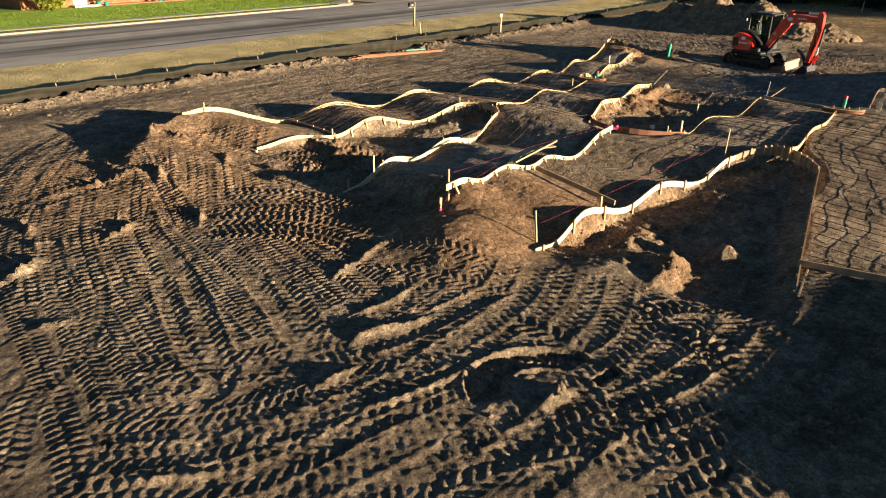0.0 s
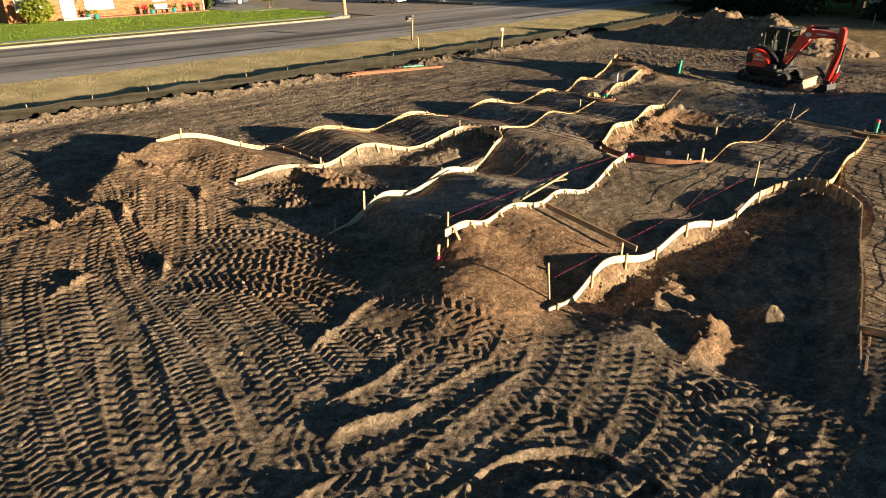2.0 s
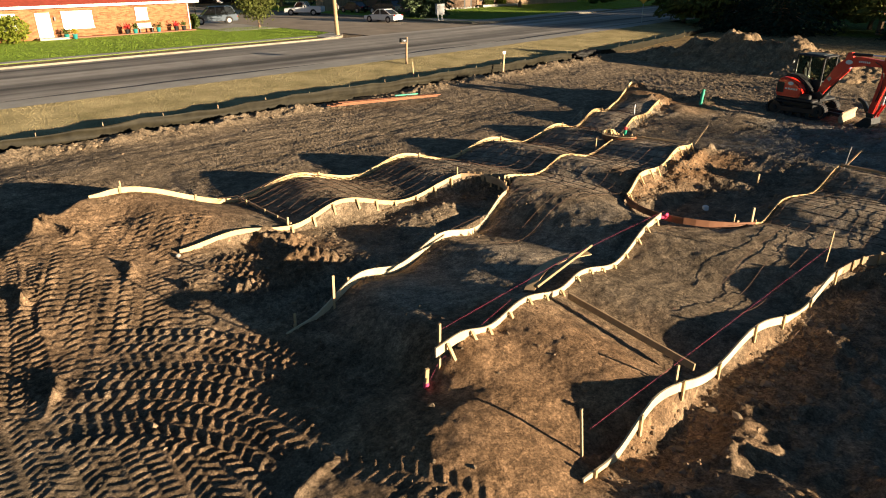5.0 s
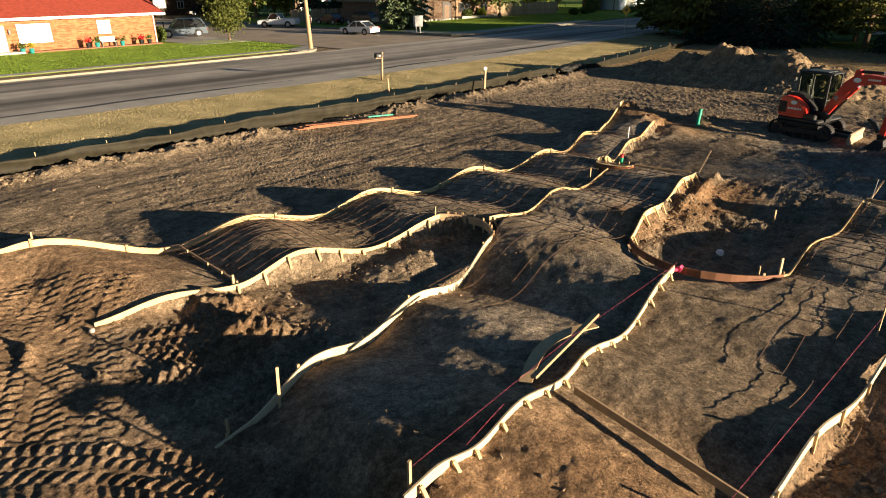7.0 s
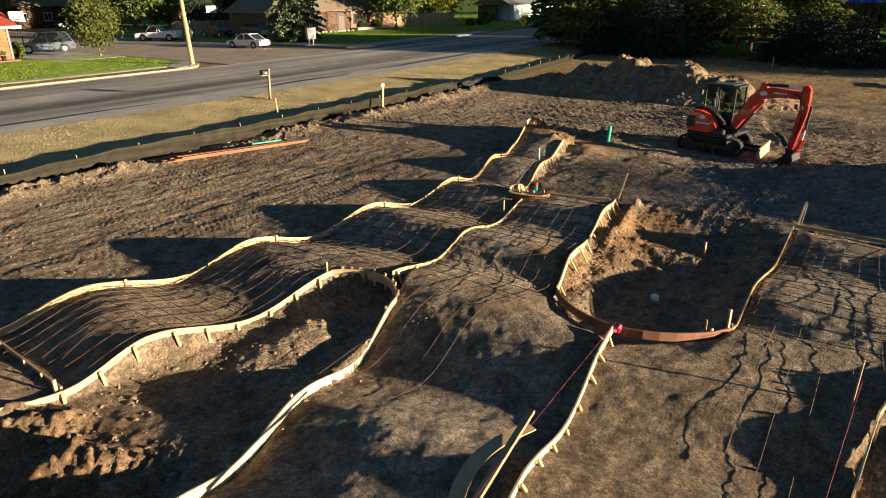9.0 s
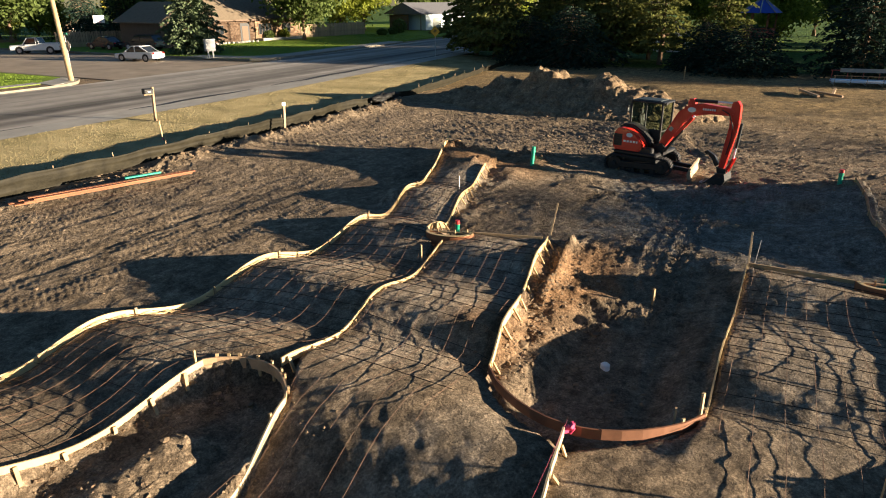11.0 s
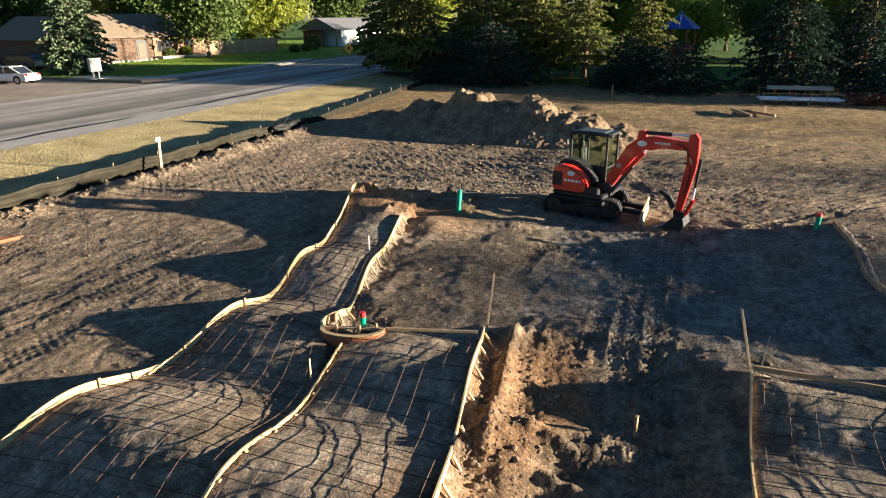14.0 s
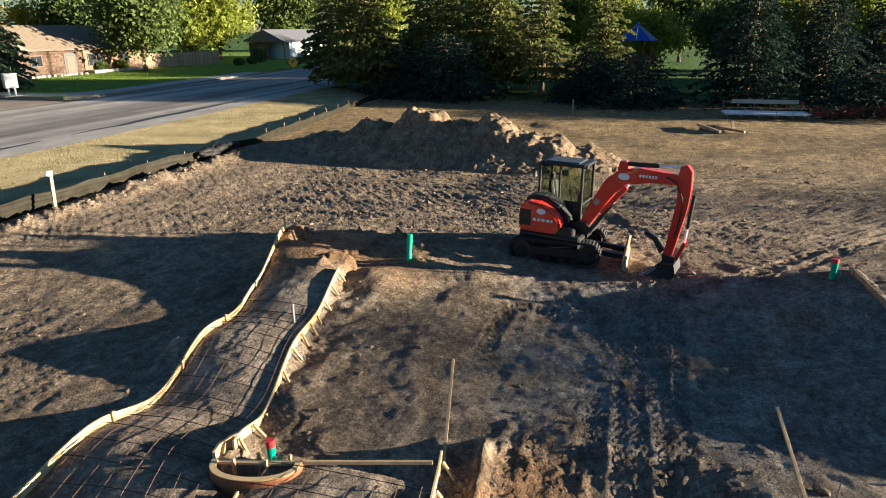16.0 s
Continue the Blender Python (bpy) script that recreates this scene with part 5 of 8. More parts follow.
formwork("grey curled form board standing beside a dirt bank", board_points(L_V, L_Z, 29.0, 36.3), M_OLDWOOD, stakes=ev(6), side=1)


def bow(p, q, sag, z0, z1, label, material, stakes, side, height=BOARD_H, hump=0.0):
    a = arc_between(p, q, sag)
    n = len(a)
    formwork(label, [plan(x, y, z0 + (z1 - z0) * k / (n - 1) + hump * math.sin(math.pi * k / (n - 1))) for k, (x, y) in enumerate(a)], material, stakes, side, height=height)


bow((18.2, -17.06), (18.0, -15.14), -0.55, 0.40, 0.33, "curved dark form board closing the island's round end", M_OLDWOOD, ev(8), 1, 0.2)
bow((20.6, -12.85), (20.8, -9.35), 1.3, 0.13, 0.12, "bowed red-brown form board round the dug island", M_REDWOOD, (0.95,), 1, 0.17, 0.15)
bow((19.2, -6.95), (19.75, -4.83), -1.0, 0.18, 0.17, "curved dark form board with close-set stakes", M_OLDWOOD, ev(11), -1, 0.28, 0.16)

# ---- street, verge, lawns ----
def slab(name, u0, u1, v0, v1, top, thick, material, label, category, n=40, curve=True, parent=None, fall=0.0):
    us = np.linspace(u0, u1, n)
    Vv, Ff = [], []
    for u in us:
        o = float(road_bend(u)) if curve else 0.0
        for v, z in ((v0, top), (v1, top - fall), (v1, top - thick), (v0, top - thick)):
            Vv.append(plan(u, v + o, z))
    for i in range(n - 1):
        for k in range(4):
            Ff.append((4 * i + k, 4 * i + 4 + k, 4 * i + 4 + (k + 1) % 4, 4 * i + (k + 1) % 4))
    Ff += [(0, 1, 2, 3), (4 * n - 1, 4 * n - 2, 4 * n - 3, 4 * n - 4)]
    ob = part(name, (Vv, Ff), material, parent)
    return tagged(ob, label, category, kind="structure") if parent is None else ob


def corner_pad(name, pts, top, thick, material, label, category):
    n = len(pts)
    Vv = [plan(u, v, top) for u, v in pts] + [plan(u, v, top - thick) for u, v in pts]
    Ff = [tuple(range(n)), tuple(range(2 * n - 1, n - 1, -1))] + [(i, i + n, (i + 1) % n + n, (i + 1) % n) for i in range(n)]
    ob = part(name, (Vv, Ff), material)
    return tagged(ob, label, category, kind="structure")


road = slab("road", -70, 330, -54.4, -40.9, 0.40, 0.15, M_ASPHALT, "grey asphalt street with paler wheel lanes", "road")
slab("pavement", -70, 330, -40.9, -39.0, 0.404, 0.15, M_CONC, "pale concrete gutter apron along the street", "pavement")
M_TAR = mat("tar_seam", (0.02, 0.019, 0.018), 0.6, var=0.2)
for k, (u0, u1, w) in enumerate(((12, 30.5, 0.35), (36, 46, 0.4), (48, 66, 0.45), (69, 90, 0.4))):
    us = np.linspace(u0, u1, 30)
    wob = 0.25 * vnoise(us * 0.5, us * 0 + k)
    Vv, Ff = [], []
    for u, o in zip(us, wob):
        t = (u - u0) / (u1 - u0)
        hw = w * (0.15 + math.sin(math.pi * t) * 0.5)
        for s in (-hw, hw):
            Vv.append(plan(u, -41.2 + o * 0.6 + s + float(road_bend(u)), 0.4085))
    Ff = [(2 * i, 2 * i + 2, 2 * i + 3, 2 * i + 1) for i in range(29)]
    part("tar_seam", (Vv, Ff), M_TAR, road, "dark tar along the gutter joint")
side = slab("side_street", 45.5, 61.5, -140, -54.38, 0.398, 0.15, M_ASPHALT2, "brown worn asphalt side street", "road", curve=False)
slab("verge", -70, 79, -39.02, -31.3, 0.41, 0.6, M_DRYGRASS, "dry yellow grass strip beside the street", "grass verge", fall=0.35)
corner_pad("lawn", [(-70, -56.3), (40.5, -56.3), (43, -57.2), (44.3, -59.5), (44.3, -110), (-70, -110)], 0.52, 0.25, M_LAWN, "bright green mown front lawn", "lawn")
corner_pad("lawn_far", [(62.9, -110), (62.9, -60), (64, -58), (66, -57.2), (90, -59.5), (130, -62), (260, -70), (260, -110)], 0.52, 0.25, M_LAWN, "green lawn partly shaded by street trees", "lawn")
corner_pad("driveway", [(38.2, -68), (44.28, -68), (44.28, -95), (38.2, -95)], 0.535, 0.1, M_CONC, "pale concrete driveway beside the brick house", "driveway")


def kerb(label, pts):
    P = [plan(u, v, 0.53) for u, v in pts]
    return tagged(part("kerb", sweep(P, 0.22, 0.25), M_KERB), label, "kerb", kind="structure")


kerb("pale concrete kerb before the lawn", [(u, -54.5) for u in np.linspace(-70, 40, 50)] + [(41.5, -54.75), (43, -55.6), (44.1, -57), (44.5, -59)] + [(44.5, v) for v in (-65, -80, -110)])
kerb("pale concrete kerb round the far corner", [(62.6, -110), (62.6, -70), (62.7, -60), (63.4, -57.6), (65, -56.3), (67, -56.0)] + [(u, -54.6 + float(road_bend(u))) for u in np.linspace(72, 300, 50)])
slab("sidewalk", -70, 41, -56.2, -54.7, 0.50, 0.2, M_CLAY, "bare dirt strip with weeds behind the kerb", "planting strip", curve=False)
slab("footpath", -70, 41, -57.6, -56.5, 0.528, 0.1, M_CONC, "grey concrete footpath along the lawn", "footpath", curve=False)
corner_pad("kerb_ramp", [(40.6, -54.75), (43.0, -55.7), (44.2, -57.2), (44.2, -59), (41, -57)], 0.532, 0.1, M_CONC, "pale concrete corner ramp", "footpath")

corner_pad("footpath", [(62.95, -66), (63.1, -60.4), (64.2, -57.7), (66.2, -56.7), (72, -56.75), (80, -57.2), (95, -58.2), (95, -60.6), (80, -59.7), (71, -58.9), (67.2, -59.2), (65.6, -61), (65.2, -66)], 0.545, 0.1, M_CONC, "pale concrete footpath round the far corner", "footpath")

# ---- silt fence ----
def fence_v(u):
    return -31.15 - 0.11 * np.maximum(0, np.asarray(u, float) - 50)


fence = holder("silt_fence", Matrix.Translation(plan(0, 0, 0)), "sagging black silt fence along the dirt site", "silt fence")
us = np.linspace(-12, 76, 420)
vs = fence_v(us) + 0.10 * vnoise(us * 0.5, us * 0)
zs = rise(vs) * 0 - 0.08
top = 0.56 + 0.05 * vnoise(us * 0.4, us * 0 + 5) - 0.06 * np.abs(np.sin(us * math.pi / 2.4))
top = np.where(us > 47, top * 0.75, top)
Vv, Ff = [], []
rows = 11
for i, u in enumerate(us):
    for r in range(rows):
        f = r / (rows - 1)
        lean = 0.10 * f + 0.035 * float(vnoise(np.array([u * 0.35]), np.array([f * 7.0 + 0.4 * u]))[0]) + 0.012 * math.sin(f * 26 + u * 0.8)
        Vv.append(plan(u, vs[i] + lean, zs[i] + f * (0.19 + top[i])))
for i in range(len(us) - 1):
    for r in range(rows - 1):
        a = i * rows + r
        Ff.append((a, a + rows, a + rows + 1, a + 1))
fab = part("fabric", (Vv, Ff), M_SILT, fence, smooth=True)
sol = fab.modifiers.new("thick", "SOLIDIFY")
sol.thickness = 0.006
for k, u in enumerate(np.arange(-11, 76, 2.4)):
    z = -0.08
    part("post", box(B(), (0.028, 0.028, 0.85), Matrix.Translation(plan(u, float(fence_v(u)) - 0.06, z + 0.36)) @ pose(0, 0, 0, random.uniform(-6, 6), random.uniform(-6, 6), ALONG)), M_OLDWOOD, fence)
# a bunched roll of spare fabric on the fence line
bun = holder("fabric_bundle", Matrix.Translation(plan(46.2, -30.9, 0.2)), "bunched roll of black silt fabric lying by the fence", "fabric roll")
for k in range(5):
    pts = [Vector((-1.6 + 0.32 * i, 0.16 * math.sin(i * 1.3 + k * 2), 0.13 + 0.08 * k * (1 if k < 3 else 0.6) + 0.05 * math.sin(i * 2.1 + k))) for i in range(11)]
    Vq, Fq = tube([Matrix.Rotation(radians(ALONG), 3, "Z") @ p for p in pts], [0.06 + 0.12 * math.sin(math.pi * (i + 0.6) / 11.2) for i in range(11)], 7)
    part("fold", (Vq, Fq), M_BUNDLE, bun, smooth=True)


# ---- tufts of dry grass on the verge ----
def blades(name, seed, n, u0, u1, v0, v1, z, tall, wide, material, label, curve=True, where=None, fall=0.0):
    """Upright blades scattered over a strip, in one mesh."""
    rs = np.random.RandomState(seed)
    bu, bv = rs.uniform(u0, u1, n), rs.uniform(v0, v1, n)
    if curve:
        bv = bv + road_bend(bu)
    keep = vnoise(bu * 0.6, bv * 0.6) > -1.8 + 0.9 * rs.rand(n)
    if where is not None:
        keep &= where(bu, bv)
    bu, bv = bu[keep], bv[keep]
    n = len(bu)
    h = tall * (0.4 + 0.9 * rs.rand(n)) * (1 + 0.2 * vnoise(bu * 0.4, bv * 0.4))
    ang = rs.uniform(0, math.pi, n)
    cx, cy = (bu + bv) / R2, (bu - bv) / R2
    w = wide * (0.5 + rs.rand(n))
    dx, dy = np.cos(ang) * w, np.sin(ang) * w
    lx, ly = rs.randn(n) * tall * 0.6, rs.randn(n) * tall * 0.6
    z = z - fall * (bv - (road_bend(bu) if curve else 0) - v0) / (v1 - v0)
    base = z - 0.005 + 0 * bu
    q = np.stack([np.stack([cx - dx, cy - dy, base], 1), np.stack([cx + dx, cy + dy, base], 1), np.stack([cx + dx * 0.7 + lx, cy + dy * 0.7 + ly, z + h], 1), np.stack([cx - dx * 0.7 + lx, cy - dy * 0.7 + ly, z + h * 0.85], 1)], 1).reshape(-1, 3)
    ob = part(name, (q.tolist(), np.arange(4 * n).reshape(-1, 4).tolist()), material)
    return tagged(ob, label, "grass", kind="stuff")


blades("dry_grass", 31, 85000, 6, 76, -39.0, -31.35, 0.41, 0.026, 0.014, mat("grass_blades", (0.30, 0.255, 0.125), 0.9, var=0.2, scale=0.5, island=0.14, spec=0.05, glow=0.35, tint=(0.40, 0.325, 0.175)), "short dry yellow grass on the verge", fall=0.35)
M_LAWNBLADE = mat("lawn_blades", (0.175, 0.25, 0.035), 0.85, var=0.18, scale=0.5, island=0.12, spec=0.05, glow=0.35)
blades("lawn_grass", 32, 32000, 8, 44, -72, -57.7, 0.52, 0.03, 0.035, M_LAWNBLADE, "short bright green grass of the front lawn", curve=False, where=lambda u, v: (u < 42) | (v < -59.6))
blades("lawn_grass", 33, 22000, 63.5, 112, -80, -58.5, 0.52, 0.035, 0.045, M_LAWNBLADE, "short green grass of the corner lawn", curve=False, where=lambda u, v: v < -57.4 - 0.097 * np.maximum(0, u - 66))

# ---- houses ----
def local(u, v, z, turn=0.0):
    """Frame at (u, v): x along u, y towards -v (away from the street side that faces the site)."""
    return Matrix.Translation(plan(u, v, z)) @ pose(0, 0, 0, 0, 0, ALONG + turn)


def gable_roof(length, depth, rise_h, over, thick, m, hip=0.0):
    bm = B()
    L, D = length / 2 + over, depth / 2 + over
    r = L - hip if hip else L
    pts = [(-L, -D, 0), (L, -D, 0), (L, D, 0), (-L, D, 0), (-r, 0, rise_h), (r, 0, rise_h)]
    up = [bm.verts.new(Vector(p) + Vector((0, 0, thick))) for p in pts]
    lo = [bm.verts.new(p) for p in pts[:4]]
    for f in ((0, 1, 5, 4), (2, 3, 4, 5), (1, 2, 5), (3, 0, 4)):
        bm.faces.new([up[i] for i in f])
    for i in range(4):
        bm.faces.new([lo[i], lo[(i + 1) % 4], up[(i + 1) % 4], up[i]])
    bm.faces.new([lo[3], lo[2], lo[1], lo[0]])
    bmesh.ops.transform(bm, matrix=m, verts=bm.verts)
    return bm


def window_part(parent, x, z, w, h, y, glass, frame_mat=None, mullions=1):
    """A window on the front wall (y is the wall's face, the front looks to -y)."""
    win = boxpart("window", (w, 0.05, h), Matrix.Translation((x, y - 0.012, z)), glass, parent)
    fm = frame_mat or M_WHITE
    for dx, dz, sx, sz in ((0, h / 2, w + 0.12, 0.09), (0, -h / 2, w + 0.16, 0.09), (-w / 2, 0, 0.08, h), (w / 2, 0, 0.08, h)):
        boxpart("window_frame", (sx, 0.09, sz), Matrix.Translation((x + dx, y - 0.04, z + dz)), fm, win)
    for k in range(mullions):
        boxpart("mullion", (0.05, 0.08, h - 0.05), Matrix.Translation((x - w / 2 + w * (k + 1) / (mullions + 1), y - 0.035, z)), fm, win)
    return win


# brick ranch house behind the lawn
h1 = holder("house", local(27.5, -73.4, 0.52), "single-storey orange brick house with red roof", "house")
boxpart("wall", (19.0, 9.0, 2.75), Matrix.Translation((0, 4.5, 1.375)), M_BRICK, h1)
part("roof", gable_roof(19.0, 9.0, 2.0, 0.75, 0.12, Matrix.Translation((0, 4.5, 2.72))), M_REDROOF, h1, "red shingle roof")
boxpart("fascia", (20.6, 0.06, 0.22), Matrix.Translation((0, -0.79, 2.80)), M_WHITE, h1)
boxpart("soffit", (20.4, 0.75, 0.05), Matrix.Translation((0, -0.38, 2.71)), M_WHITE, h1)
window_part(h1, -1.4, 1.55, 2.6, 1.5, 0.0, M_CURTAIN, mullions=2)
window_part(h1, 4.55, 1.8, 1.1, 1.1, 0.0, M_CURTAIN, mullions=1)
window_part(h1, -7.6, 1.6, 2.2, 1.3, 0.0, M_CURTAIN, mullions=2)
door = boxpart("door", (1.0, 0.06, 2.05), Matrix.Translation((-4.3, -0.02, 1.15)), M_WHITE, h1, "white panelled front door")
for dx, dz, sx, sz in ((-0.55, 0, 0.1, 2.15), (0.55, 0, 0.1, 2.15), (0, 1.08, 1.2, 0.1)):
    boxpart("door_frame", (sx, 0.1, sz), Matrix.Translation((-4.3 + dx, -0.04, 1.15 + dz)), M_WHITE, door)
for k in range(2):
    boxpart("door_panel", (0.62, 0.03, 0.75), Matrix.Translation((-4.3, -0.06, 0.75 + 0.9 * k)), M_CURTAIN, door)
boxpart("lantern", (0.14, 0.16, 0.34), Matrix.Translation((-3.35, -0.1, 1.75)), M_BLACK, h1)
boxpart("step", (2.4, 1.2, 0.17), Matrix.Translation((-4.0, -0.62, 0.085)), M_CONC, h1)
cylpart("downpipe", 0.05, 0.05, 2.6, Matrix.Translation((9.35, -0.08, 0.05)), M_WHITE, h1)
boxpart("planting_bed", (13, 1.0, 0.1), Matrix.Translation((3.0, -0.55, 0.05)), M_REDWOOD, h1, "red mulch bed under the windows")


def flower_pot(u, v, z, colour, plant, label):
    pot = holder("flower_pot", local(u, v, z), label, "flower pot", "pots before the brick house")
    cylpart("pot", 0.16, 0.24, 0.42, Matrix.Identity(4), colour, pot)
    rnd = random.Random(int(u * 10))
    Vv, Ff = [], []
    for k in range(60):
        c = Vector((rnd.gauss(0, 0.16), rnd.gauss(0, 0.16), 0.5 + abs(rnd.gauss(0, 0.18))))
        a, b = Vector((rnd.uniform(-1, 1), rnd.uniform(-1, 1), rnd.uniform(-1, 1))) * 0.09, Vector((rnd.uniform(-1, 1), rnd.uniform(-1, 1), rnd.uniform(-1, 1))) * 0.09
        i = len(Vv)
        Vv += [c - a, c + b, c + a, c - b]
        Ff.append((i, i + 1, i + 2, i + 3))
    part("leaves", (Vv, Ff), plant, pot)


M_TEAL = mat("teal_glaze", (0.02, 0.20, 0.19), 0.35, var=0.15)
flower_pot(24.6, -72.4, 0.52, M_TEAL, M_SHRUBGREEN, "teal glazed pot with a leafy plant")
flower_pot(25.2, -72.1, 0.52, M_TEAL, M_YELLOW, "teal glazed pot with yellow flowers")
flower_pot(30.0, -72.4, 0.62, M_BLACK, M_REDCAP, "dark pot with red flowers")
flower_pot(30.8, -72.4, 0.62, M_TEAL, M_SHRUBGREEN, "teal glazed pot with a low plant")
flower_pot(33.1, -72.4, 0.62, M_TEAL, M_SHRUBGREEN, "teal glazed pot with green sprigs")
flower_pot(34.9, -72.4, 0.62, M_BLACK, M_REDCAP, "dark plant stand with red blooms")
flower_pot(35.7, -72.4, 0.62, M_BLACK, M_SHRUBGREEN, "dark plant stand with trailing leaves")
bench = holder("bench", local(31.9, -72.6, 0.62), "pale garden bench before the brick wall", "bench")
boxpart("seat", (1.4, 0.4, 0.05), Matrix.Translation((0, 0, 0.43)), M_CURTAIN, bench)
boxpart("backrest", (1.4, 0.04, 0.4), Matrix.Translation((0, 0.2, 0.68)), M_CURTAIN, bench)
for dx in (-0.6, 0.6):
    boxpart("leg", (0.06, 0.36, 0.42), Matrix.Translation((dx, 0, 0.21)), M_BLACK, bench)

# second brick house far left along the side street
h4 = holder("house", local(44, -128, 0.52, 90), "distant brick house with garage and red roof", "house")
boxpart("wall", (22.0, 9.0, 2.9), Matrix.Translation((0, 4.5, 1.45)), M_BRICK, h4)
part("roof", gable_roof(22.0, 9.0, 2.0, 0.7, 0.12, Matrix.Translation((0, 4.5, 2.87))), M_REDROOF, h4)
boxpart("fascia", (23.3, 0.06, 0.22), Matrix.Translation((0, -0.74, 2.95)), M_WHITE, h4)
gd = boxpart("garage_door", (5.2, 0.06, 2.2), Matrix.Translation((3, -0.03, 1.15)), M_CURTAIN, h4)
for k in range(4):
    boxpart("panel", (5.0, 0.03, 0.46), Matrix.Translation((3, -0.07, 0.32 + 0.54 * k)), M_WHITE, gd)
window_part(h4, -4, 1.6, 1.8, 1.3, 0.0, M_DARKGLASS)

# tan-roofed house with a patterned brick front
h2 = holder("house", local(86.5, -79.0, 0.55, -4), "tan-roofed brick ranch house behind a lawn", "house")
boxpart("wall", (20.0, 9.0, 2.9), Matrix.Translation((1.0, 4.5, 1.45)), M_BROWNBRICK, h2)
part("roof", gable_roof(20.0, 9.0, 2.7, 0.8, 0.14, Matrix.Translation((1.0, 4.5, 2.88)), hip=3.0), M_TANROOF, h2, "tan shingle roof")
boxpart("fascia", (21.5, 0.06, 0.2), Matrix.Translation((1.0, -0.83, 2.93)), M_BROWNSIDE, h2)
boxpart("garage_wing", (7.5, 8.0, 2.9), Matrix.Translation((-12.2, 2.0, 1.45)), M_BROWNSIDE, h2)
part("garage_roof", gable_roof(8.0, 7.5, 2.4, 0.6, 0.14, Matrix.Translation((-12.2, 2.0, 2.88)) @ pose(0, 0, 0, 0, 0, 90)), M_TANROOF, h2)
boxpart("garage_door", (4.8, 0.08, 2.2), Matrix.Translation((-12.2, -2.03, 1.12)), M_BROWNSIDE, h2)
window_part(h2, -5.2, 1.7, 1.5, 1.2, 0.0, M_DARKGLASS, M_BROWNSIDE)
window_part(h2, 3.2, 1.6, 2.6, 1.5, -0.12, M_DARKGLASS, M_BROWNSIDE, 3)
window_part(h2, 7.6, 1.6, 1.6, 1.4, -0.12, M_DARKGLASS, M_BROWNSIDE)
boxpart("door", (1.1, 0.08, 2.1), Matrix.Translation((-0.6, -0.03, 1.05)), M_BROWNSIDE, h2)
# flat black panel painted in for the shade of the entry
boxpart("recess_shade", (1.7, 0.06, 2.5), Matrix.Translation((-0.6, -0.012, 1.25)), M_BLACK, h2)
boxpart("brick_front", (9.4, 0.12, 2.75), Matrix.Translation((6.0, -0.06, 1.4)), M_TANBRICK, h2, "tan flecked brick front beside the entry")
boxpart("planter", (9, 1.2, 0.35), Matrix.Translation((6.0, -0.8, 0.17)), M_CONC, h2)
for k in range(14):
    boxpart("edging_stone", (0.5, 0.4, 0.28), Matrix.Translation((-8.5 + 0.62 * k, -2.0 - 0.3 * math.sin(k), 0.1)) @ pose(0, 0, 0, 0, 0, 17 * k), M_CONC, h2, bevel=0.08)

# white bungalow at the bend
h3 = holder("house", local(132.5, -71.5, 0.6, -8), "pale blue clapboard bungalow with grey roof", "house")
boxpart("wall", (14.0, 8.0, 2.9), Matrix.Translation((2.0, 4.0, 1.45)), M_PALEBLUE, h3)
part("roof", gable_roof(15.6, 8.0, 2.0, 0.6, 0.12, Matrix.Translation((1.3, 4.0, 2.9))), M_GREYROOF, h3, "grey shingle roof")
for k in range(12):
    boxpart("clapboard", (14.1, 0.03, 0.16), Matrix.Translation((2.0, -0.012, 0.3 + 0.22 * k)) @ pose(0, 0, 0, -4), M_PALEBLUE, h3)
boxpart("carport_wall", (0.15, 4.5, 2.8), Matrix.Translation((-6.3, 5.5, 1.4)), M_BROWNSIDE, h3)
for y in (0.2, 7.8):
    boxpart("post", (0.14, 0.14, 2.85), Matrix.Translation((-6.3, y, 1.42)), M_BROWNSIDE, h3)
boxpart("garage_door", (2.6, 0.07, 2.2), Matrix.Translation((-1.4, -0.05, 1.1)), M_CURTAIN, h3)
window_part(h3, 2.6, 1.7, 2.4, 1.2, -0.03, M_DARKGLASS, None, 2)
window_part(h3, 6.8, 1.7, 1.2, 1.2, -0.03, M_DARKGLASS, None, 1)
# brick house at the head of the side street
h7 = holder("house", local(73.0, -137.0, 0.3, -6), "brown brick house with a white garage door", "house")
boxpart("wall", (20, 8, 3.6), Matrix.Translation((0, 4, 1.8)), M_BROWNBRICK, h7)
part("roof", gable_roof(20, 8, 2.2, 0.6, 0.12, Matrix.Translation((0, 4, 3.6))), M_TANROOF, h7)
boxpart("garage_door", (5.0, 0.08, 2.4), Matrix.Translation((6.0, -0.05, 1.2)), M_WHITE, h7, "white panelled garage door")
window_part(h7, -6.0, 1.9, 2.0, 1.3, 0.0, M_DARKGLASS, M_WHITE, 1)
window_part(h7, -1.5, 1.9, 1.2, 1.3, 0.0, M_DARKGLASS, M_WHITE, 1)
h8 = holder("garage", local(92.0, -124.0, 0.3, -4), "small white garage behind garden trees", "garage")
boxpart("wall", (5, 5, 2.8), Matrix.Translation((0, 2.5, 1.4)), M_BROWNSIDE, h8)
part("roof", gable_roof(5, 5, 1.4, 0.4, 0.1, Matrix.Translation((0, 2.5, 2.8))), M_GREYROOF, h8)
boxpart("garage_door", (3.0, 0.08, 2.2), Matrix.Translation((0, -0.05, 1.1)), M_WHITE, h8, "white garage door")
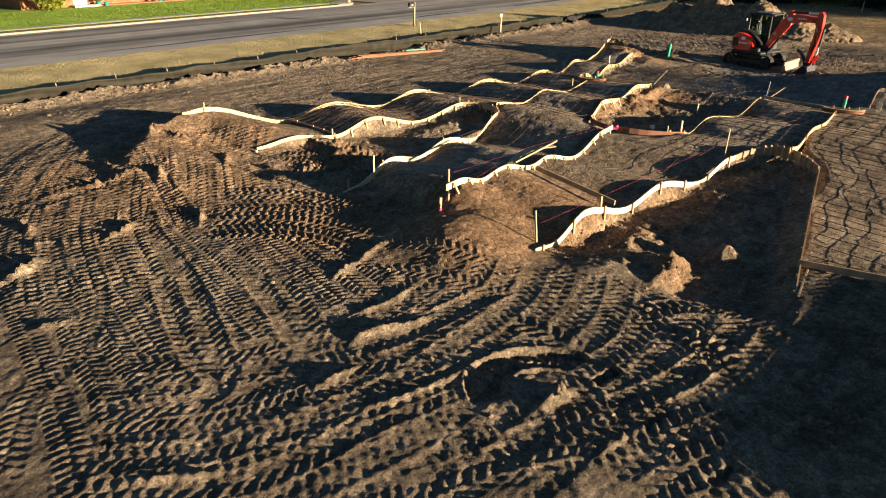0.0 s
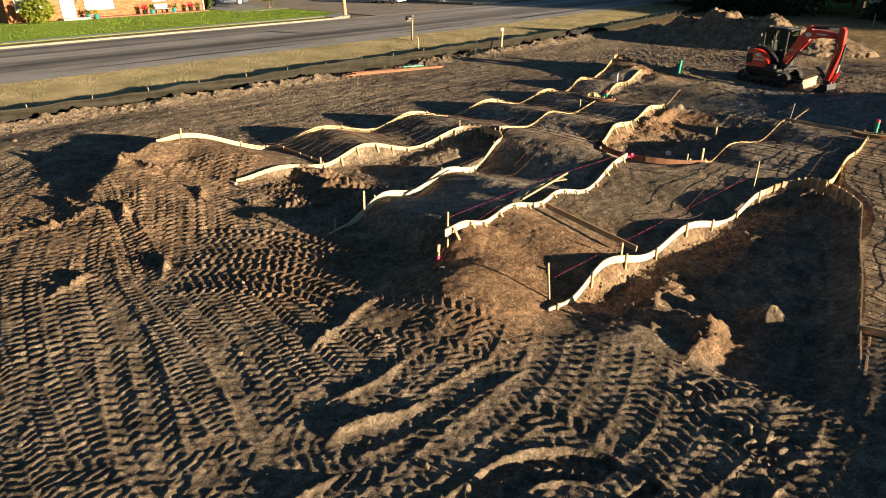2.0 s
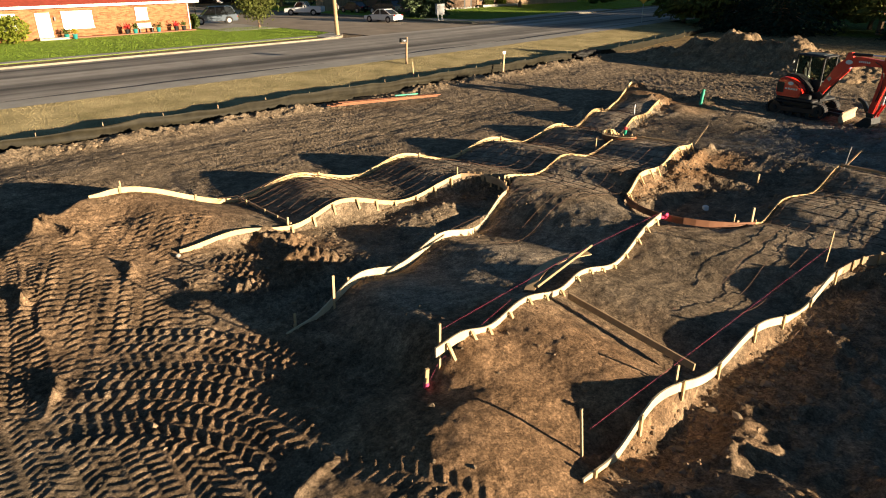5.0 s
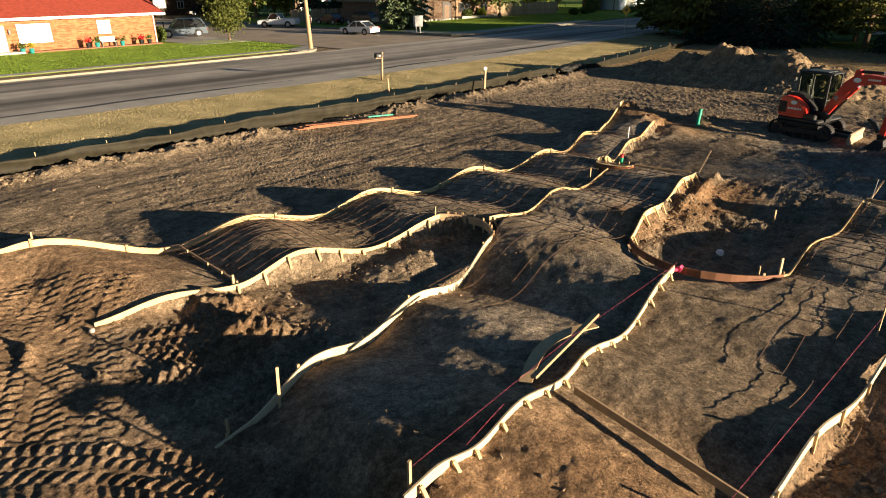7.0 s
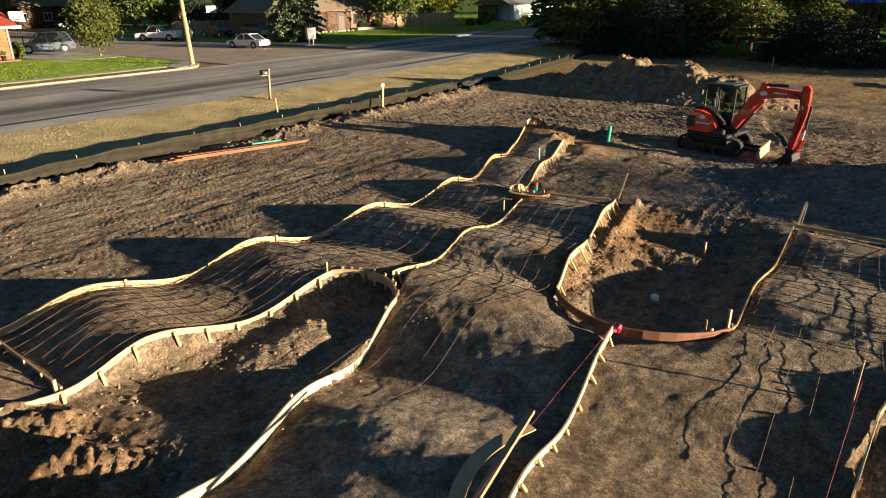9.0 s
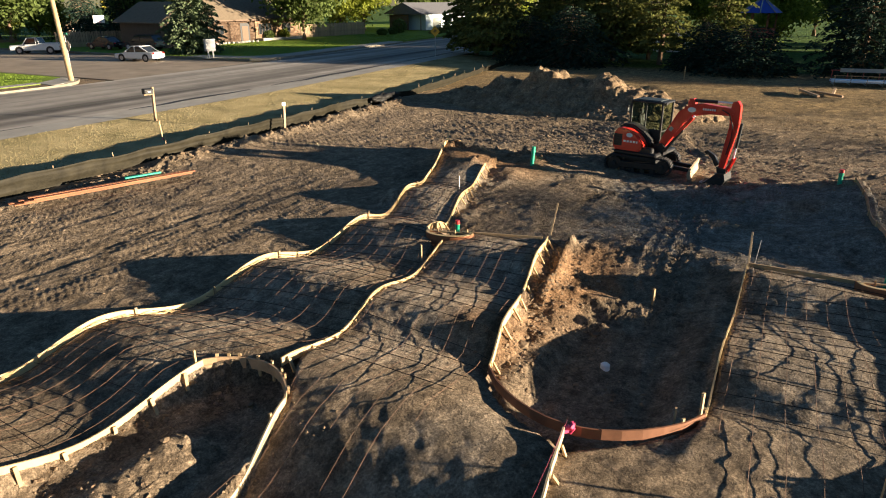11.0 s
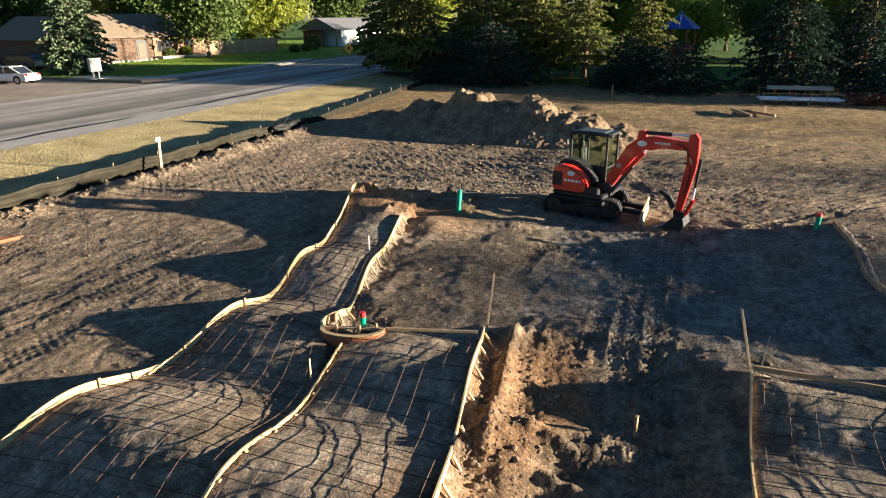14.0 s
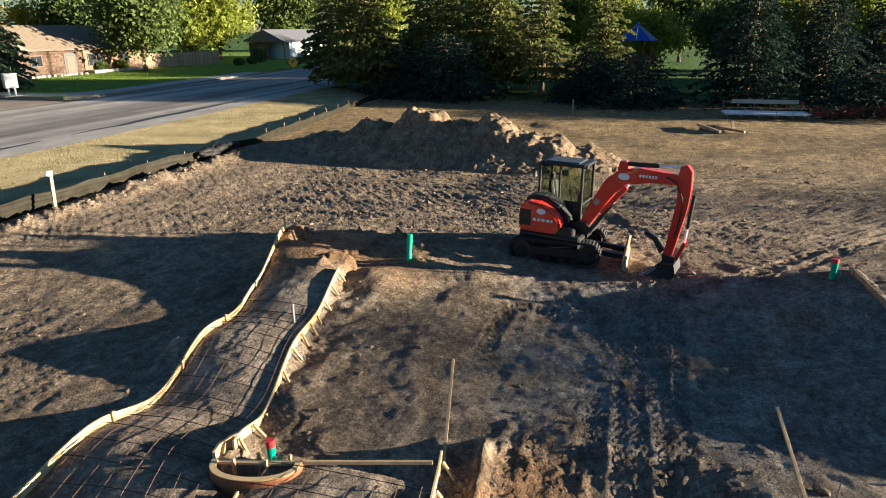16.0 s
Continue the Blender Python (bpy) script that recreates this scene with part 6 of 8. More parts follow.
# grey house beyond the trees
h5 = holder("house", local(103, 12.0, 0.1, 0), "pale blue-grey house behind dark trees", "house")
boxpart("wall", (14, 8, 3.4), Matrix.Translation((0, 4, 1.7)), M_GREYMETAL, h5)
part("roof", gable_roof(14, 8, 1.8, 0.6, 0.12, Matrix.Translation((0, 4, 3.4))), M_GREYROOF, h5)
h6 = holder("shed", local(100, -21.0, 0.1, 20), "white shed seen between the pines", "shed")
boxpart("wall", (5, 3.5, 2.7), Matrix.Translation((0, 1.7, 1.3)), M_WHITE, h6)
part("roof", gable_roof(5, 3.5, 0.9, 0.3, 0.1, Matrix.Translation((0, 1.7, 2.6))), M_GREYROOF, h6)


# ---- picket fences ----
def picket_fence(u0, v0, u1, v1, z, h, label):
    f = holder("wooden_fence", Matrix.Translation(plan(u0, v0, z)), label, "fence")
    d = plan(u1, v1, 0) - plan(u0, v0, 0)
    n = int(d.length / 0.165)
    ang = math.degrees(math.atan2(d.y, d.x))
    base = box(B(), (0.14, 0.02, h), Matrix.Translation((0, 0, h / 2)))
    first = None
    for k in range(n):
        m = Matrix.Translation(d * (k / n)) @ pose(0, 0, 0, 0, random.uniform(-1, 1), ang)
        if first is None:
            first = part("picket", base, M_FENCE, f)
            first.matrix_basis = m
        else:
            o = new("picket", first.data)
            o.parent = f
            o.matrix_basis = m @ Matrix.Diagonal((1, 1, 1 + random.uniform(-0.03, 0.03), 1))
    for zz in (0.4, h - 0.4):
        part("rail", box(B(), (d.length, 0.05, 0.09), Matrix.Translation(d / 2 + Vector((0, 0, zz))) @ pose(0, 0, 0, 0, 0, ang) @ Matrix.Translation((0, 0.035, 0))), M_FENCE, f)


picket_fence(97.5, -78.4, 112.5, -76.2, 0.5, 2.0, "weathered cedar picket fence in evening sun")
picket_fence(66.0, -92.0, 75.5, -86.0, 0.5, 1.9, "shaded cedar picket fence behind parked cars")

# ---- trees ----
def quads_at(C, A, Bv):
    """Quads with centres C and half-axes A, Bv."""
    n = len(C)
    P = np.stack([C - A, C + Bv * 0.9, C + A, C - Bv * 0.9], 1).reshape(-1, 3)
    F = np.arange(4 * n).reshape(-1, 4)
    return P, F


def leaf_mesh(name, C, A, Bv, material, parent):
    P, F = quads_at(C, A, Bv)
    me = bpy.data.meshes.new(name)
    me.vertices.add(len(P))
    me.vertices.foreach_set("co", P.ravel())
    me.loops.add(F.size)
    me.loops.foreach_set("vertex_index", F.ravel().astype(np.int32))
    me.polygons.add(len(F))
    me.polygons.foreach_set("loop_start", np.arange(0, F.size, 4, dtype=np.int32))
    me.update()
    me.materials.append(material)
    ob = new(name, me)
    ob.parent = parent
    ob["kind"] = "stuff"
    return ob


def conifer(h, r, seed, material, label, base=0.04, droop=0.35, bare=0.0, tips=1.0, clump=0.36, n_whorl=26, per=9, sub=26, top_pow=0.9):
    """Spruce or pine: whorls of drooping boughs, each hung with needle sprays."""
    rs = np.random.RandomState(seed)
    tree = holder("conifer_tree", Matrix.Identity(4), label, "tree", "conifers behind the site")
    part("trunk", tube([(0.05 * math.sin(k * 1.3), 0.05 * math.cos(k), h * k / 8) for k in range(9)], [0.024 * h * (1 - k / 8.6) for k in range(9)], 7), M_BARK, tree)
    Cs, As, Bs = [], [], []
    limbs_v, limbs_f = [], []
    for w in range(n_whorl):
        f = base + bare + (1 - base - bare) * (w / n_whorl) ** 0.9
        z = f * h
        g = (f - base - bare) / (1 - base - bare)
        rad = r * ((1 - g) ** top_pow) * (0.75 + 0.5 * rs.rand()) * (0.6 + 0.4 * min(1, g * 6 + 0.5)) + 0.1
        k = max(4, int(per * (0.5 + 0.5 * (1 - g))))
        for b in range(k):
            ang = 2 * math.pi * (b + rs.rand() * 0.8) / k + w * 1.1
            L = rad * (0.65 + 0.5 * rs.rand())
            d = np.array([math.cos(ang), math.sin(ang), 0.0])
            m = max(3, int(sub * L / r))
            t = 0.12 + 0.88 * rs.rand(m) ** 0.7
            side = rs.randn(m) * 0.16 * L * (1 - 0.5 * t) * tips
            up = -droop * L * t ** 1.5 + 0.10 * L * np.sin(t * 3) + rs.randn(m) * 0.07
            perp = np.array([-d[1], d[0], 0])
            C = np.outer(t * L, d) + np.outer(side, perp)
            C[:, 2] += z + up
            s = clump * (0.6 + 0.7 * rs.rand(m)) * (0.6 + 0.4 * (1 - g))
            ax = d + rs.randn(m, 3) * 0.45
            ax[:, 2] -= 0.35
            ax /= np.linalg.norm(ax, axis=1)[:, None]
            bx = np.cross(ax, rs.randn(m, 3))
            bx /= np.linalg.norm(bx, axis=1)[:, None] + 1e-9
            Cs.append(C); As.append(ax * (s * 0.62)[:, None]); Bs.append(bx * (s * 0.33)[:, None])
            if b % 2 == 0:
                end = d * L * 0.8
                V1, F1 = tube([(0, 0, z), (end[0] * 0.5, end[1] * 0.5, z - 0.05 * L), (end[0], end[1], z - droop * L * 0.7)], [0.02 + 0.012 * L, 0.015 + 0.006 * L, 0.008], 4)
                o = len(limbs_v)
                limbs_v += V1
                limbs_f += [tuple(i + o for i in q) for q in F1]
    leaf_mesh("crown", np.concatenate(Cs), np.concatenate(As), np.concatenate(Bs), material, tree)
    part("branchwork", (limbs_v, limbs_f), M_BARK, tree)["kind"] = "stuff"
    return tree


def broadleaf(h, r, seed, material, label, trunk=0.3, leaves=5200, size=0.2, clusters=42, squash=0.8, group="street trees", spread=0.22):
    rs = np.random.RandomState(seed)
    tree = holder("broadleaf_tree", Matrix.Identity(4), label, "tree", group)
    th = h * trunk
    part("trunk", tube([(0.06 * h * 0.1 * math.sin(k), 0.05 * math.cos(k * 1.7), th * 1.25 * k / 5) for k in range(6)], [0.028 * h * (1 - 0.09 * k) for k in range(6)], 8), M_BARK, tree)
    cz = th + (h - th) * 0.52
    cen = []
    while len(cen) < clusters:
        q = rs.uniform(-1, 1, 3)
        if 0.25 < np.linalg.norm(q) < 1.0:
            cen.append(q * np.array([r, r, (h - th) * 0.5]) * (0.8 + 0.3 * rs.rand()) + np.array([0, 0, cz]))
    cen = np.array(cen)
    lv, lf = [], []
    for k in range(0, clusters, 2):
        c = cen[k]
        V1, F1 = tube([(0, 0, th * 0.85), tuple(c * np.array([0.35, 0.35, 0]) + np.array([0, 0, th + (c[2] - th) * 0.45])), tuple(c)], [0.012 * h, 0.007 * h, 0.002 * h], 5)
        o = len(lv)
        lv += V1
        lf += [tuple(i + o for i in q) for q in F1]
    part("branchwork", (lv, lf), M_BARK, tree)["kind"] = "stuff"
    which = rs.randint(0, clusters, leaves)
    C = cen[which] + rs.randn(leaves, 3) * np.array([spread * r * 1.1, spread * r * 1.1, spread * r * squash])
    A = rs.randn(leaves, 3)
    A /= np.linalg.norm(A, axis=1)[:, None]
    Bv = np.cross(A, rs.randn(leaves, 3))
    Bv /= np.linalg.norm(Bv, axis=1)[:, None] + 1e-9
    s = size * (0.6 + 0.8 * rs.rand(leaves))
    leaf_mesh("crown", C, A * s[:, None], Bv * (s * 0.7)[:, None], material, tree)
    return tree


def plant(tree, u, v, z=0.0, scale=1.0, turn=0.0, first=False, zs=1.0):
    m = Matrix.Translation(plan(u, v, z)) @ pose(0, 0, 0, 0, 0, turn) @ Matrix.Diagonal((scale, scale, scale * zs, 1))
    if first:
        tree.matrix_world = m
        return tree
    return copy_thing(tree, m)


pine = plant(conifer(11.0, 4.2, 1, M_PINE, "tall pine with sunlit orange branches", base=0.1, droop=0.05, tips=1.7, clump=0.50, n_whorl=22, per=9, sub=72, top_pow=0.55), 77, -36.5, 0.1, first=True)
spruce_low = plant(conifer(6.2, 5.2, 2, M_SPRUCE, "broad dark spruce with boughs to the ground", base=0.0, droop=0.25, clump=0.36, n_whorl=18, per=12, sub=62, top_pow=0.5), 75.5, -28.0, 0.0, first=True, zs=0.9)
spruce_big = plant(conifer(12.5, 4.8, 3, M_SPRUCE, "large blue-green spruce standing by the field", base=0.0, droop=0.2, clump=0.36, n_whorl=30, per=12, sub=62, top_pow=0.9), 78.5, -3.5, 0.0, first=True)
pine_thin = plant(conifer(11.5, 3.0, 4, M_PINE, "slim pine with bare lower trunk", base=0.14, droop=0.1, tips=1.5, clump=0.44, n_whorl=18, per=8, sub=56, top_pow=0.5), 80.0, -20.3, 0.0, first=True)
plant(spruce_low, 76.3, -32.5, 0.0, 0.85, 70)
plant(spruce_low, 75.8, -12.5, 0.0, 1.05, 140, zs=0.7)
plant(spruce_low, 77.5, -16.0, 0.0, 0.8, 40, zs=0.95)
plant(spruce_low, 73.5, 4.2, 0.0, 1.0, 200, zs=0.65)
plant(spruce_low, 77.0, 9.5, 0.0, 1.0, 20, zs=0.8)
plant(spruce_big, 83.0, 3.0, 0.0, 0.9, 90)
# next three: dark needle colour stands in for trees dim with shade
plant(spruce_low, 76.0, -100.0, 0.4, 0.8, 30, zs=1.5)
plant(spruce_low, 84.0, -101.5, 0.4, 0.85, 130, zs=1.5)
plant(spruce_low, 91.0, -101.0, 0.4, 0.8, 230, zs=1.6)
plant(spruce_big, 90.5, 9.0, 0.0, 0.85, 150)
plant(spruce_big, 94.0, 16.0, 0.0, 0.95, 220)
plant(pine, 98.0, 4.5, 0.0, 1.0, 80)
plant(pine, 80.5, -30.0, 0.0, 0.95, 120)
plant(pine, 82.5, -25.5, 0.0, 1.05, 200)
plant(pine, 86.0, -33.0, 0.0, 1.0, 20)
plant(pine, 81.0, -40.5, 0.1, 1.0, 300)
plant(pine_thin, 88.0, -15.5, 0.0, 0.95, 70)
plant(pine_thin, 90.0, -27.5, 0.0, 1.1, 170)
plant(pine_thin, 86.0, -22.5, 0.0, 0.85, 30)
# blue spruce by the side street and the far gardens
plant(conifer(9.0, 3.3, 5, mat("blue_spruce_needles", (0.085, 0.115, 0.055), 0.75, var=0.3, scale=1.0, island=0.3, spec=0.2), "silver-green spruce beside the mail cabinet", base=0.02, droop=0.15, clump=0.36, n_whorl=26, per=12, sub=80, top_pow=0.7), 66.6, -68.6, 0.5, 1.12, first=True)

leafy = plant(broadleaf(4.9, 2.0, 11, mat("olive_leaves", (0.105, 0.12, 0.028), 0.7, var=0.35, scale=1.5, island=0.35, spec=0.2, glow=0.4), "small round-headed tree on the lawn", trunk=0.2, size=0.13, leaves=9000), 43.2, -70.4, 0.5, first=True)
oak = plant(broadleaf(11.0, 4.6, 12, M_SHRUBGREEN, "spreading green street tree in low sun", trunk=0.26, size=0.28, leaves=8600, clusters=70), 92.8, -74.0, 0.5, first=True)
gold = plant(broadleaf(10.0, 4.4, 13, M_YELLOW, "tree turning autumn yellow", trunk=0.2, size=0.26, leaves=6000, clusters=46), 118, -118, 0.5, first=True)
M_LIME = mat("lime_leaves", (0.22, 0.25, 0.03), 0.7, var=0.35, scale=0.8, island=0.3, spec=0.2, glow=0.45)
lime = plant(broadleaf(12.0, 5.2, 14, M_LIME, "light green tree in evening sun", trunk=0.16, size=0.33, leaves=8200, clusters=66), 124, -84, 0.5, first=True)
for k, (u, v, sc, kind) in enumerate((
        (119, -86, 0.8, lime), (106, -92, 1.0, oak), (88, -102, 1.1, oak), (70, -108, 1.15, oak), (100, -116, 1.35, gold),
        (60, -135, 1.3, oak), (40, -146, 1.3, oak), (16, -136, 1.2, lime), (-8, -124, 1.2, oak),
        (118, -108, 1.3, oak), (136, -98, 1.35, lime), (156, -88, 1.4, oak), (176, -78, 1.5, oak), (168, -70, 1.25, lime), (186, -52, 1.5, oak),
        (118, -34, 0.95, oak), (127, -22, 1.05, oak), (122, -17, 0.85, lime), (140, -6, 1.1, oak), (128, 6, 0.9, lime), (150, 12, 1.2, oak), (108, -11, 0.62, lime), (113, -2, 0.8, oak), (118, 4, 0.9, lime), (112, 12, 0.85, lime), (122, 18, 1.0, oak), (106, 22, 0.8, lime), (132, 26, 1.1, oak),
        (78, -125, 1.3, oak), (80, -117.5, 0.55, lime), (84, -119.5, 0.5, lime), (76.5, -118, 0.45, lime))):
    plant(kind, u, v, 0.3, sc, 47 * k)


def hedge(u, v, z, r, h, seed, material, label):
    rs = np.random.RandomState(seed)
    n = 900
    shrub = holder("shrub", Matrix.Translation(plan(u, v, z)), label, "shrub", "garden shrubs")
    q = rs.randn(n, 3)
    q /= np.linalg.norm(q, axis=1)[:, None]
    C = q * (0.55 + 0.45 * rs.rand(n, 1)) * np.array([r, r, h / 2]) + np.array([0, 0, h / 2])
    A = rs.randn(n, 3)
    A /= np.linalg.norm(A, axis=1)[:, None]
    Bv = np.cross(A, rs.randn(n, 3))
    Bv /= np.linalg.norm(Bv, axis=1)[:, None]
    leaf_mesh("leaves", C, A * 0.16, Bv * 0.11, material, shrub)
    part("stems", tube([(0, 0, -0.1), (0.05, 0, h * 0.4), (0, 0.1, h * 0.8)], [0.05, 0.04, 0.01], 5), M_BARK, shrub)


for k, (u, v, r, h, m, lab) in enumerate(((116.5, -71.5, 1.4, 2.6, M_SHRUBGREEN, "tall clump of ornamental grass"), (112.5, -70.5, 0.9, 1.2, M_SHRUBGREEN, "low rounded green shrub"), (109, -70.5, 0.9, 1.1, M_SHRUBGREEN, "low rounded green shrub"),
                                          (93.0, -78.0, 0.9, 1.5, M_LIME, "yellow-green shrub before the brick wall"), (90.0, -78.3, 0.9, 1.4, M_SHRUBGREEN, "green shrub before the brick wall"),
                                          (38.0, -75.0, 0.7, 1.5, M_SHRUBGREEN, "dark shrub at the house corner"), (20.0, -71.3, 1.5, 2.4, M_LIME, "large yellow-green shrub by the door"), (132.0, -69.8, 1.0, 1.2, M_SHRUBGREEN, "dark low shrub by the bungalow"), (128.0, -60.5, 1.2, 1.6, M_SHRUBGREEN, "dark shrub beside the road bend"))):
    hedge(u, v, 0.5, r, h, 60 + k, m, lab)


# unseen thin trees added on the sun's side to dapple the far end of the lanes and the field
park = plant(broadleaf(9.3, 4.8, 21, M_SHRUBGREEN, "thin-leaved unseen tree added to shade the site", trunk=0.16, size=0.17, leaves=6500, clusters=80, spread=0.3, group="park trees"), 52.2, 60.0, 0.0, first=True)
plant(park, 66.0, 63.0, 0.0, 0.85, 80)
plant(park, 78.0, 66.0, 0.0, 0.8, 200)

# ---- rebar mats on the lane beds ----
def bar_line(us, vs, lift, wob, k):
    u, v = np.asarray(us, float), np.asarray(vs, float)
    z = ground_base(u, v) + lift + wob * vnoise(u * 0.9 + k, v * 0.9)
    x, y = (u + v) / R2, (u - v) / R2
    return np.c_[x, y, z]


def rebar_mat(label, lo, hi, left, right, n_long, gap, lift=0.07, start=None):
    """Long bars along the lane and cross bars over it, tied into a mat."""
    thing = holder("rebar_mat", Matrix.Identity(4), label, "rebar mat", "rebar mats")
    rnd = random.Random(int(lo * 7 + n_long))
    for k in range(n_long):
        f = (k + 0.5) / n_long
        a = lo if start is None else start[k % len(start)]
        us = np.arange(a + rnd.uniform(-0.3, 0.3), hi + rnd.uniform(-0.2, 0.1), 0.3)
        vs = bend(left, us) * (1 - f) + bend(right, us) * f
        part("long_bar", tube(bar_line(us, vs, lift, 0.03, k), 0.0044, 4), M_REBAR, thing)
    u = lo + 0.2
    k = 0
    while u < hi:
        ll, rr = float(bend(left, u)) + 0.08, float(bend(right, u)) - 0.08
        s = np.linspace(0, 1, 10)
        skew = rnd.uniform(-0.06, 0.06)
        part("cross_bar", tube(bar_line(u + skew * s, ll + (rr - ll) * s, lift + 0.018, 0.03, k + 40), 0.0075, 4), M_DARKBAR, thing)
        u += gap + rnd.uniform(-0.04, 0.04)
        k += 1


LANE1_R = [(12.6, -17.85), (15, -17.6), (17, -17.3), (18.2, -17.06), (18.7, -16.3), (19.3, -15.8), (22, -15.85), (24, -16.03), (25.3, -16.6), (26.2, -17.0), (28, -17.3), (30, -17.77), (33, -18.38)]
rebar_mat("grid of rusty rebar in the outer wavy lane", 13.0, 31.5, A_V, LANE1_R, 8, 0.44)
rebar_mat("grid of rusty rebar between plywood edgings", 19.2, 26.3, D_V, F_V[:1] + F_V[1:], 8, 0.48, start=(19.0, 17.2, 15.5, 16.4, 18.0, 16.8, 15.9, 18.6))
rebar_mat("grid of rusty rebar in the middle lane", 20.9, 26.9, G_V, J_V, 8, 0.44, start=(20.5, 17.2, 15.2, 14.6, 15.6, 16.2, 15.1, 20.6))
K4 = [(13.5, -3.2), (17, -4.1), (20.5, -5.0), (21.3, -5.6), (22.5, -6.05), (26.6, -6.4), (27.5, -6.3)]
rebar_mat("wide grid of rusty rebar on the end lane", 13.7, 27.2, K4, [(13.5, 1.8), (27.5, 1.8)], 13, 0.5)
loose = holder("loose_rebar", Matrix.Identity(4), "long springy rebar ends arching at the lane's start", "rebar")
for k in range(7):
    f = 0.12 + 0.11 * k
    us = np.linspace(12.2 + 0.15 * k, 16.0 - 0.25 * k, 12)
    vs = bend(A_V, us) * (1 - f) + bend(B_V, us) * f
    P = bar_line(us, vs, 0.08, 0.0, k)
    P[:, 2] += 0.22 * np.sin(np.linspace(0.5, math.pi, 12))
    part("bar", tube(P, 0.0045, 4), M_REBAR, loose)


# ---- lumber across the lanes ----
def lumber(label, a, b, w=0.09, h=0.04, material=None, group="loose lumber", roll=0.0):
    a, b = Vector(a), Vector(b)
    d = b - a
    m = Matrix.Translation((a + b) / 2) @ d.to_track_quat("X", "Z").to_matrix().to_4x4() @ pose(0, 0, 0, roll)
    thing = holder("lumber", m, label, "lumber", group)
    part("board", box(B(), (d.length, w, h), None, 0.004), material or M_OLDWOOD, thing)
    return thing


c1 = lumber("grey two-by-four nailed across the lane's start", plan(12.95, -20.95, 0.02), plan(12.75, -17.9, 0.06), 0.04, 0.09)
for f in (-0.9, 0.2, 0.9):
    part("stub", box(B(), (0.05, 0.03, 0.3), Matrix.Translation((f, -0.05, -0.05))), M_STAKE, c1)
lumber("long plank on edge across the mound's hollow", plan(13.85, -10.2, 0.34), plan(13.55, -7.55, 0.10), 0.04, 0.13, M_STAKE)
lumber("thin board from the round cap to the edging", plan(26.15, -15.68, 0.34), plan(26.70, -13.99, 0.30), 0.04, 0.055, M_STAKE)
lumber("straight board closing the rebar lane", plan(26.95, -9.15, 0.36), plan(27.15, -7.05, 0.26), 0.04, 0.09, M_STAKE)
lumber("old board laid across the wide lane's end", plan(13.35, -3.2, 0.03), plan(14.6, 2.0, 0.1), 0.04, 0.14, M_OLDWOOD)
lumber("board nailed low at the wide lane's corner", plan(13.3, -3.0, -0.1), plan(12.0, -2.75, -0.1), 0.04, 0.14, M_OLDWOOD)
strip = holder("plywood_strip", Matrix.Translation(plan(13.5, -10.9, 0)), "curled plywood strip lying beside the edging", "plywood strip", "loose lumber")
part("strip", sweep([plan(13.5 + 2.2 * f, -10.85 - 0.30 * math.sin(math.pi * f) - 0.1 * f, 0.36 + 0.06 * f + 0.04 * math.sin(math.pi * f)) - plan(13.5, -10.9, 0) for f in np.linspace(0, 1, 14)], 0.2, 0.022), M_STAKE, strip)
lumber("weathered plank leaning on a plywood strip", plan(13.6, -10.78, 0.42), plan(15.9, -11.05, 0.50), 0.10, 0.05, M_STAKE, roll=-8)
lumber("long bare stick leaning out of the edging", plan(26.9, -13.9, 0.05), plan(29.4, -14.45, 0.42), 0.05, 0.03, M_STAKE)
lumber("splintered board end standing at the corner", plan(27.0, -9.15, 0.1), plan(29.5, -9.2, 0.32), 0.05, 0.03, M_STAKE)


def stake(label, u, v, top, w=0.045, lean=(0, 0), material=None, band=None, group="survey stakes"):
    z = gz(u, v)
    m = Matrix.Translation(plan(u, v, z - 0.08)) @ pose(0, 0, 0, lean[0], lean[1], ALONG + random.uniform(-20, 20))
    s = holder("wooden_stake", m, label, "stake", group)
    h = top - z + 0.08
    bm = box(B(), (w, w * 0.6, h), Matrix.Translation((0, 0, h / 2)))
    part("shaft", bm, material or M_STAKE, s)
    if band:
        part("ribbon", box(B(), (w * 1.25, w * 0.9, 0.10), Matrix.Translation((0, 0, h * band))), M_PINK, s, "pink survey ribbon")
    return s


stake("upright wooden stake beside the plywood edging", 10.94, -13.66, 0.62, lean=(0, 2))
stake("short wooden stake at the edging's tip", 10.1, -13.75, 0.1)
stake("tall wooden stake with pink string at the mound", 10.5, -10.3, 1.1, 0.05, (2, -2))
stake("short stake tied with pink ribbon", 10.15, -10.25, 0.5, 0.06, (8, 0), band=0.3)
stake("leaning wooden stake at the hollow's edge", 10.75, -7.8, 0.62, 0.05, (-6, 3))
stake("small stake beside the wavy edging", 12.9, -7.55, 0.45)
stake("tall thin stake holding the string line", 19.3, -7.3, 0.85, 0.035, (0, 3))
stake("small stake on the mound's edging", 10.1, -21.75, 1.0, 0.035)
stake("short stake at the edging joint", 12.68, -17.95, 0.25, 0.06)
stake("stake at the end of the outer edging", 34.6, -20.68, 1.12, 0.05)
stake("grey steel pin beside the edging", 30.4, -18.15, 0.6, 0.03, material=M_METAL)
stake("stake beside the inner edging", 24.35, -16.25, 0.52, 0.04)
stake("square stake at the rebar corner", 20.75, -9.42, 0.5, 0.06)
stake("second short stake at the rebar corner", 20.45, -9.75, 0.32, 0.05)
stake("stub of stake on the island edging", 18.1, -17.12, 0.6, 0.05)
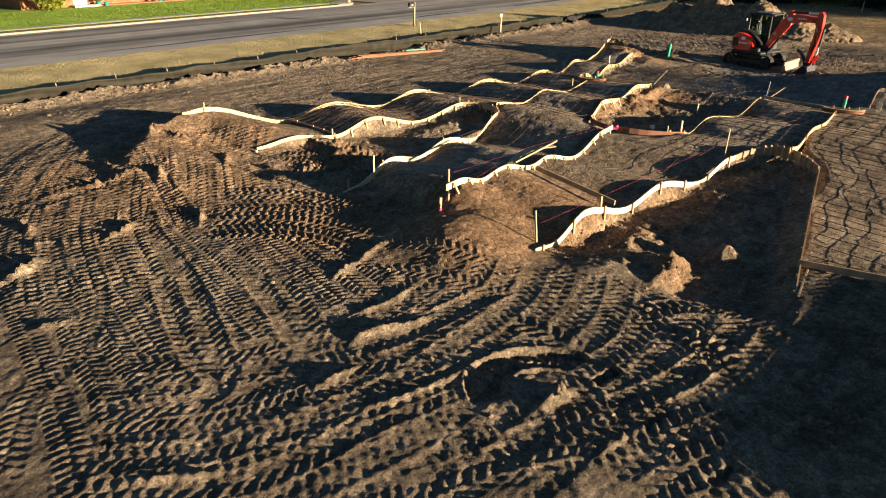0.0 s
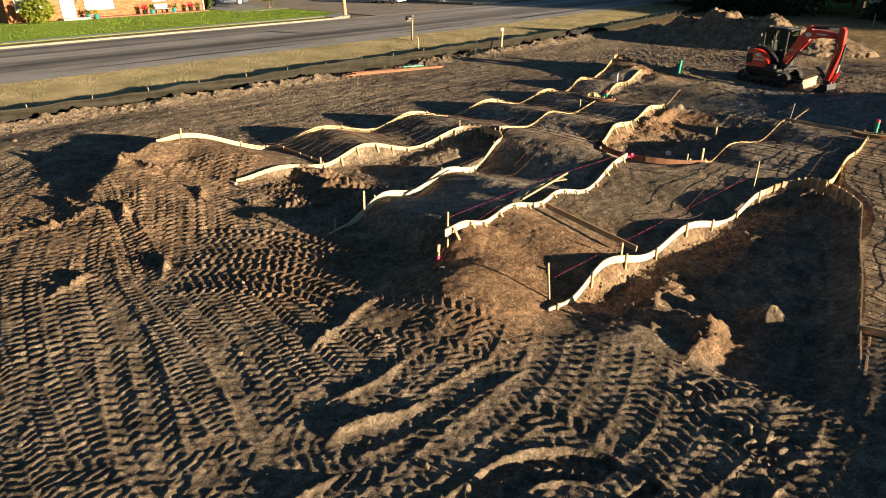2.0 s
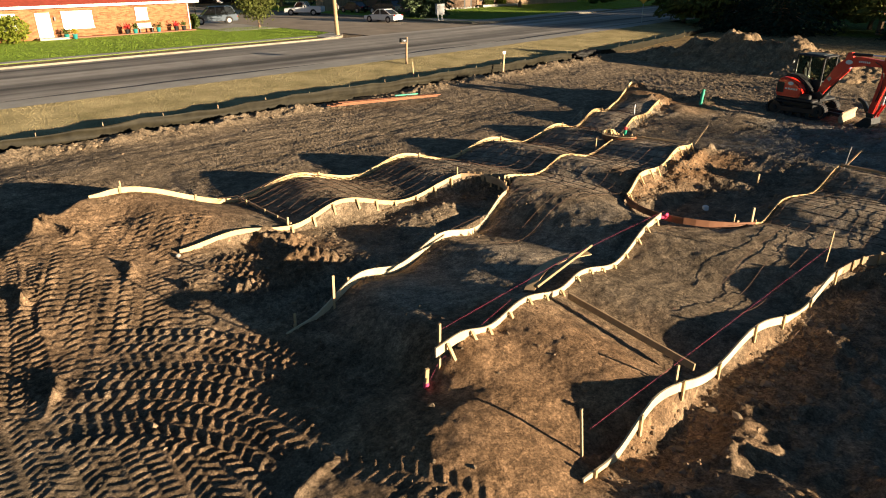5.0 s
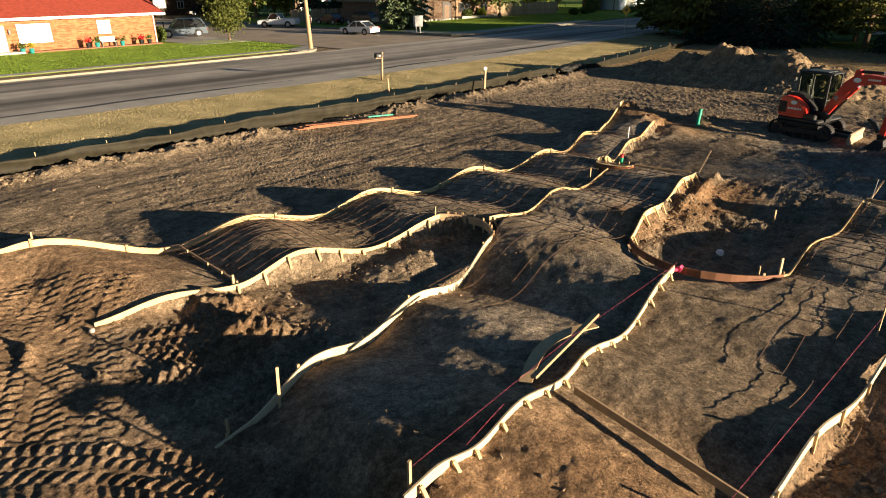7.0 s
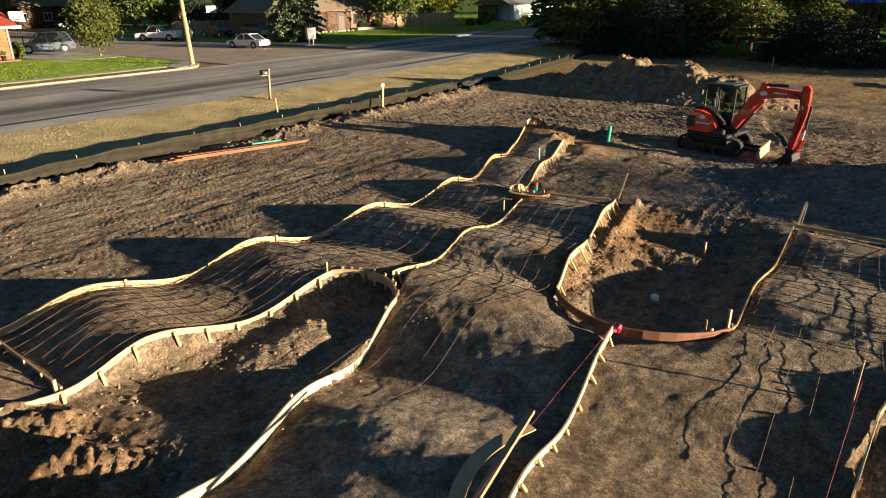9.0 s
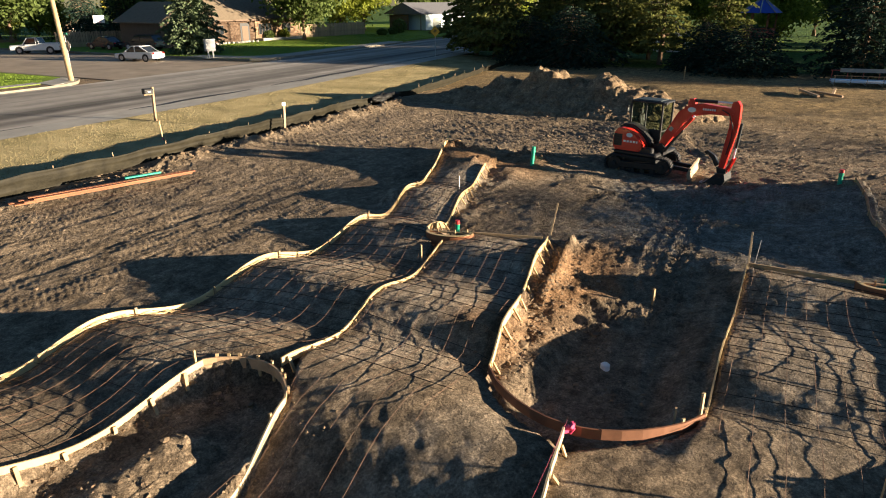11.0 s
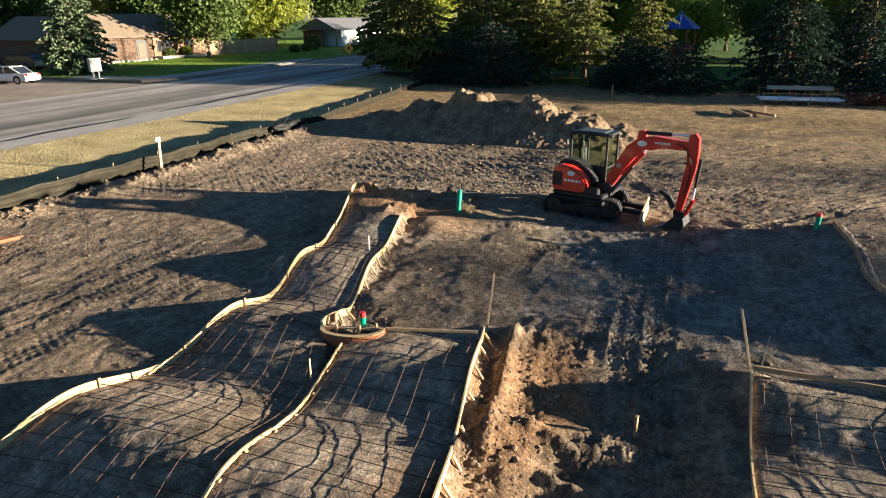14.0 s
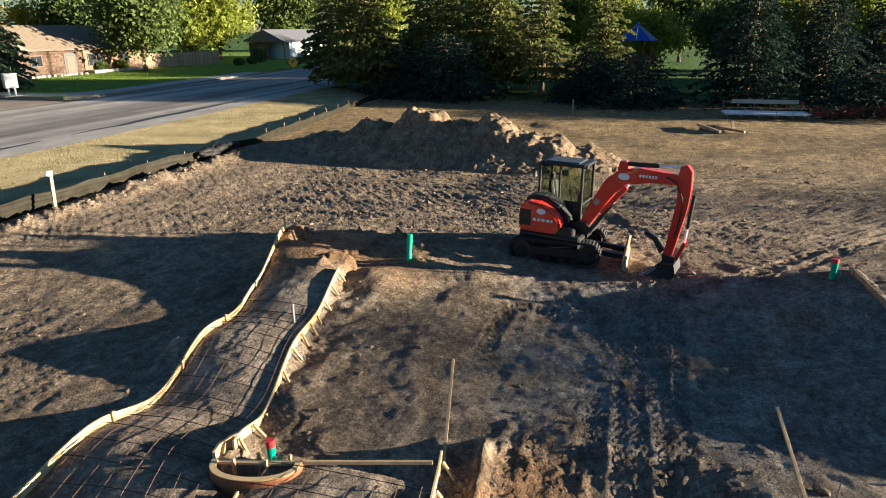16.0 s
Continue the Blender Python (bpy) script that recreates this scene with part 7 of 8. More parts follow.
stake("thin steel rod standing in the dirt", 27.0, -9.05, 0.95, 0.02, (4, 3), M_METAL)
lath = stake("wooden lath with pale flag by the silt fence", 36.25, -30.42, 1.3, 0.10, (1, 2), M_OLDWOOD)
part("flag", box(B(), (0.2, 0.02, 0.16), Matrix.Translation((-0.05, -0.05, 1.3)), 0.004), M_WHITE, lath, "white paper tag")
stake("wooden lath with pink paint on the verge", 31.8, -33.7, 1.0, 0.05, (-3, -2), band=0.2)
stake("grey stake in the dry field", 68.0, -16.3, 1.0, 0.09)
stake("pale stake stub in the dug island", 25.2, -10.9, 0.1, 0.07)


# ---- string lines ----
def string_line(label, pts):
    s = holder("string_line", Matrix.Identity(4), label, "string", "string lines")
    part("cord", tube(pts, 0.0016, 4), M_STRING, s)


string_line("taut pink mason's line over the lane", [plan(10.5, -10.3, 0.95), plan(14.5, -10.75, 0.72), plan(19.4, -11.1, 0.36)])
string_line("taut pink line above the wavy edging", [plan(10.8, -7.75, 0.35), plan(19.3, -7.25, 0.55)])
string_line("pink line slanting to the ground stake", [plan(10.15, -10.25, 0.1), plan(10.5, -10.3, 0.4), plan(12.5, -10.5, 0.66)])

# ---- round cap with a pipe in the middle of it ----
def round_cap(p, q, deep, label, ztop, link=None):
    """A bowed board before a straight plank, closed like a D, with a pale rim and short stubs."""
    p, q = np.array(p, float), np.array(q, float)
    mid, half = (p + q) / 2, (q - p) / 2
    out = np.array([-half[1], half[0]]) / np.linalg.norm(half)
    if out[0] > 0:
        out = -out
    base = plan(mid[0], mid[1], ztop)
    at_plan = lambda a, z=ztop: plan(a[0], a[1], z) - base
    arc = [mid - half * math.cos(math.pi * k / 20) + out * deep * math.sin(math.pi * k / 20) ** 0.75 for k in range(21)]
    cap = holder("round_form", Matrix.Translation(base), label, "form board")
    part("curved_board", sweep([at_plan(a) for a in arc], 0.05, 0.24), M_ORANGEWOOD, cap, "curved orange-brown board")
    part("rim", sweep([at_plan(a * 0.95 + mid * 0.05, ztop + 0.012) for a in arc], 0.085, 0.024), M_BOARD, cap)
    part("plank", sweep([at_plan(p + (q - p) * f, ztop - 0.01) for f in (0.03, 0.5, 0.97)], 0.085, 0.035), M_STAKE, cap)
    for f, side in ((0.25, 0.06), (0.5, -0.07), (0.62, 0.07), (0.86, -0.06)):
        c = p + (q - p) * f + out * side
        part("stub", box(B(), (0.045, 0.035, 0.34), Matrix.Translation(at_plan(c, ztop - 0.10)) @ pose(0, 0, 0, 0, 0, ALONG)), M_STAKE, cap)
    if link:
        pts = [Vector(at_plan(a, z)) for a, z in link]
        part("link_board", sweep(pts, 0.04, 0.2), M_BOARD, cap, "pale curved end of the edging")
        for k in (2, 3):
            c = Vector(pts[k]) + Vector((0.05, -0.03, -0.10))
            part("prop", box(B(), (0.04, 0.025, 0.2), Matrix.Translation(c) @ pose(0, 0, 0, 24, 0, ALONG + 90)), M_STAKE, cap)


round_cap((25.86, -16.90), (26.15, -15.70), 0.42, "round plywood form with a pipe inside", 0.34,
          [((25.86, -16.88), 0.35), ((25.97, -16.97), 0.37), ((26.12, -16.98), 0.40), ((26.26, -16.91), 0.42), ((26.4, -16.86), 0.41)])
round_cap((27.15, -7.0), (27.45, -5.7), 0.42, "round plywood form at the wide lane's head", 0.29)


def pipe(label, u, v, top, lean=(0, 0), cap=True, r=0.055):
    z = gz(u, v)
    p = holder("pvc_pipe", Matrix.Translation(plan(u, v, z - 0.05)) @ pose(0, 0, 0, lean[0], lean[1], 0), label, "pipe", "green pipes")
    h = top - z + 0.05
    part("tube", cyl(B(), r, r, h, None, 14), M_GREEN, p)
    part("collar", cyl(B(), r * 1.18, r * 1.18, 0.07, Matrix.Translation((0, 0, h * 0.72)), 14), M_GREEN, p)
    if cap:
        part("cap", cyl(B(), r * 1.2, r * 1.05, 0.10, Matrix.Translation((0, 0, h - 0.03)), 14), M_REDCAP, p, "red plastic cap")


pipe("green pipe with red cap in the round form", 26.12, -16.14, 0.56)
pipe("green pipe standing in loose dirt", 34.95, -17.25, 0.78, (-4, 6), cap=False, r=0.075)
pipe("green pipe with red rim by the far edging", 35.9, -6.95, 0.75, (0, 0), r=0.07)
pipe("green pipe with red cap in the second form", 27.5, -6.4, 0.62)
wc = holder("white_cap", Matrix.Translation(plan(22.2, -11.2, gz(22.2, -11.2))), "white plastic pipe cap in the dug island", "pipe cap")
part("cap", cyl(B(), 0.09, 0.085, 0.1, None, 16), M_WHITE, wc)
part("top_rim", cyl(B(), 0.075, 0.06, 0.02, Matrix.Translation((0, 0, 0.1)), 16), M_WHITE, wc)
mk = holder("survey_ribbon", Matrix.Translation(plan(19.35, -11.05, 0.22)), "bright pink ribbon tied on the bowed board", "ribbon")
for k in range(5):
    part("loop", box(B(), (0.12, 0.05, 0.08), Matrix.Translation((0.03 * k - 0.06, 0.03 * math.sin(k * 2), 0.03 * (k % 3))) @ pose(0, 0, 0, 30 * k, 20 * k, 50 * k), 0.01), M_PINK, mk)

# ---- lumber stack beside the silt fence ----
for k in range(6):
    a = plan(22.5 + 0.25 * (k % 3), -29.75 + 0.10 * k, 0.20 + 0.045 * (k % 3))
    b = plan(27.8 + 0.2 * (k % 2), -28.1 + 0.08 * k, 0.16 + 0.045 * (k % 3))
    lumber("orange-brown form lumber stacked by the silt fence", a, b, 0.14, 0.04, M_ORANGEWOOD, "stacked lumber")
lumber("green plastic length on the lumber stack", plan(25.9, -28.75, 0.34), plan(27.1, -28.4, 0.32), 0.12, 0.05, M_GREEN)
for k, (u, v, L, a) in enumerate(((62.5, -7.5, 2.6, 70), (63.6, -6.0, 3.0, 40), (62.2, -6.3, 1.8, 100))):
    d = Vector((math.cos(radians(a)), math.sin(radians(a)), 0)) * L / 2
    c = plan(u, v, gz(u, v) + 0.10)
    lumber("grey fallen timber lying in the dry field", c - d, c + d + Vector((0, 0, 0.1)), 0.16, 0.14, M_OLDWOOD, "field timber")
for u, v, r in ((9.8, -18.0, 0.06),):
    bm = bmesh.new()
    bmesh.ops.create_icosphere(bm, subdivisions=2, radius=r)
    for q in bm.verts:
        q.co *= 1 + 0.25 * noise.noise(q.co * 6 + Vector((u, v, 0)))
        q.co.z *= 0.8
    ob = part("stone", bm, M_CONC, None, smooth=True)
    ob.matrix_world = Matrix.Translation(plan(u, v, gz(u, v) + r * 0.45))
    tagged(ob, "pale rounded stone lying on the dirt", "stone", "stones")

# ---- mailbox ----
mb = holder("mailbox", Matrix.Translation(plan(34.4, -37.2, 0.3)) @ pose(0, 0, 0, 0, 3, ALONG), "black mailbox on a wooden post", "mailbox")
part("post", box(B(), (0.11, 0.11, 1.75), Matrix.Translation((0, 0, 0.84)), 0.006), M_OLDWOOD, mb)
bm = box(B(), (0.50, 0.24, 0.17), Matrix.Translation((-0.28, 0, 1.47)), 0.02)
cyl(bm, 0.12, 0.12, 0.50, Matrix.Translation((-0.53, 0, 1.55)) @ pose(0, 0, 0, 0, 90), 14)
part("box", bm, M_BLACK, mb)
part("flap", box(B(), (0.015, 0.2, 0.24), Matrix.Translation((-0.545, 0, 1.52)), 0.004), M_BLACK, mb)
part("plate", box(B(), (0.16, 0.012, 0.05), Matrix.Translation((-0.3, -0.126, 1.5))), M_GREYMETAL, mb, "small plain plate")
part("arm", box(B(), (0.5, 0.05, 0.05), Matrix.Translation((-0.28, 0, 1.36))), M_OLDWOOD, mb)

# ---- street furniture ----
pole = holder("utility_pole", Matrix.Translation(plan(43.1, -56.3, 0.5)) @ pose(0, 0, 0, 0, -2.5, ALONG), "tall leaning wooden utility pole", "utility pole")
part("shaft", cyl(B(), 0.19, 0.12, 10.5, None, 14), M_POLE, pole)
part("crossarm", box(B(), (2.4, 0.1, 0.12), Matrix.Translation((0, 0, 9.8))), M_POLE, pole)
for k in (-1.0, -0.4, 0.4, 1.0):
    part("insulator", cyl(B(), 0.05, 0.03, 0.16, Matrix.Translation((k, 0, 9.86)), 8), M_CURTAIN, pole)
pole2 = holder("utility_pole", Matrix.Translation(plan(96, -34, 0.1)), "distant wooden utility pole among trees", "utility pole")
part("shaft", cyl(B(), 0.16, 0.1, 9.0, None, 10), M_POLE, pole2)
part("crossarm", box(B(), (2.0, 0.1, 0.1), Matrix.Translation((0, 0, 8.4))), M_POLE, pole2)
ss = holder("stop_sign", Matrix.Translation(plan(44.8, -58.6, 0.5)) @ pose(0, 0, 0, 0, 0, ALONG), "stop sign seen from behind under a street sign", "sign")
part("post", cyl(B(), 0.035, 0.035, 3.3, None, 8), M_METAL, ss)
part("plate", cyl(B(), 0.40, 0.40, 0.015, Matrix.Translation((0.05, 0, 2.35)) @ pose(0, 0, 0, 0, 90, 0) @ pose(0, 0, 0, 0, 0, 22.5), 8), M_METAL, ss, "grey octagonal back of the plate")
part("street_sign", box(B(), (0.03, 0.65, 0.2), Matrix.Translation((0, 0, 3.2))), M_GREEN, ss, "green blank street sign")
ys = holder("warning_sign", Matrix.Translation(plan(75.2, -42.6, 0.4)) @ pose(0, 0, 0, 0, 0, ALONG), "yellow diamond warning sign on a steel post", "sign")
part("post", cyl(B(), 0.035, 0.035, 2.6, None, 8), M_METAL, ys)
part("plate", box(B(), (0.02, 0.78, 0.78), Matrix.Translation((-0.04, 0, 2.55)) @ pose(0, 0, 0, 45)), M_YSIGN, ys)
for dy, dz, sy, sz in ((0, 0.05, 0.1, 0.34), (-0.12, 0.08, 0.08, 0.16), (0.12, 0.0, 0.08, 0.16)):
    part("symbol", box(B(), (0.012, sy, sz), Matrix.Translation((-0.058, dy, 2.55 + dz))), M_BLACK, ys)
mc = holder("mail_cabinet", Matrix.Translation(plan(62.9, -62.4, 0.5)) @ pose(0, 0, 0, 0, 0, ALONG - 20), "grey cluster mail cabinet on two legs", "mail cabinet")
part("cabinet", box(B(), (1.0, 0.5, 1.15), Matrix.Translation((0, 0, 1.25)), 0.03), M_GREYMETAL, mc)
part("roof", box(B(), (1.08, 0.58, 0.05), Matrix.Translation((0, 0, 1.85))), M_GREYMETAL, mc)
for k in (-0.25, 0.25):
    part("leg", box(B(), (0.12, 0.12, 0.7), Matrix.Translation((k, 0, 0.34))), M_GREYMETAL, mc)
part("footing", box(B(), (1.5, 0.9, 0.1), Matrix.Translation((0, 0, 0.03))), M_CONC, mc)


def hoop(u, v, z, turn, h=3.0):
    b = holder("basketball_hoop", Matrix.Translation(plan(u, v, z)) @ pose(0, 0, 0, 0, 0, turn), "basketball hoop with a white backboard", "basketball hoop", "basketball hoops")
    part("pole", cyl(B(), 0.06, 0.05, h + 0.3, None, 10), M_BLACK, b)
    bd = part("backboard", box(B(), (1.3, 0.04, 0.9), Matrix.Translation((0, -0.3, h + 0.4))), M_WHITE, b)
    for dx, dz, sx, sz in ((0, 0.2, 0.6, 0.05), (0, -0.2, 0.6, 0.05), (-0.28, 0, 0.05, 0.45), (0.28, 0, 0.05, 0.45)):
        part("marking", box(B(), (sx, 0.02, sz), Matrix.Translation((dx, -0.33, h + 0.3 + dz))), M_BLACK, bd)
    part("rim", tube([(0.23 * math.cos(a), -0.55 + 0.23 * math.sin(a), h + 0.05) for a in np.linspace(0, 2 * math.pi, 17)], 0.012, 5), M_REDCAP, b)
    part("arm", box(B(), (0.08, 0.35, 0.08), Matrix.Translation((0, -0.15, h + 0.3))), M_BLACK, b)


hoop(42.5, -83.5, 0.52, ALONG - 35)
hoop(69.5, -88.0, 0.5, ALONG - 25)

# ---- dirt heap behind the site ----
hx, hy = np.meshgrid(np.linspace(-12, 10, 300), np.linspace(-6, 6.5, 170), indexing="ij")


def heap_height(a, b):
    z = np.zeros_like(a)
    for c, d, h, ra, rb in ((-1.8, 0.0, 1.9, 2.3, 2.3), (2.0, -0.2, 1.9, 2.0, 2.1), (0.2, 0.0, 1.5, 2.4, 2.1), (4.0, -0.6, 1.25, 2.0, 1.9), (-4.4, 0.2, 1.3, 2.4, 2.2), (-7.2, 0.3, 0.7, 2.4, 2.0), (6.0, -0.3, 0.65, 1.7, 1.7)):
        z = np.maximum(z, h * np.exp(-(np.abs((a - c) / ra) ** 1.9 + np.abs((b - d) / rb) ** 1.9)) * 1.08)
    z = z + 0.16 * z * fbm(a * 0.8 + 3, b * 0.8, 4, 0.6) + np.clip(z * 2, 0, 1) * (0.05 * fbm(a * 2.6, b * 2.6, 3, 0.6) + 0.08 * vnoise(a * 1.9 + 4, b * 1.9) + 0.09 * np.maximum(0, vnoise(a * 5, b * 5)) + 0.05 * vnoise(a * 9, b * 9) + 0.10 * vnoise(a * 1.2 + 7, b * 0.5))
    return z - 0.10 - 0.5 * (1 - sstep(0.0, 0.2, z))


hz = heap_height(hx, hy)
# axes: a along v, b along u
hv = np.stack([(50.5 + hy + (-20.0 + hx)) / R2, (50.5 + hy - (-20.0 + hx)) / R2, hz], -1).reshape(-1, 3)
n0, n1 = hx.shape
hi = np.arange(n0 * n1).reshape(n0, n1)
hq = np.stack([hi[:-1, :-1], hi[:-1, 1:], hi[1:, 1:], hi[1:, :-1]], -1).reshape(-1, 4)
heap = part("dirt_mound", (hv.tolist(), hq.tolist()), M_CLAY, None, smooth=True)
tagged(heap, "long lumpy heap of excavated brown dirt", "dirt heap")

# ---- excavator ----
def profile(bm, pts, y0, y1, m=None):
    """A plate cut to the outline pts (x, z), from y0 to y1."""
    a = [bm.verts.new((x, y0, z)) for x, z in pts]
    b = [bm.verts.new((x, y1, z)) for x, z in pts]
    n = len(pts)
    fs = [bm.faces.new(a), bm.faces.new(b[::-1])]
    for i in range(n):
        fs.append(bm.faces.new((a[i], b[i], b[(i + 1) % n], a[(i + 1) % n])))
    bmesh.ops.recalc_face_normals(bm, faces=fs)
    if m is not None:
        bmesh.ops.transform(bm, matrix=m, verts=a + b)
    return bm


def profpart(name, pts, y0, y1, material, parent, label="", bevel=0.0, smooth=False):
    bm = profile(B(), pts, y0, y1)
    if bevel:
        bmesh.ops.bevel(bm, geom=bm.edges[:], offset=bevel, segments=2, affect="EDGES")
    return part(name, bm, material, parent, label)


EX_Z = gz(37.6, -13.58)
EX = Matrix.Translation(plan(37.6, -13.58, EX_Z)) @ pose(0, 0, 0, 0, 0, -47.0)
exc = holder("excavator", EX, "red compact excavator parked on the dirt", "excavator")


def crawler(y):
    tr = holder("crawler_track", Matrix.Identity(4), "dusty black rubber track", "")
    tr.parent = exc
    L, r = 2.5, 0.33
    n = 64
    per = 2 * (L - 2 * r) + 2 * math.pi * r
    loop = []
    for k in range(n):
        s = per * k / n
        a = L - 2 * r
        if s < a:
            loop.append((-a / 2 + s, 2 * r, 0.0))
        elif s < a + math.pi * r:
            q = (s - a) / r
            loop.append((a / 2 + r * math.sin(q), r + r * math.cos(q), -q))
        elif s < 2 * a + math.pi * r:
            loop.append((a / 2 - (s - a - math.pi * r), 0.0, -math.pi))
        else:
            q = (s - 2 * a - math.pi * r) / r
            loop.append((-a / 2 - r * math.sin(q), r - r * math.cos(q), -math.pi - q))
    bm = B()
    ins = []
    for x, z, a in loop:
        dx, dz = math.sin(-a) * 0.035, math.cos(a) * 0.035
        ins.append((x, z))
    # belt
    o = [[bm.verts.new((x, yy, z + 0.02)) for x, z in ins] for yy in (y - 0.2, y + 0.2)]
    cx, cz = 0.0, r
    inn = [[bm.verts.new((x * 0.965, yy, (z - cz) * 0.88 + cz + 0.02)) for x, z in ins] for yy in (y - 0.2, y + 0.2)]
    for i in range(n):
        j = (i + 1) % n
        bm.faces.new((o[0][i], o[0][j], o[1][j], o[1][i]))
        bm.faces.new((inn[0][i], inn[1][i], inn[1][j], inn[0][j]))
        bm.faces.new((o[0][i], inn[0][i], inn[0][j], o[0][j]))
        bm.faces.new((o[1][i], o[1][j], inn[1][j], inn[1][i]))
    part("belt", bm, M_RUBBER, tr)
    lug = None
    for k, (x, z, a) in enumerate(loop):
        m = Matrix.Translation((x, y, z + 0.02)) @ Matrix.Rotation(-a, 4, "Y") @ Matrix.Translation((0, 0, 0.012))
        if lug is None:
            lug = part("lug", box(B(), (0.05, 0.4, 0.035)), M_RUBBER, tr)
            lug.matrix_basis = m
        else:
            q = new("lug", lug.data)
            q.parent = tr
            q.matrix_basis = m
    out = -1 if y < 0 else 1
    part("frame", box(B(), (1.75, 0.2, 0.26), Matrix.Translation((0, y + out * 0.02, 0.33)), 0.03), M_BLACK, tr)
    for x, rr in ((-0.9, 0.26), (0.9, 0.24)):
        part("sprocket", cyl(B(), rr, rr, 0.26, Matrix.Translation((x, y - 0.13, 0.35)) @ pose(0, 0, 0, -90, 0, 0), 18), M_BLACK, tr)
        part("hub", cyl(B(), 0.1, 0.08, 0.1, Matrix.Translation((x, y + out * 0.12, 0.35)) @ pose(0, 0, 0, -90 * out, 0, 0), 12), M_RUBBER, tr)
    for k in range(4):
        part("roller", cyl(B(), 0.09, 0.09, 0.24, Matrix.Translation((-0.55 + 0.37 * k, y - 0.12, 0.13)) @ pose(0, 0, 0, -90, 0, 0), 12), M_BLACK, tr)


crawler(-0.78)
crawler(0.78)
part("undercarriage", box(B(), (1.3, 1.2, 0.28), Matrix.Translation((0, 0, 0.5)), 0.04), M_BLACK, exc)
part("slew_ring", cyl(B(), 0.48, 0.48, 0.14, Matrix.Translation((0, 0, 0.62)), 24), M_BLACK, exc)
blade = profpart("blade", [(1.86, 0.05), (1.98, 0.02), (1.94, 0.22), (1.98, 0.45), (1.92, 0.47), (1.84, 0.25)], -0.98, 0.98, M_BEDGE, exc, "dirt-caked dozer blade")
for y in (-0.35, 0.35):
    profpart("blade_arm", [(0.6, 0.42), (0.6, 0.3), (1.86, 0.16), (1.86, 0.3)], y - 0.06, y + 0.06, M_BLACK, blade)
# upper works, swung a little
SL = pose(0, 0, 0, 0, 0, -12)
up = holder("upper_body", SL, "red and black rotating upper works", "")
up.parent = exc
up.matrix_basis = SL
part("deck", box(B(), (1.75, 1.85, 0.16), Matrix.Translation((0.03, 0, 0.78)), 0.05), M_BLACK, up)
tail = [(-0.86, 0.88), (-0.74, 0.82), (0.14, 0.82), (0.31, 1.0), (0.34, 1.2), (0.12, 1.46), (-0.28, 1.68), (-0.64, 1.72), (-0.84, 1.58), (-0.91, 1.18)]
profpart("side_cover", tail, -0.93, -0.52, M_RED, up, "glossy red engine cover", 0.05)
hood = [(-0.90, 0.95), (0.40, 0.95), (0.44, 1.2), (0.18, 1.56), (-0.26, 1.80), (-0.68, 1.82), (-0.88, 1.66)]
profpart("hood", hood, -0.54, 0.0, M_BLACK, up, "matt black engine hood", 0.05)
profpart("counterweight", [(-0.90, 0.85), (-0.5, 0.82), (-0.5, 1.5), (-0.88, 1.5), (-0.98, 1.2)], -0.50, 0.92, M_RED, up, "", 0.05)
part("grille", box(B(), (0.34, 0.03, 0.46), Matrix.Translation((-0.68, -0.925, 1.25)), 0.01), M_BLACK, up)
for k in range(4):
    part("louvre", box(B(), (0.30, 0.02, 0.025), Matrix.Translation((-0.68, -0.945, 1.08 + 0.1 * k))), M_RUBBER, up)
part("badge", cyl(B(), 0.13, 0.13, 0.012, Matrix.Translation((-0.22, -0.93, 1.46)) @ pose(0, 0, 0, 90, 0, 0) @ Matrix.Diagonal((1, 0.62, 1, 1)), 20), M_WHITE, up, "plain pale oval badge")
for k, (w, x) in enumerate(((0.11, -0.40), (0.11, -0.27), (0.11, -0.14), (0.11, -0.01), (0.06, 0.10))):
    part("marking", box(B(), (w * 0.85, 0.008, 0.075), Matrix.Translation((x, -0.934, 1.22))), M_WHITE, up)
part("step_box", box(B(), (0.5, 0.24, 0.24), Matrix.Translation((0.45, -0.75, 0.93)), 0.04), M_BLACK, up)
# cab
cab = holder("cab", Matrix.Identity(4), "black-framed operator cab with tinted glass", "")
cab.parent = up
x0, x1, y0, y1, z0, z1 = -0.66, 0.58, -0.02, 0.93, 0.9, 2.62
part("floor", box(B(), (x1 - x0, y1 - y0, 0.1), Matrix.Translation(((x0 + x1) / 2, (y0 + y1) / 2, z0))), M_BLACK, cab)
bm = box(B(), (x1 - x0 + 0.12, y1 - y0 + 0.06, 0.09), Matrix.Translation(((x0 + x1) / 2 + 0.02, (y0 + y1) / 2, z1)), 0.03)
part("roof", bm, M_BLACK, cab)
part("roof_panel", box(B(), (0.95, 0.75, 0.03), Matrix.Translation(((x0 + x1) / 2, (y0 + y1) / 2, z1 + 0.055)), 0.01), M_CABROOF, cab, "dark grey-green roof panel")
for x, y in ((x0, y0), (x0, y1), (x1, y0), (x1, y1)):
    lean = 4 if x > 0 else -3
    part("pillar", box(B(), (0.075, 0.065, z1 - z0), Matrix.Translation((x, y, (z0 + z1) / 2)), 0.012), M_BLACK, cab)
part("mid_pillar", box(B(), (0.05, 0.04, 0.9), Matrix.Translation((-0.06, y0, 2.12))), M_BLACK, cab)
part("side_panel", box(B(), (1.2, 0.04, 0.70), Matrix.Translation((-0.04, y0, 1.27))), M_BLACK, cab)
part("front_panel", box(B(), (0.04, 0.85, 0.30), Matrix.Translation((x1, (y0 + y1) / 2, 1.06))), M_BLACK, cab)
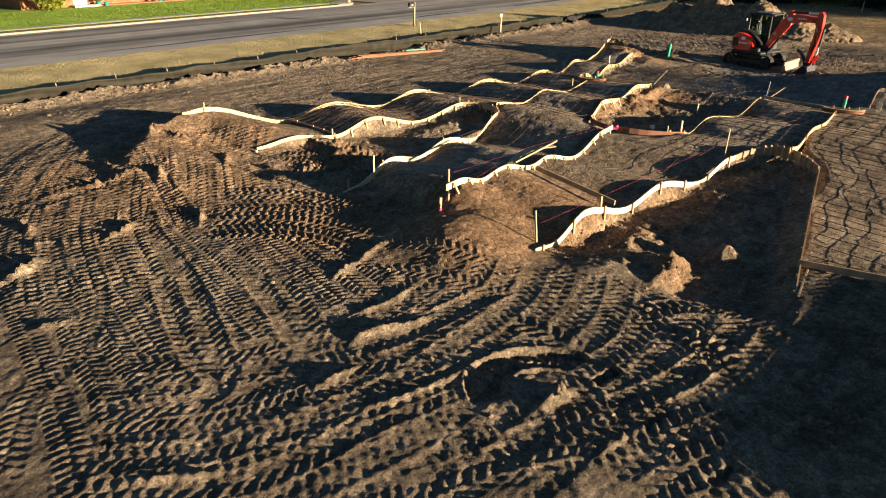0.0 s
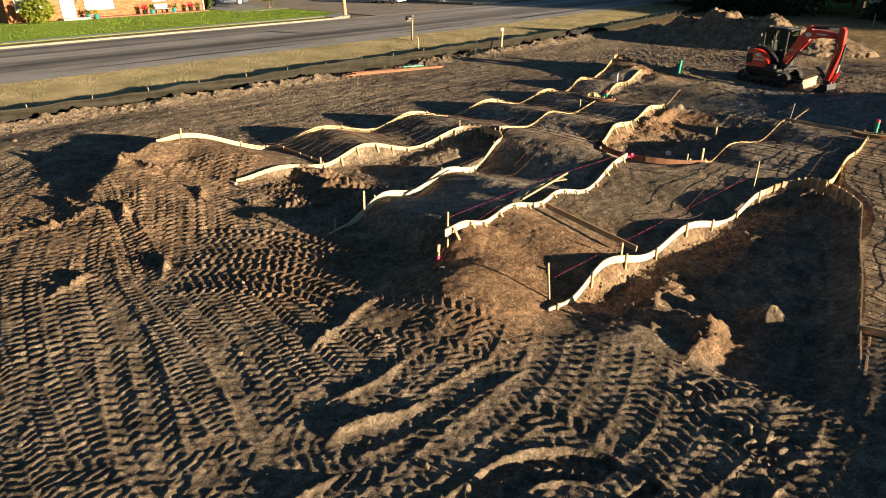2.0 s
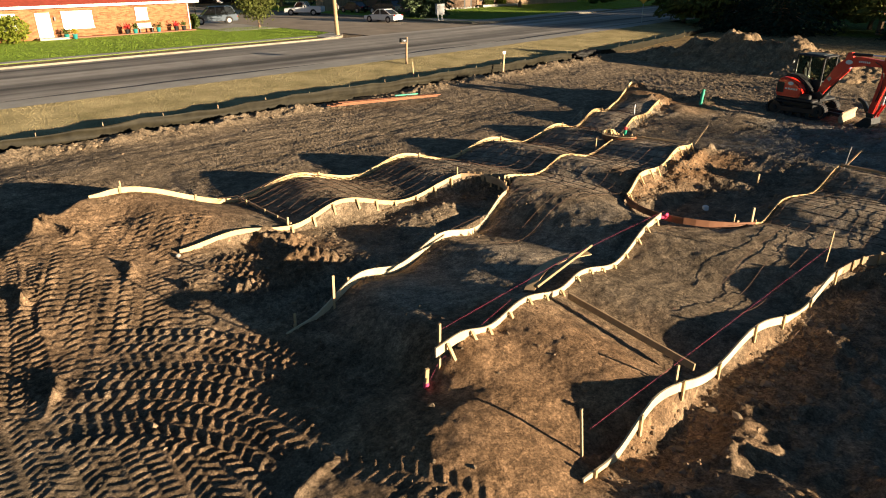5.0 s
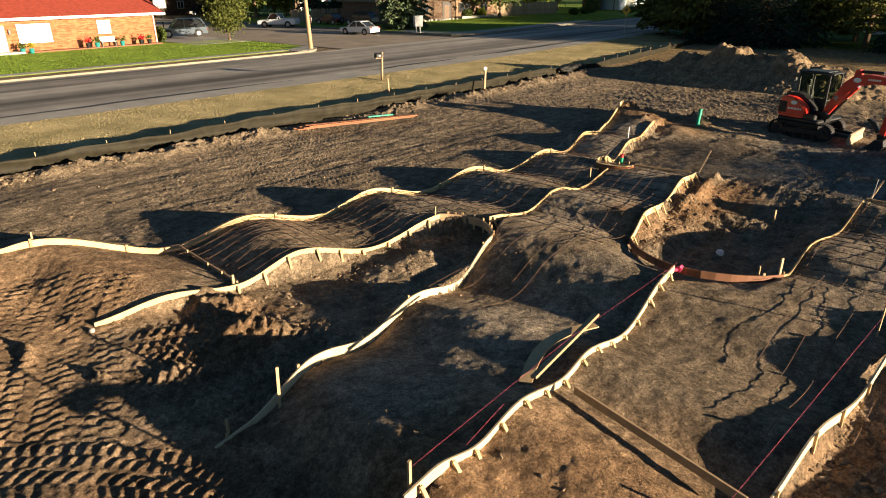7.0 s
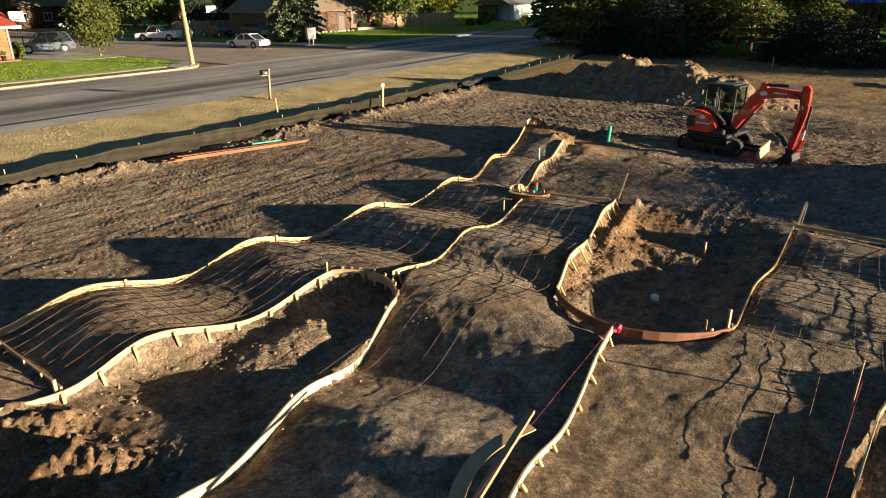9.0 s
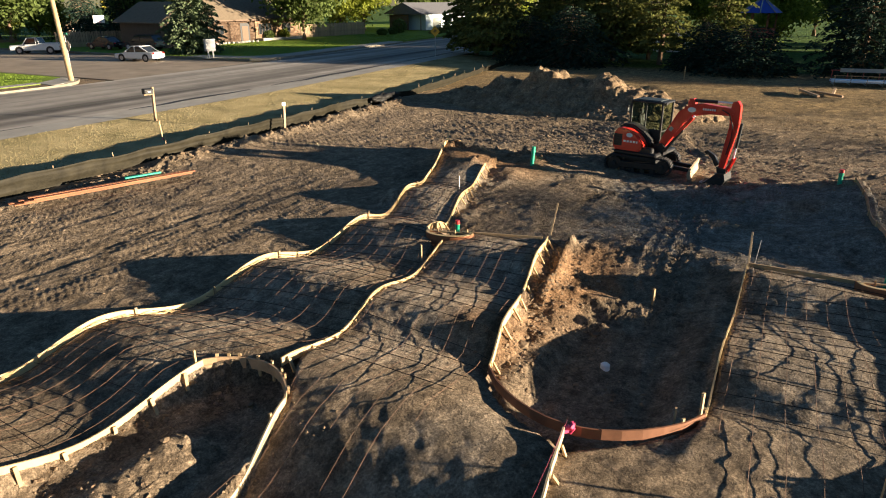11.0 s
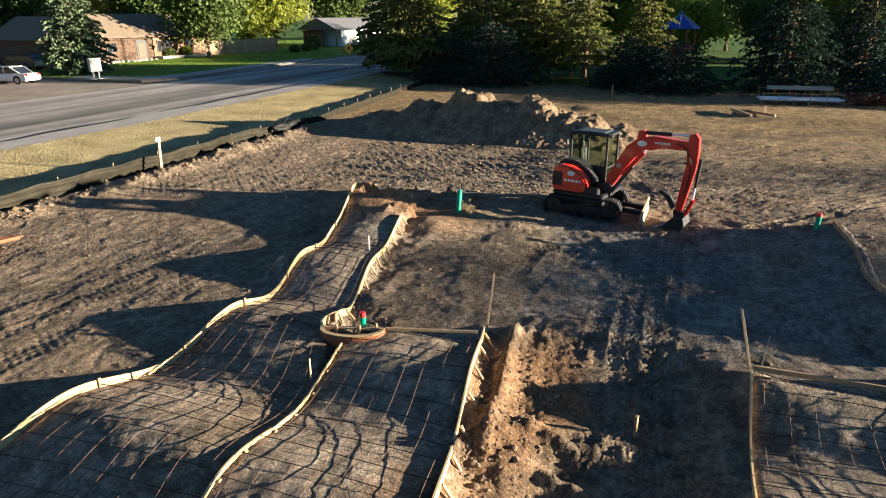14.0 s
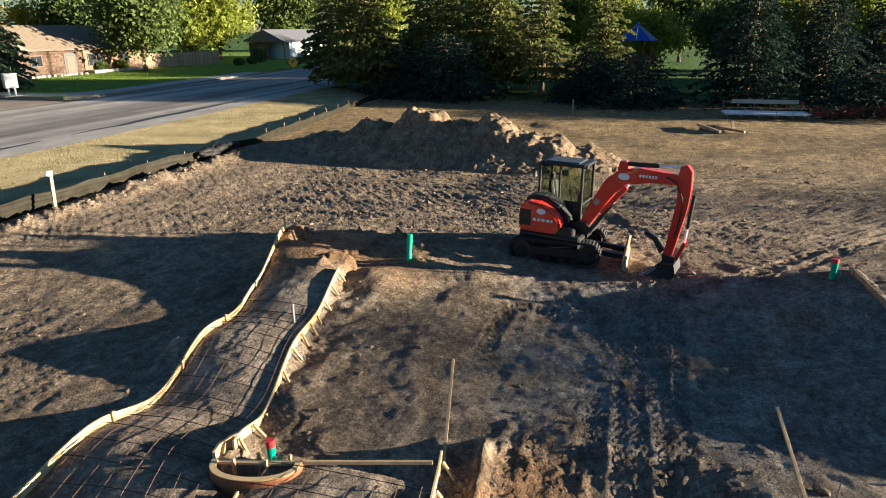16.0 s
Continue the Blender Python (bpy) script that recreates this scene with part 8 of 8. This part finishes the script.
part("window_bar", box(B(), (0.05, 0.85, 0.035), Matrix.Translation((x1, (y0 + y1) / 2, 1.55))), M_BLACK, cab)
g = bpy.data.materials.new("clear_cab_glass")
g.use_nodes = True
gb = g.node_tree.nodes["Principled BSDF"]
gb.inputs["Base Color"].default_value = (0.52, 0.60, 0.50, 1)
gb.inputs["Transmission Weight"].default_value = 1.0
gb.inputs["Roughness"].default_value = 0.02
gb.inputs["IOR"].default_value = 1.1
for nm, size, loc in (("side_glass", (1.16, 0.012, 0.96), (-0.04, y0, 2.10)), ("far_glass", (1.16, 0.012, 1.5), (-0.04, y1, 1.80)), ("rear_glass", (0.012, 0.85, 0.9), (x0, 0.45, 2.10)), ("front_glass", (0.012, 0.85, 1.35), (x1, 0.45, 1.90))):
    part(nm, box(B(), size, Matrix.Translation(loc)), g, cab).visible_shadow = False
seat = part("seat", box(box(B(), (0.5, 0.5, 0.14), Matrix.Translation((-0.15, 0.45, 1.36)), 0.04), (0.14, 0.48, 0.66), Matrix.Translation((-0.4, 0.45, 1.74)) @ pose(0, 0, 0, 0, -8), 0.04), M_RUBBER, cab)
part("headrest", box(B(), (0.1, 0.28, 0.2), Matrix.Translation((-0.46, 0.45, 2.18)), 0.04), M_RUBBER, cab)
for y in (0.15, 0.75):
    part("lever", cyl(B(), 0.02, 0.03, 0.45, Matrix.Translation((0.25, y, 1.2)), 8), M_BLACK, cab)
part("mirror", box(B(), (0.06, 0.16, 0.24), Matrix.Translation((x0 - 0.06, y0 - 0.22, 2.36)), 0.02), M_BLACK, up)
part("mirror_arm", tube([(x0, y0, 2.45), (x0 - 0.05, y0 - 0.2, 2.42)], 0.012, 5), M_BLACK, up)
part("lamp", box(B(), (0.1, 0.16, 0.1), Matrix.Translation((x1 + 0.08, y0 + 0.1, z1 - 0.02)), 0.02), M_BLACK, up)
# boom, arm and bucket, at the right of the cab
YB = -0.22
boom = profpart("boom", [(0.66, 0.95), (0.84, 0.90), (1.08, 1.28), (1.58, 2.06), (1.92, 2.34), (2.5, 2.46), (3.24, 2.46), (3.30, 2.64), (3.14, 2.73), (2.2, 2.80), (1.68, 2.73), (1.32, 2.42), (0.78, 1.42)], YB - 0.12, YB + 0.12, M_RED, up, "bright red curved boom", 0.015)
part("boom_badge", cyl(B(), 0.15, 0.15, 0.012, Matrix.Translation((1.80, YB - 0.115, 2.55)) @ pose(0, 0, 0, 90, 0, 0) @ Matrix.Diagonal((1, 0.6, 1, 1)), 20), M_WHITE, boom, "plain pale oval badge")
for k in range(6):
    part("boom_marking", box(B(), (0.055, 0.008, 0.07), Matrix.Translation((2.22 + 0.08 * k, YB - 0.122, 2.61))), M_WHITE, boom)
part("boom_label", box(B(), (0.14, 0.008, 0.16), Matrix.Translation((1.12, YB - 0.122, 1.78)) @ pose(0, 0, 0, 0, 35)), M_CURTAIN, boom)
profpart("boom_foot", [(0.45, 0.75), (0.95, 0.75), (1.0, 1.05), (0.85, 1.2), (0.5, 1.1)], YB - 0.2, YB + 0.2, M_BLACK, up)


def ram(parent, a, b, r=0.055, split=0.58, y=YB):
    a, b = Vector((a[0], y, a[1])), Vector((b[0], y, b[1]))
    m = lambda p, q: Matrix.Translation(p) @ (q - p).to_track_quat("Z", "Y").to_matrix().to_4x4()
    mid = a.lerp(b, split)
    c = part("cylinder", cyl(B(), r, r, (mid - a).length, m(a, b), 12), M_BLACK, parent)
    part("rod", cyl(B(), r * 0.55, r * 0.55, (b - mid).length, m(mid, b), 10), M_ALU, c, "bright chrome rod")


ram(boom, (0.98, 0.92), (1.95, 2.36), 0.06, 0.62, YB - 0.18)
part("ram_cover", box(B(), (1.0, 0.1, 0.13), Matrix.Translation((1.60, YB - 0.19, 1.90)) @ pose(0, 0, 0, 0, -52), 0.01), M_RED, boom)
ram(boom, (1.75, 2.87), (3.20, 2.90), 0.06, 0.62)
profpart("ram_bracket", [(1.60, 2.70), (1.9, 2.74), (1.82, 2.95), (1.66, 2.93)], YB - 0.09, YB + 0.09, M_RED, boom)
arm = profpart("arm", [(3.14, 2.62), (3.18, 2.94), (3.35, 2.99), (3.47, 2.84), (3.49, 2.40), (3.44, 1.84), (3.20, 0.52), (3.03, 0.52), (3.01, 0.72), (3.18, 2.08)], YB - 0.1, YB + 0.1, M_RED, up, "red dipper arm", 0.012)
ram(arm, (3.57, 2.24), (3.47, 0.98), 0.05, 0.7)
for s in (-0.13, 0.13):
    part("hose", tube([(2.86, YB + s, 2.66), (3.16, YB + s * 1.6, 2.54), (3.33, YB + s * 1.5, 2.15), (3.31, YB + s, 1.65), (3.22, YB + s, 1.1)], 0.02, 6), M_RUBBER, arm)
part("link", profile(profile(B(), [(3.46, 1.02), (3.53, 0.96), (3.31, 0.38), (3.23, 0.42)], YB - 0.13, YB - 0.10), [(3.46, 1.02), (3.53, 0.96), (3.31, 0.38), (3.23, 0.42)], YB + 0.10, YB + 0.13), M_RED, arm)
profpart("coupler", [(2.97, 0.62), (3.30, 0.58), (3.33, 0.36), (3.03, 0.34)], YB - 0.17, YB + 0.17, M_BLACK, arm)
thumb = profpart("thumb", [(3.00, 0.70), (2.80, 1.02), (2.54, 1.16), (2.44, 1.12), (2.70, 0.92), (2.89, 0.60)], YB - 0.07, YB + 0.07, M_BLACK, arm, "black steel thumb")
for k in range(3):
    part("thumb_tooth", box(B(), (0.12, 0.05, 0.05), Matrix.Translation((2.50 + 0.1 * k, YB, 1.05 - 0.02 * k)) @ pose(0, 0, 0, 0, 40)), M_BLACK, thumb)
bucket = part("bucket", profile(B(), [(3.01, 0.42), (3.33, 0.44), (3.39, 0.20), (3.29, 0.02), (2.99, -0.04), (2.65, 0.00), (2.59, 0.05), (2.91, 0.10), (3.11, 0.18), (3.09, 0.32)], YB - 0.36, YB + 0.36), M_BLACK, up, "worn dark steel bucket")
for y in (YB - 0.38, YB + 0.355):
    part("bucket_side", profile(B(), [(3.03, 0.40), (3.37, 0.22), (3.27, 0.04), (2.65, 0.02)], y, y + 0.025), M_RUBBER, bucket)
for k in range(5):
    part("tooth", box(B(), (0.14, 0.05, 0.03), Matrix.Translation((2.56, YB - 0.32 + 0.16 * k, 0.02)) @ pose(0, 0, 0, 0, 8)), M_METAL, bucket)


# ---- cars ----
def car(label, m, paint, L=4.7, W=1.8, H=1.45, kind="sedan", group="parked cars"):
    c = holder("car", m, label, "car", group)
    z0 = 0.28
    if kind == "sedan":
        low = [(-L / 2, 0.45), (-L / 2 + 0.05, z0), (L / 2 - 0.08, z0), (L / 2, 0.5), (L / 2 - 0.06, 0.68), (L * 0.22, 0.86), (-L * 0.30, 0.92), (-L / 2 + 0.04, 0.86)]
        cabn = [(L * 0.25, 0.85), (L * 0.07, H - 0.06), (-L * 0.02, H), (-L * 0.16, H - 0.03), (-L * 0.36, 0.9)]
    elif kind == "suv":
        low = [(-L / 2, 0.5), (-L / 2 + 0.05, z0 + 0.05), (L / 2 - 0.08, z0 + 0.05), (L / 2, 0.55), (L / 2 - 0.05, 0.85), (L * 0.24, 1.0), (-L / 2 + 0.05, 1.02)]
        cabn = [(L * 0.26, 0.98), (L * 0.10, H - 0.08), (-L * 0.05, H), (-L * 0.38, H - 0.05), (-L * 0.47, 1.0)]
    else:
        low = [(-L / 2, 0.55), (-L / 2 + 0.05, 0.4), (L / 2 - 0.08, 0.4), (L / 2, 0.6), (L / 2 - 0.04, 0.95), (L * 0.22, 1.05), (-L / 2 + 0.02, 1.08)]
        cabn = [(L * 0.24, 1.03), (L * 0.14, H - 0.05), (L * 0.08, H), (-L * 0.05, H - 0.02), (-L * 0.10, 1.05)]
    bm = profile(B(), low, -W / 2, W / 2)
    bmesh.ops.bevel(bm, geom=bm.edges[:], offset=0.06, segments=2, affect="EDGES")
    body = part("body", bm, paint, c)
    bm = profile(B(), cabn, -W / 2 + 0.14, W / 2 - 0.14)
    bmesh.ops.bevel(bm, geom=bm.edges[:], offset=0.05, segments=2, affect="EDGES")
    part("glasshouse", bm, M_DARKGLASS, c, "dark glass")
    top = [(x * 0.99, z + 0.012) for x, z in cabn[1:-1]]
    xs = [p[0] for p in top]
    part("roof", box(B(), (max(xs) - min(xs) + 0.1, W - 0.34, 0.05), Matrix.Translation(((max(xs) + min(xs)) / 2, 0, H - 0.005)), 0.02), paint, c)
    for s in (-1, 1):
        y = s * (W / 2 - 0.15)
        for (a, b) in ((cabn[0], cabn[1]), (cabn[-1], cabn[-2])):
            d = math.degrees(math.atan2(b[1] - a[1], b[0] - a[0]))
            ln = math.hypot(b[0] - a[0], b[1] - a[1])
            part("pillar", box(B(), (ln, 0.06, 0.07), Matrix.Translation(((a[0] + b[0]) / 2, y, (a[1] + b[1]) / 2)) @ pose(0, 0, 0, 0, -d, 0)), paint, c)
        part("door_pillar", box(B(), (0.09, 0.05, H - 0.9), Matrix.Translation((-L * 0.03, y + s * 0.01, (H + 0.9) / 2))), paint, c)
        part("mirror", box(B(), (0.16, 0.14, 0.12), Matrix.Translation((L * 0.17, s * (W / 2 + 0.05), 0.98)), 0.03), paint, c)
        part("headlight", box(B(), (0.12, 0.38, 0.14), Matrix.Translation((L / 2 - 0.07, s * (W / 2 - 0.27), 0.66)), 0.03), M_LAMP, c)
        part("tail_light", box(B(), (0.1, 0.3, 0.18), Matrix.Translation((-L / 2 + 0.06, s * (W / 2 - 0.2), 0.78)), 0.03), M_TAIL, c)
        for x in (L * 0.31, -L * 0.30):
            r = 0.33 if kind == "sedan" else 0.38
            w = part("wheel", cyl(B(), r, r, 0.22, Matrix.Translation((x, s * (W / 2 - 0.2), r)) @ pose(0, 0, 0, -90 * s, 0, 0), 18), M_RUBBER, c)
            part("rim", cyl(B(), r * 0.66, r * 0.6, 0.03, Matrix.Translation((x, s * (W / 2 + 0.015), r)) @ pose(0, 0, 0, -90 * s, 0, 0), 14), M_METAL, w)
            part("arch", cyl(B(), r * 1.16, r * 1.16, 0.02, Matrix.Translation((x, s * (W / 2 - 0.012), r + 0.03)) @ pose(0, 0, 0, -90 * s, 0, 0), 18), M_BLACK, w)
    part("bumper", box(B(), (0.12, W - 0.2, 0.2), Matrix.Translation((L / 2 - 0.03, 0, 0.42)), 0.04), paint, c)
    part("number_plate", box(B(), (0.02, 0.32, 0.12), Matrix.Translation((-L / 2 - 0.002, 0, 0.62))), M_CURTAIN, c)
    part("grille", box(B(), (0.05, 0.7, 0.12), Matrix.Translation((L / 2 + 0.0, 0, 0.62)), 0.01), M_BLACK, c)
    if kind == "pickup":
        part("bed", box(B(), (L * 0.36, W - 0.34, 0.04), Matrix.Translation((-L * 0.29, 0, 1.1))), M_BLACK, c)
        for s in (-1, 1):
            part("bed_rail", box(B(), (L * 0.4, 0.1, 0.12), Matrix.Translation((-L * 0.28, s * (W / 2 - 0.06), 1.12)), 0.02), paint, c)
        part("tailgate", box(B(), (0.08, W - 0.2, 0.4), Matrix.Translation((-L / 2 + 0.03, 0, 0.95)), 0.02), paint, c)
    return c


def car_at(u, v, z, heading):
    return Matrix.Translation(plan(u, v, z)) @ pose(0, 0, 0, 0, 0, ALONG + heading)


car("blue-grey sport utility parked on the driveway", car_at(42.6, -79.2, 0.535, 160), M_CARGREY, 5.2, 1.95, 1.9, "suv")
car("white pickup truck parked on the side street", car_at(60.0, -86.4, 0.40, 125), M_CARWHITE, 5.4, 1.9, 1.75, "pickup")
car("white saloon car parked at the kerb", car_at(58.2, -67.3, 0.40, 100), M_CARWHITE, 4.7, 1.8, 1.45)
car("dark sport utility by the shaded fence", car_at(68.0, -78.5, 0.53, 100), M_CARDARK, 4.8, 1.85, 1.75, "suv")
car("dark saloon car in the shade", car_at(67.0, -84.0, 0.53, 95), M_CARDARK, 4.7, 1.8, 1.45)
car("dark red sport utility far up the street", car_at(72.5, -131.5, 0.34, 175), M_CARDARK, 5.0, 1.9, 1.8, "suv")

# ---- playground behind the trees ----
pv = holder("playground_tower", Matrix.Translation(plan(95.5, -12.6, 0.0)) @ pose(0, 0, 0, 0, 0, ALONG), "playground tower with a pointed blue roof", "playground tower")
bm = cyl(B(), 2.1, 0.12, 1.5, Matrix.Translation((0, 0, 4.6)), 8)
part("roof", bm, M_BLUEROOF, pv, "bright blue pointed roof")
for k in range(8):
    a = 2 * math.pi * k / 8
    part("roof_rib", tube([(2.12 * math.cos(a), 2.12 * math.sin(a), 4.62), (0.12 * math.cos(a), 0.12 * math.sin(a), 6.12)], 0.06, 4), M_CURTAIN, pv)
part("finial", cyl(B(), 0.25, 0.05, 0.4, Matrix.Translation((0, 0, 6.05)), 8), M_BLUEROOF, pv)
for k in range(6):
    a = 2 * math.pi * (k + 0.5) / 6
    part("post", cyl(B(), 0.08, 0.08, 4.7, Matrix.Translation((1.6 * math.cos(a), 1.6 * math.sin(a), 0)), 8), M_ORANGEWOOD, pv)
part("deck", cyl(B(), 1.75, 1.75, 0.15, Matrix.Translation((0, 0, 2.0)), 8), M_REDSTEEL, pv)
for k in range(6):
    a = 2 * math.pi * (k + 1) / 6
    part("guard", box(B(), (0.05, 1.4, 0.8), Matrix.Rotation(a, 4, "Z") @ Matrix.Translation((1.42, 0, 2.6))), M_REDSTEEL, pv)
sl = holder("slide", Matrix.Translation(plan(92.0, -17.5, 0.0)) @ pose(0, 0, 0, 0, 0, ALONG - 60), "curved dark blue plastic slide", "slide")
part("chute", sweep([(-1.6 + 0.32 * k, 0.25 * math.sin(k * 0.3), 2.0 - 1.75 * (1 - math.cos(math.pi * k / 10)) / 2 + 0.1) for k in range(11)], 0.6, 0.2), M_BLUE, sl)
for x, h in ((-1.5, 2.0), (-0.2, 1.2), (1.4, 0.3)):
    part("leg", cyl(B(), 0.05, 0.05, h, Matrix.Translation((x, 0.1, 0)), 8), M_METAL, sl)

# ---- stacked bleacher and railing frames at the field's edge ----
bl = holder("bleacher", Matrix.Translation(plan(69.5, -3.3, 0.0)) @ pose(0, 0, 0, 0, 0, ALONG - 84), "low aluminium bleacher on red steel frames", "bleacher")
for k in range(6):
    part("plank", box(B(), (5.4, 0.26, 0.05), Matrix.Translation((0, -0.7 + 0.33 * k, 0.22 + (0.02 if k % 2 else 0.14))), 0.01), M_ALU, bl)
for k in range(6):
    x = -2.6 + 1.04 * k
    part("upright", box(B(), (0.05, 0.05, 1.0), Matrix.Translation((x, 0.9, 0.5))), M_REDSTEEL, bl)
    part("leg", box(B(), (0.05, 1.7, 0.05), Matrix.Translation((x, 0.1, 0.1))), M_METAL, bl)
    part("front_post", box(B(), (0.04, 0.04, 0.75), Matrix.Translation((x, -0.75, 0.37))), M_OLDWOOD, bl)
part("back_board", box(B(), (4.4, 0.06, 0.28), Matrix.Translation((0.1, 0.85, 1.0)), 0.01), M_CONC, bl, "pale weathered board")
part("top_rail", box(B(), (5.4, 0.05, 0.05), Matrix.Translation((0, 0.95, 0.98))), M_REDSTEEL, bl)
part("front_rail", box(B(), (5.4, 0.05, 0.05), Matrix.Translation((0, -0.75, 0.74))), M_OLDWOOD, bl)
for q, (u, v) in enumerate(((71.3, 1.6), (72.0, 4.6))):
    fr = holder("steel_frame", Matrix.Translation(plan(u, v, 0.0)) @ pose(0, 0, 0, 0, 0, ALONG - 84), "stack of red tubular steel frames", "steel frame", "steel frames")
    for k in range(5):
        z = 0.06 + 0.15 * k
        part("rail", box(B(), (3.2, 0.05, 0.05), Matrix.Translation((0, -0.4 + 0.02 * k, z))), M_REDSTEEL, fr)
        part("rail", box(B(), (3.2, 0.05, 0.05), Matrix.Translation((0, 0.5 - 0.02 * k, z))), M_REDSTEEL, fr)
        for j in range(5):
            part("rung", box(B(), (0.04, 0.9, 0.04), Matrix.Translation((-1.5 + 0.75 * j + 0.03 * k, 0.05, z + 0.045))), M_REDSTEEL, fr)
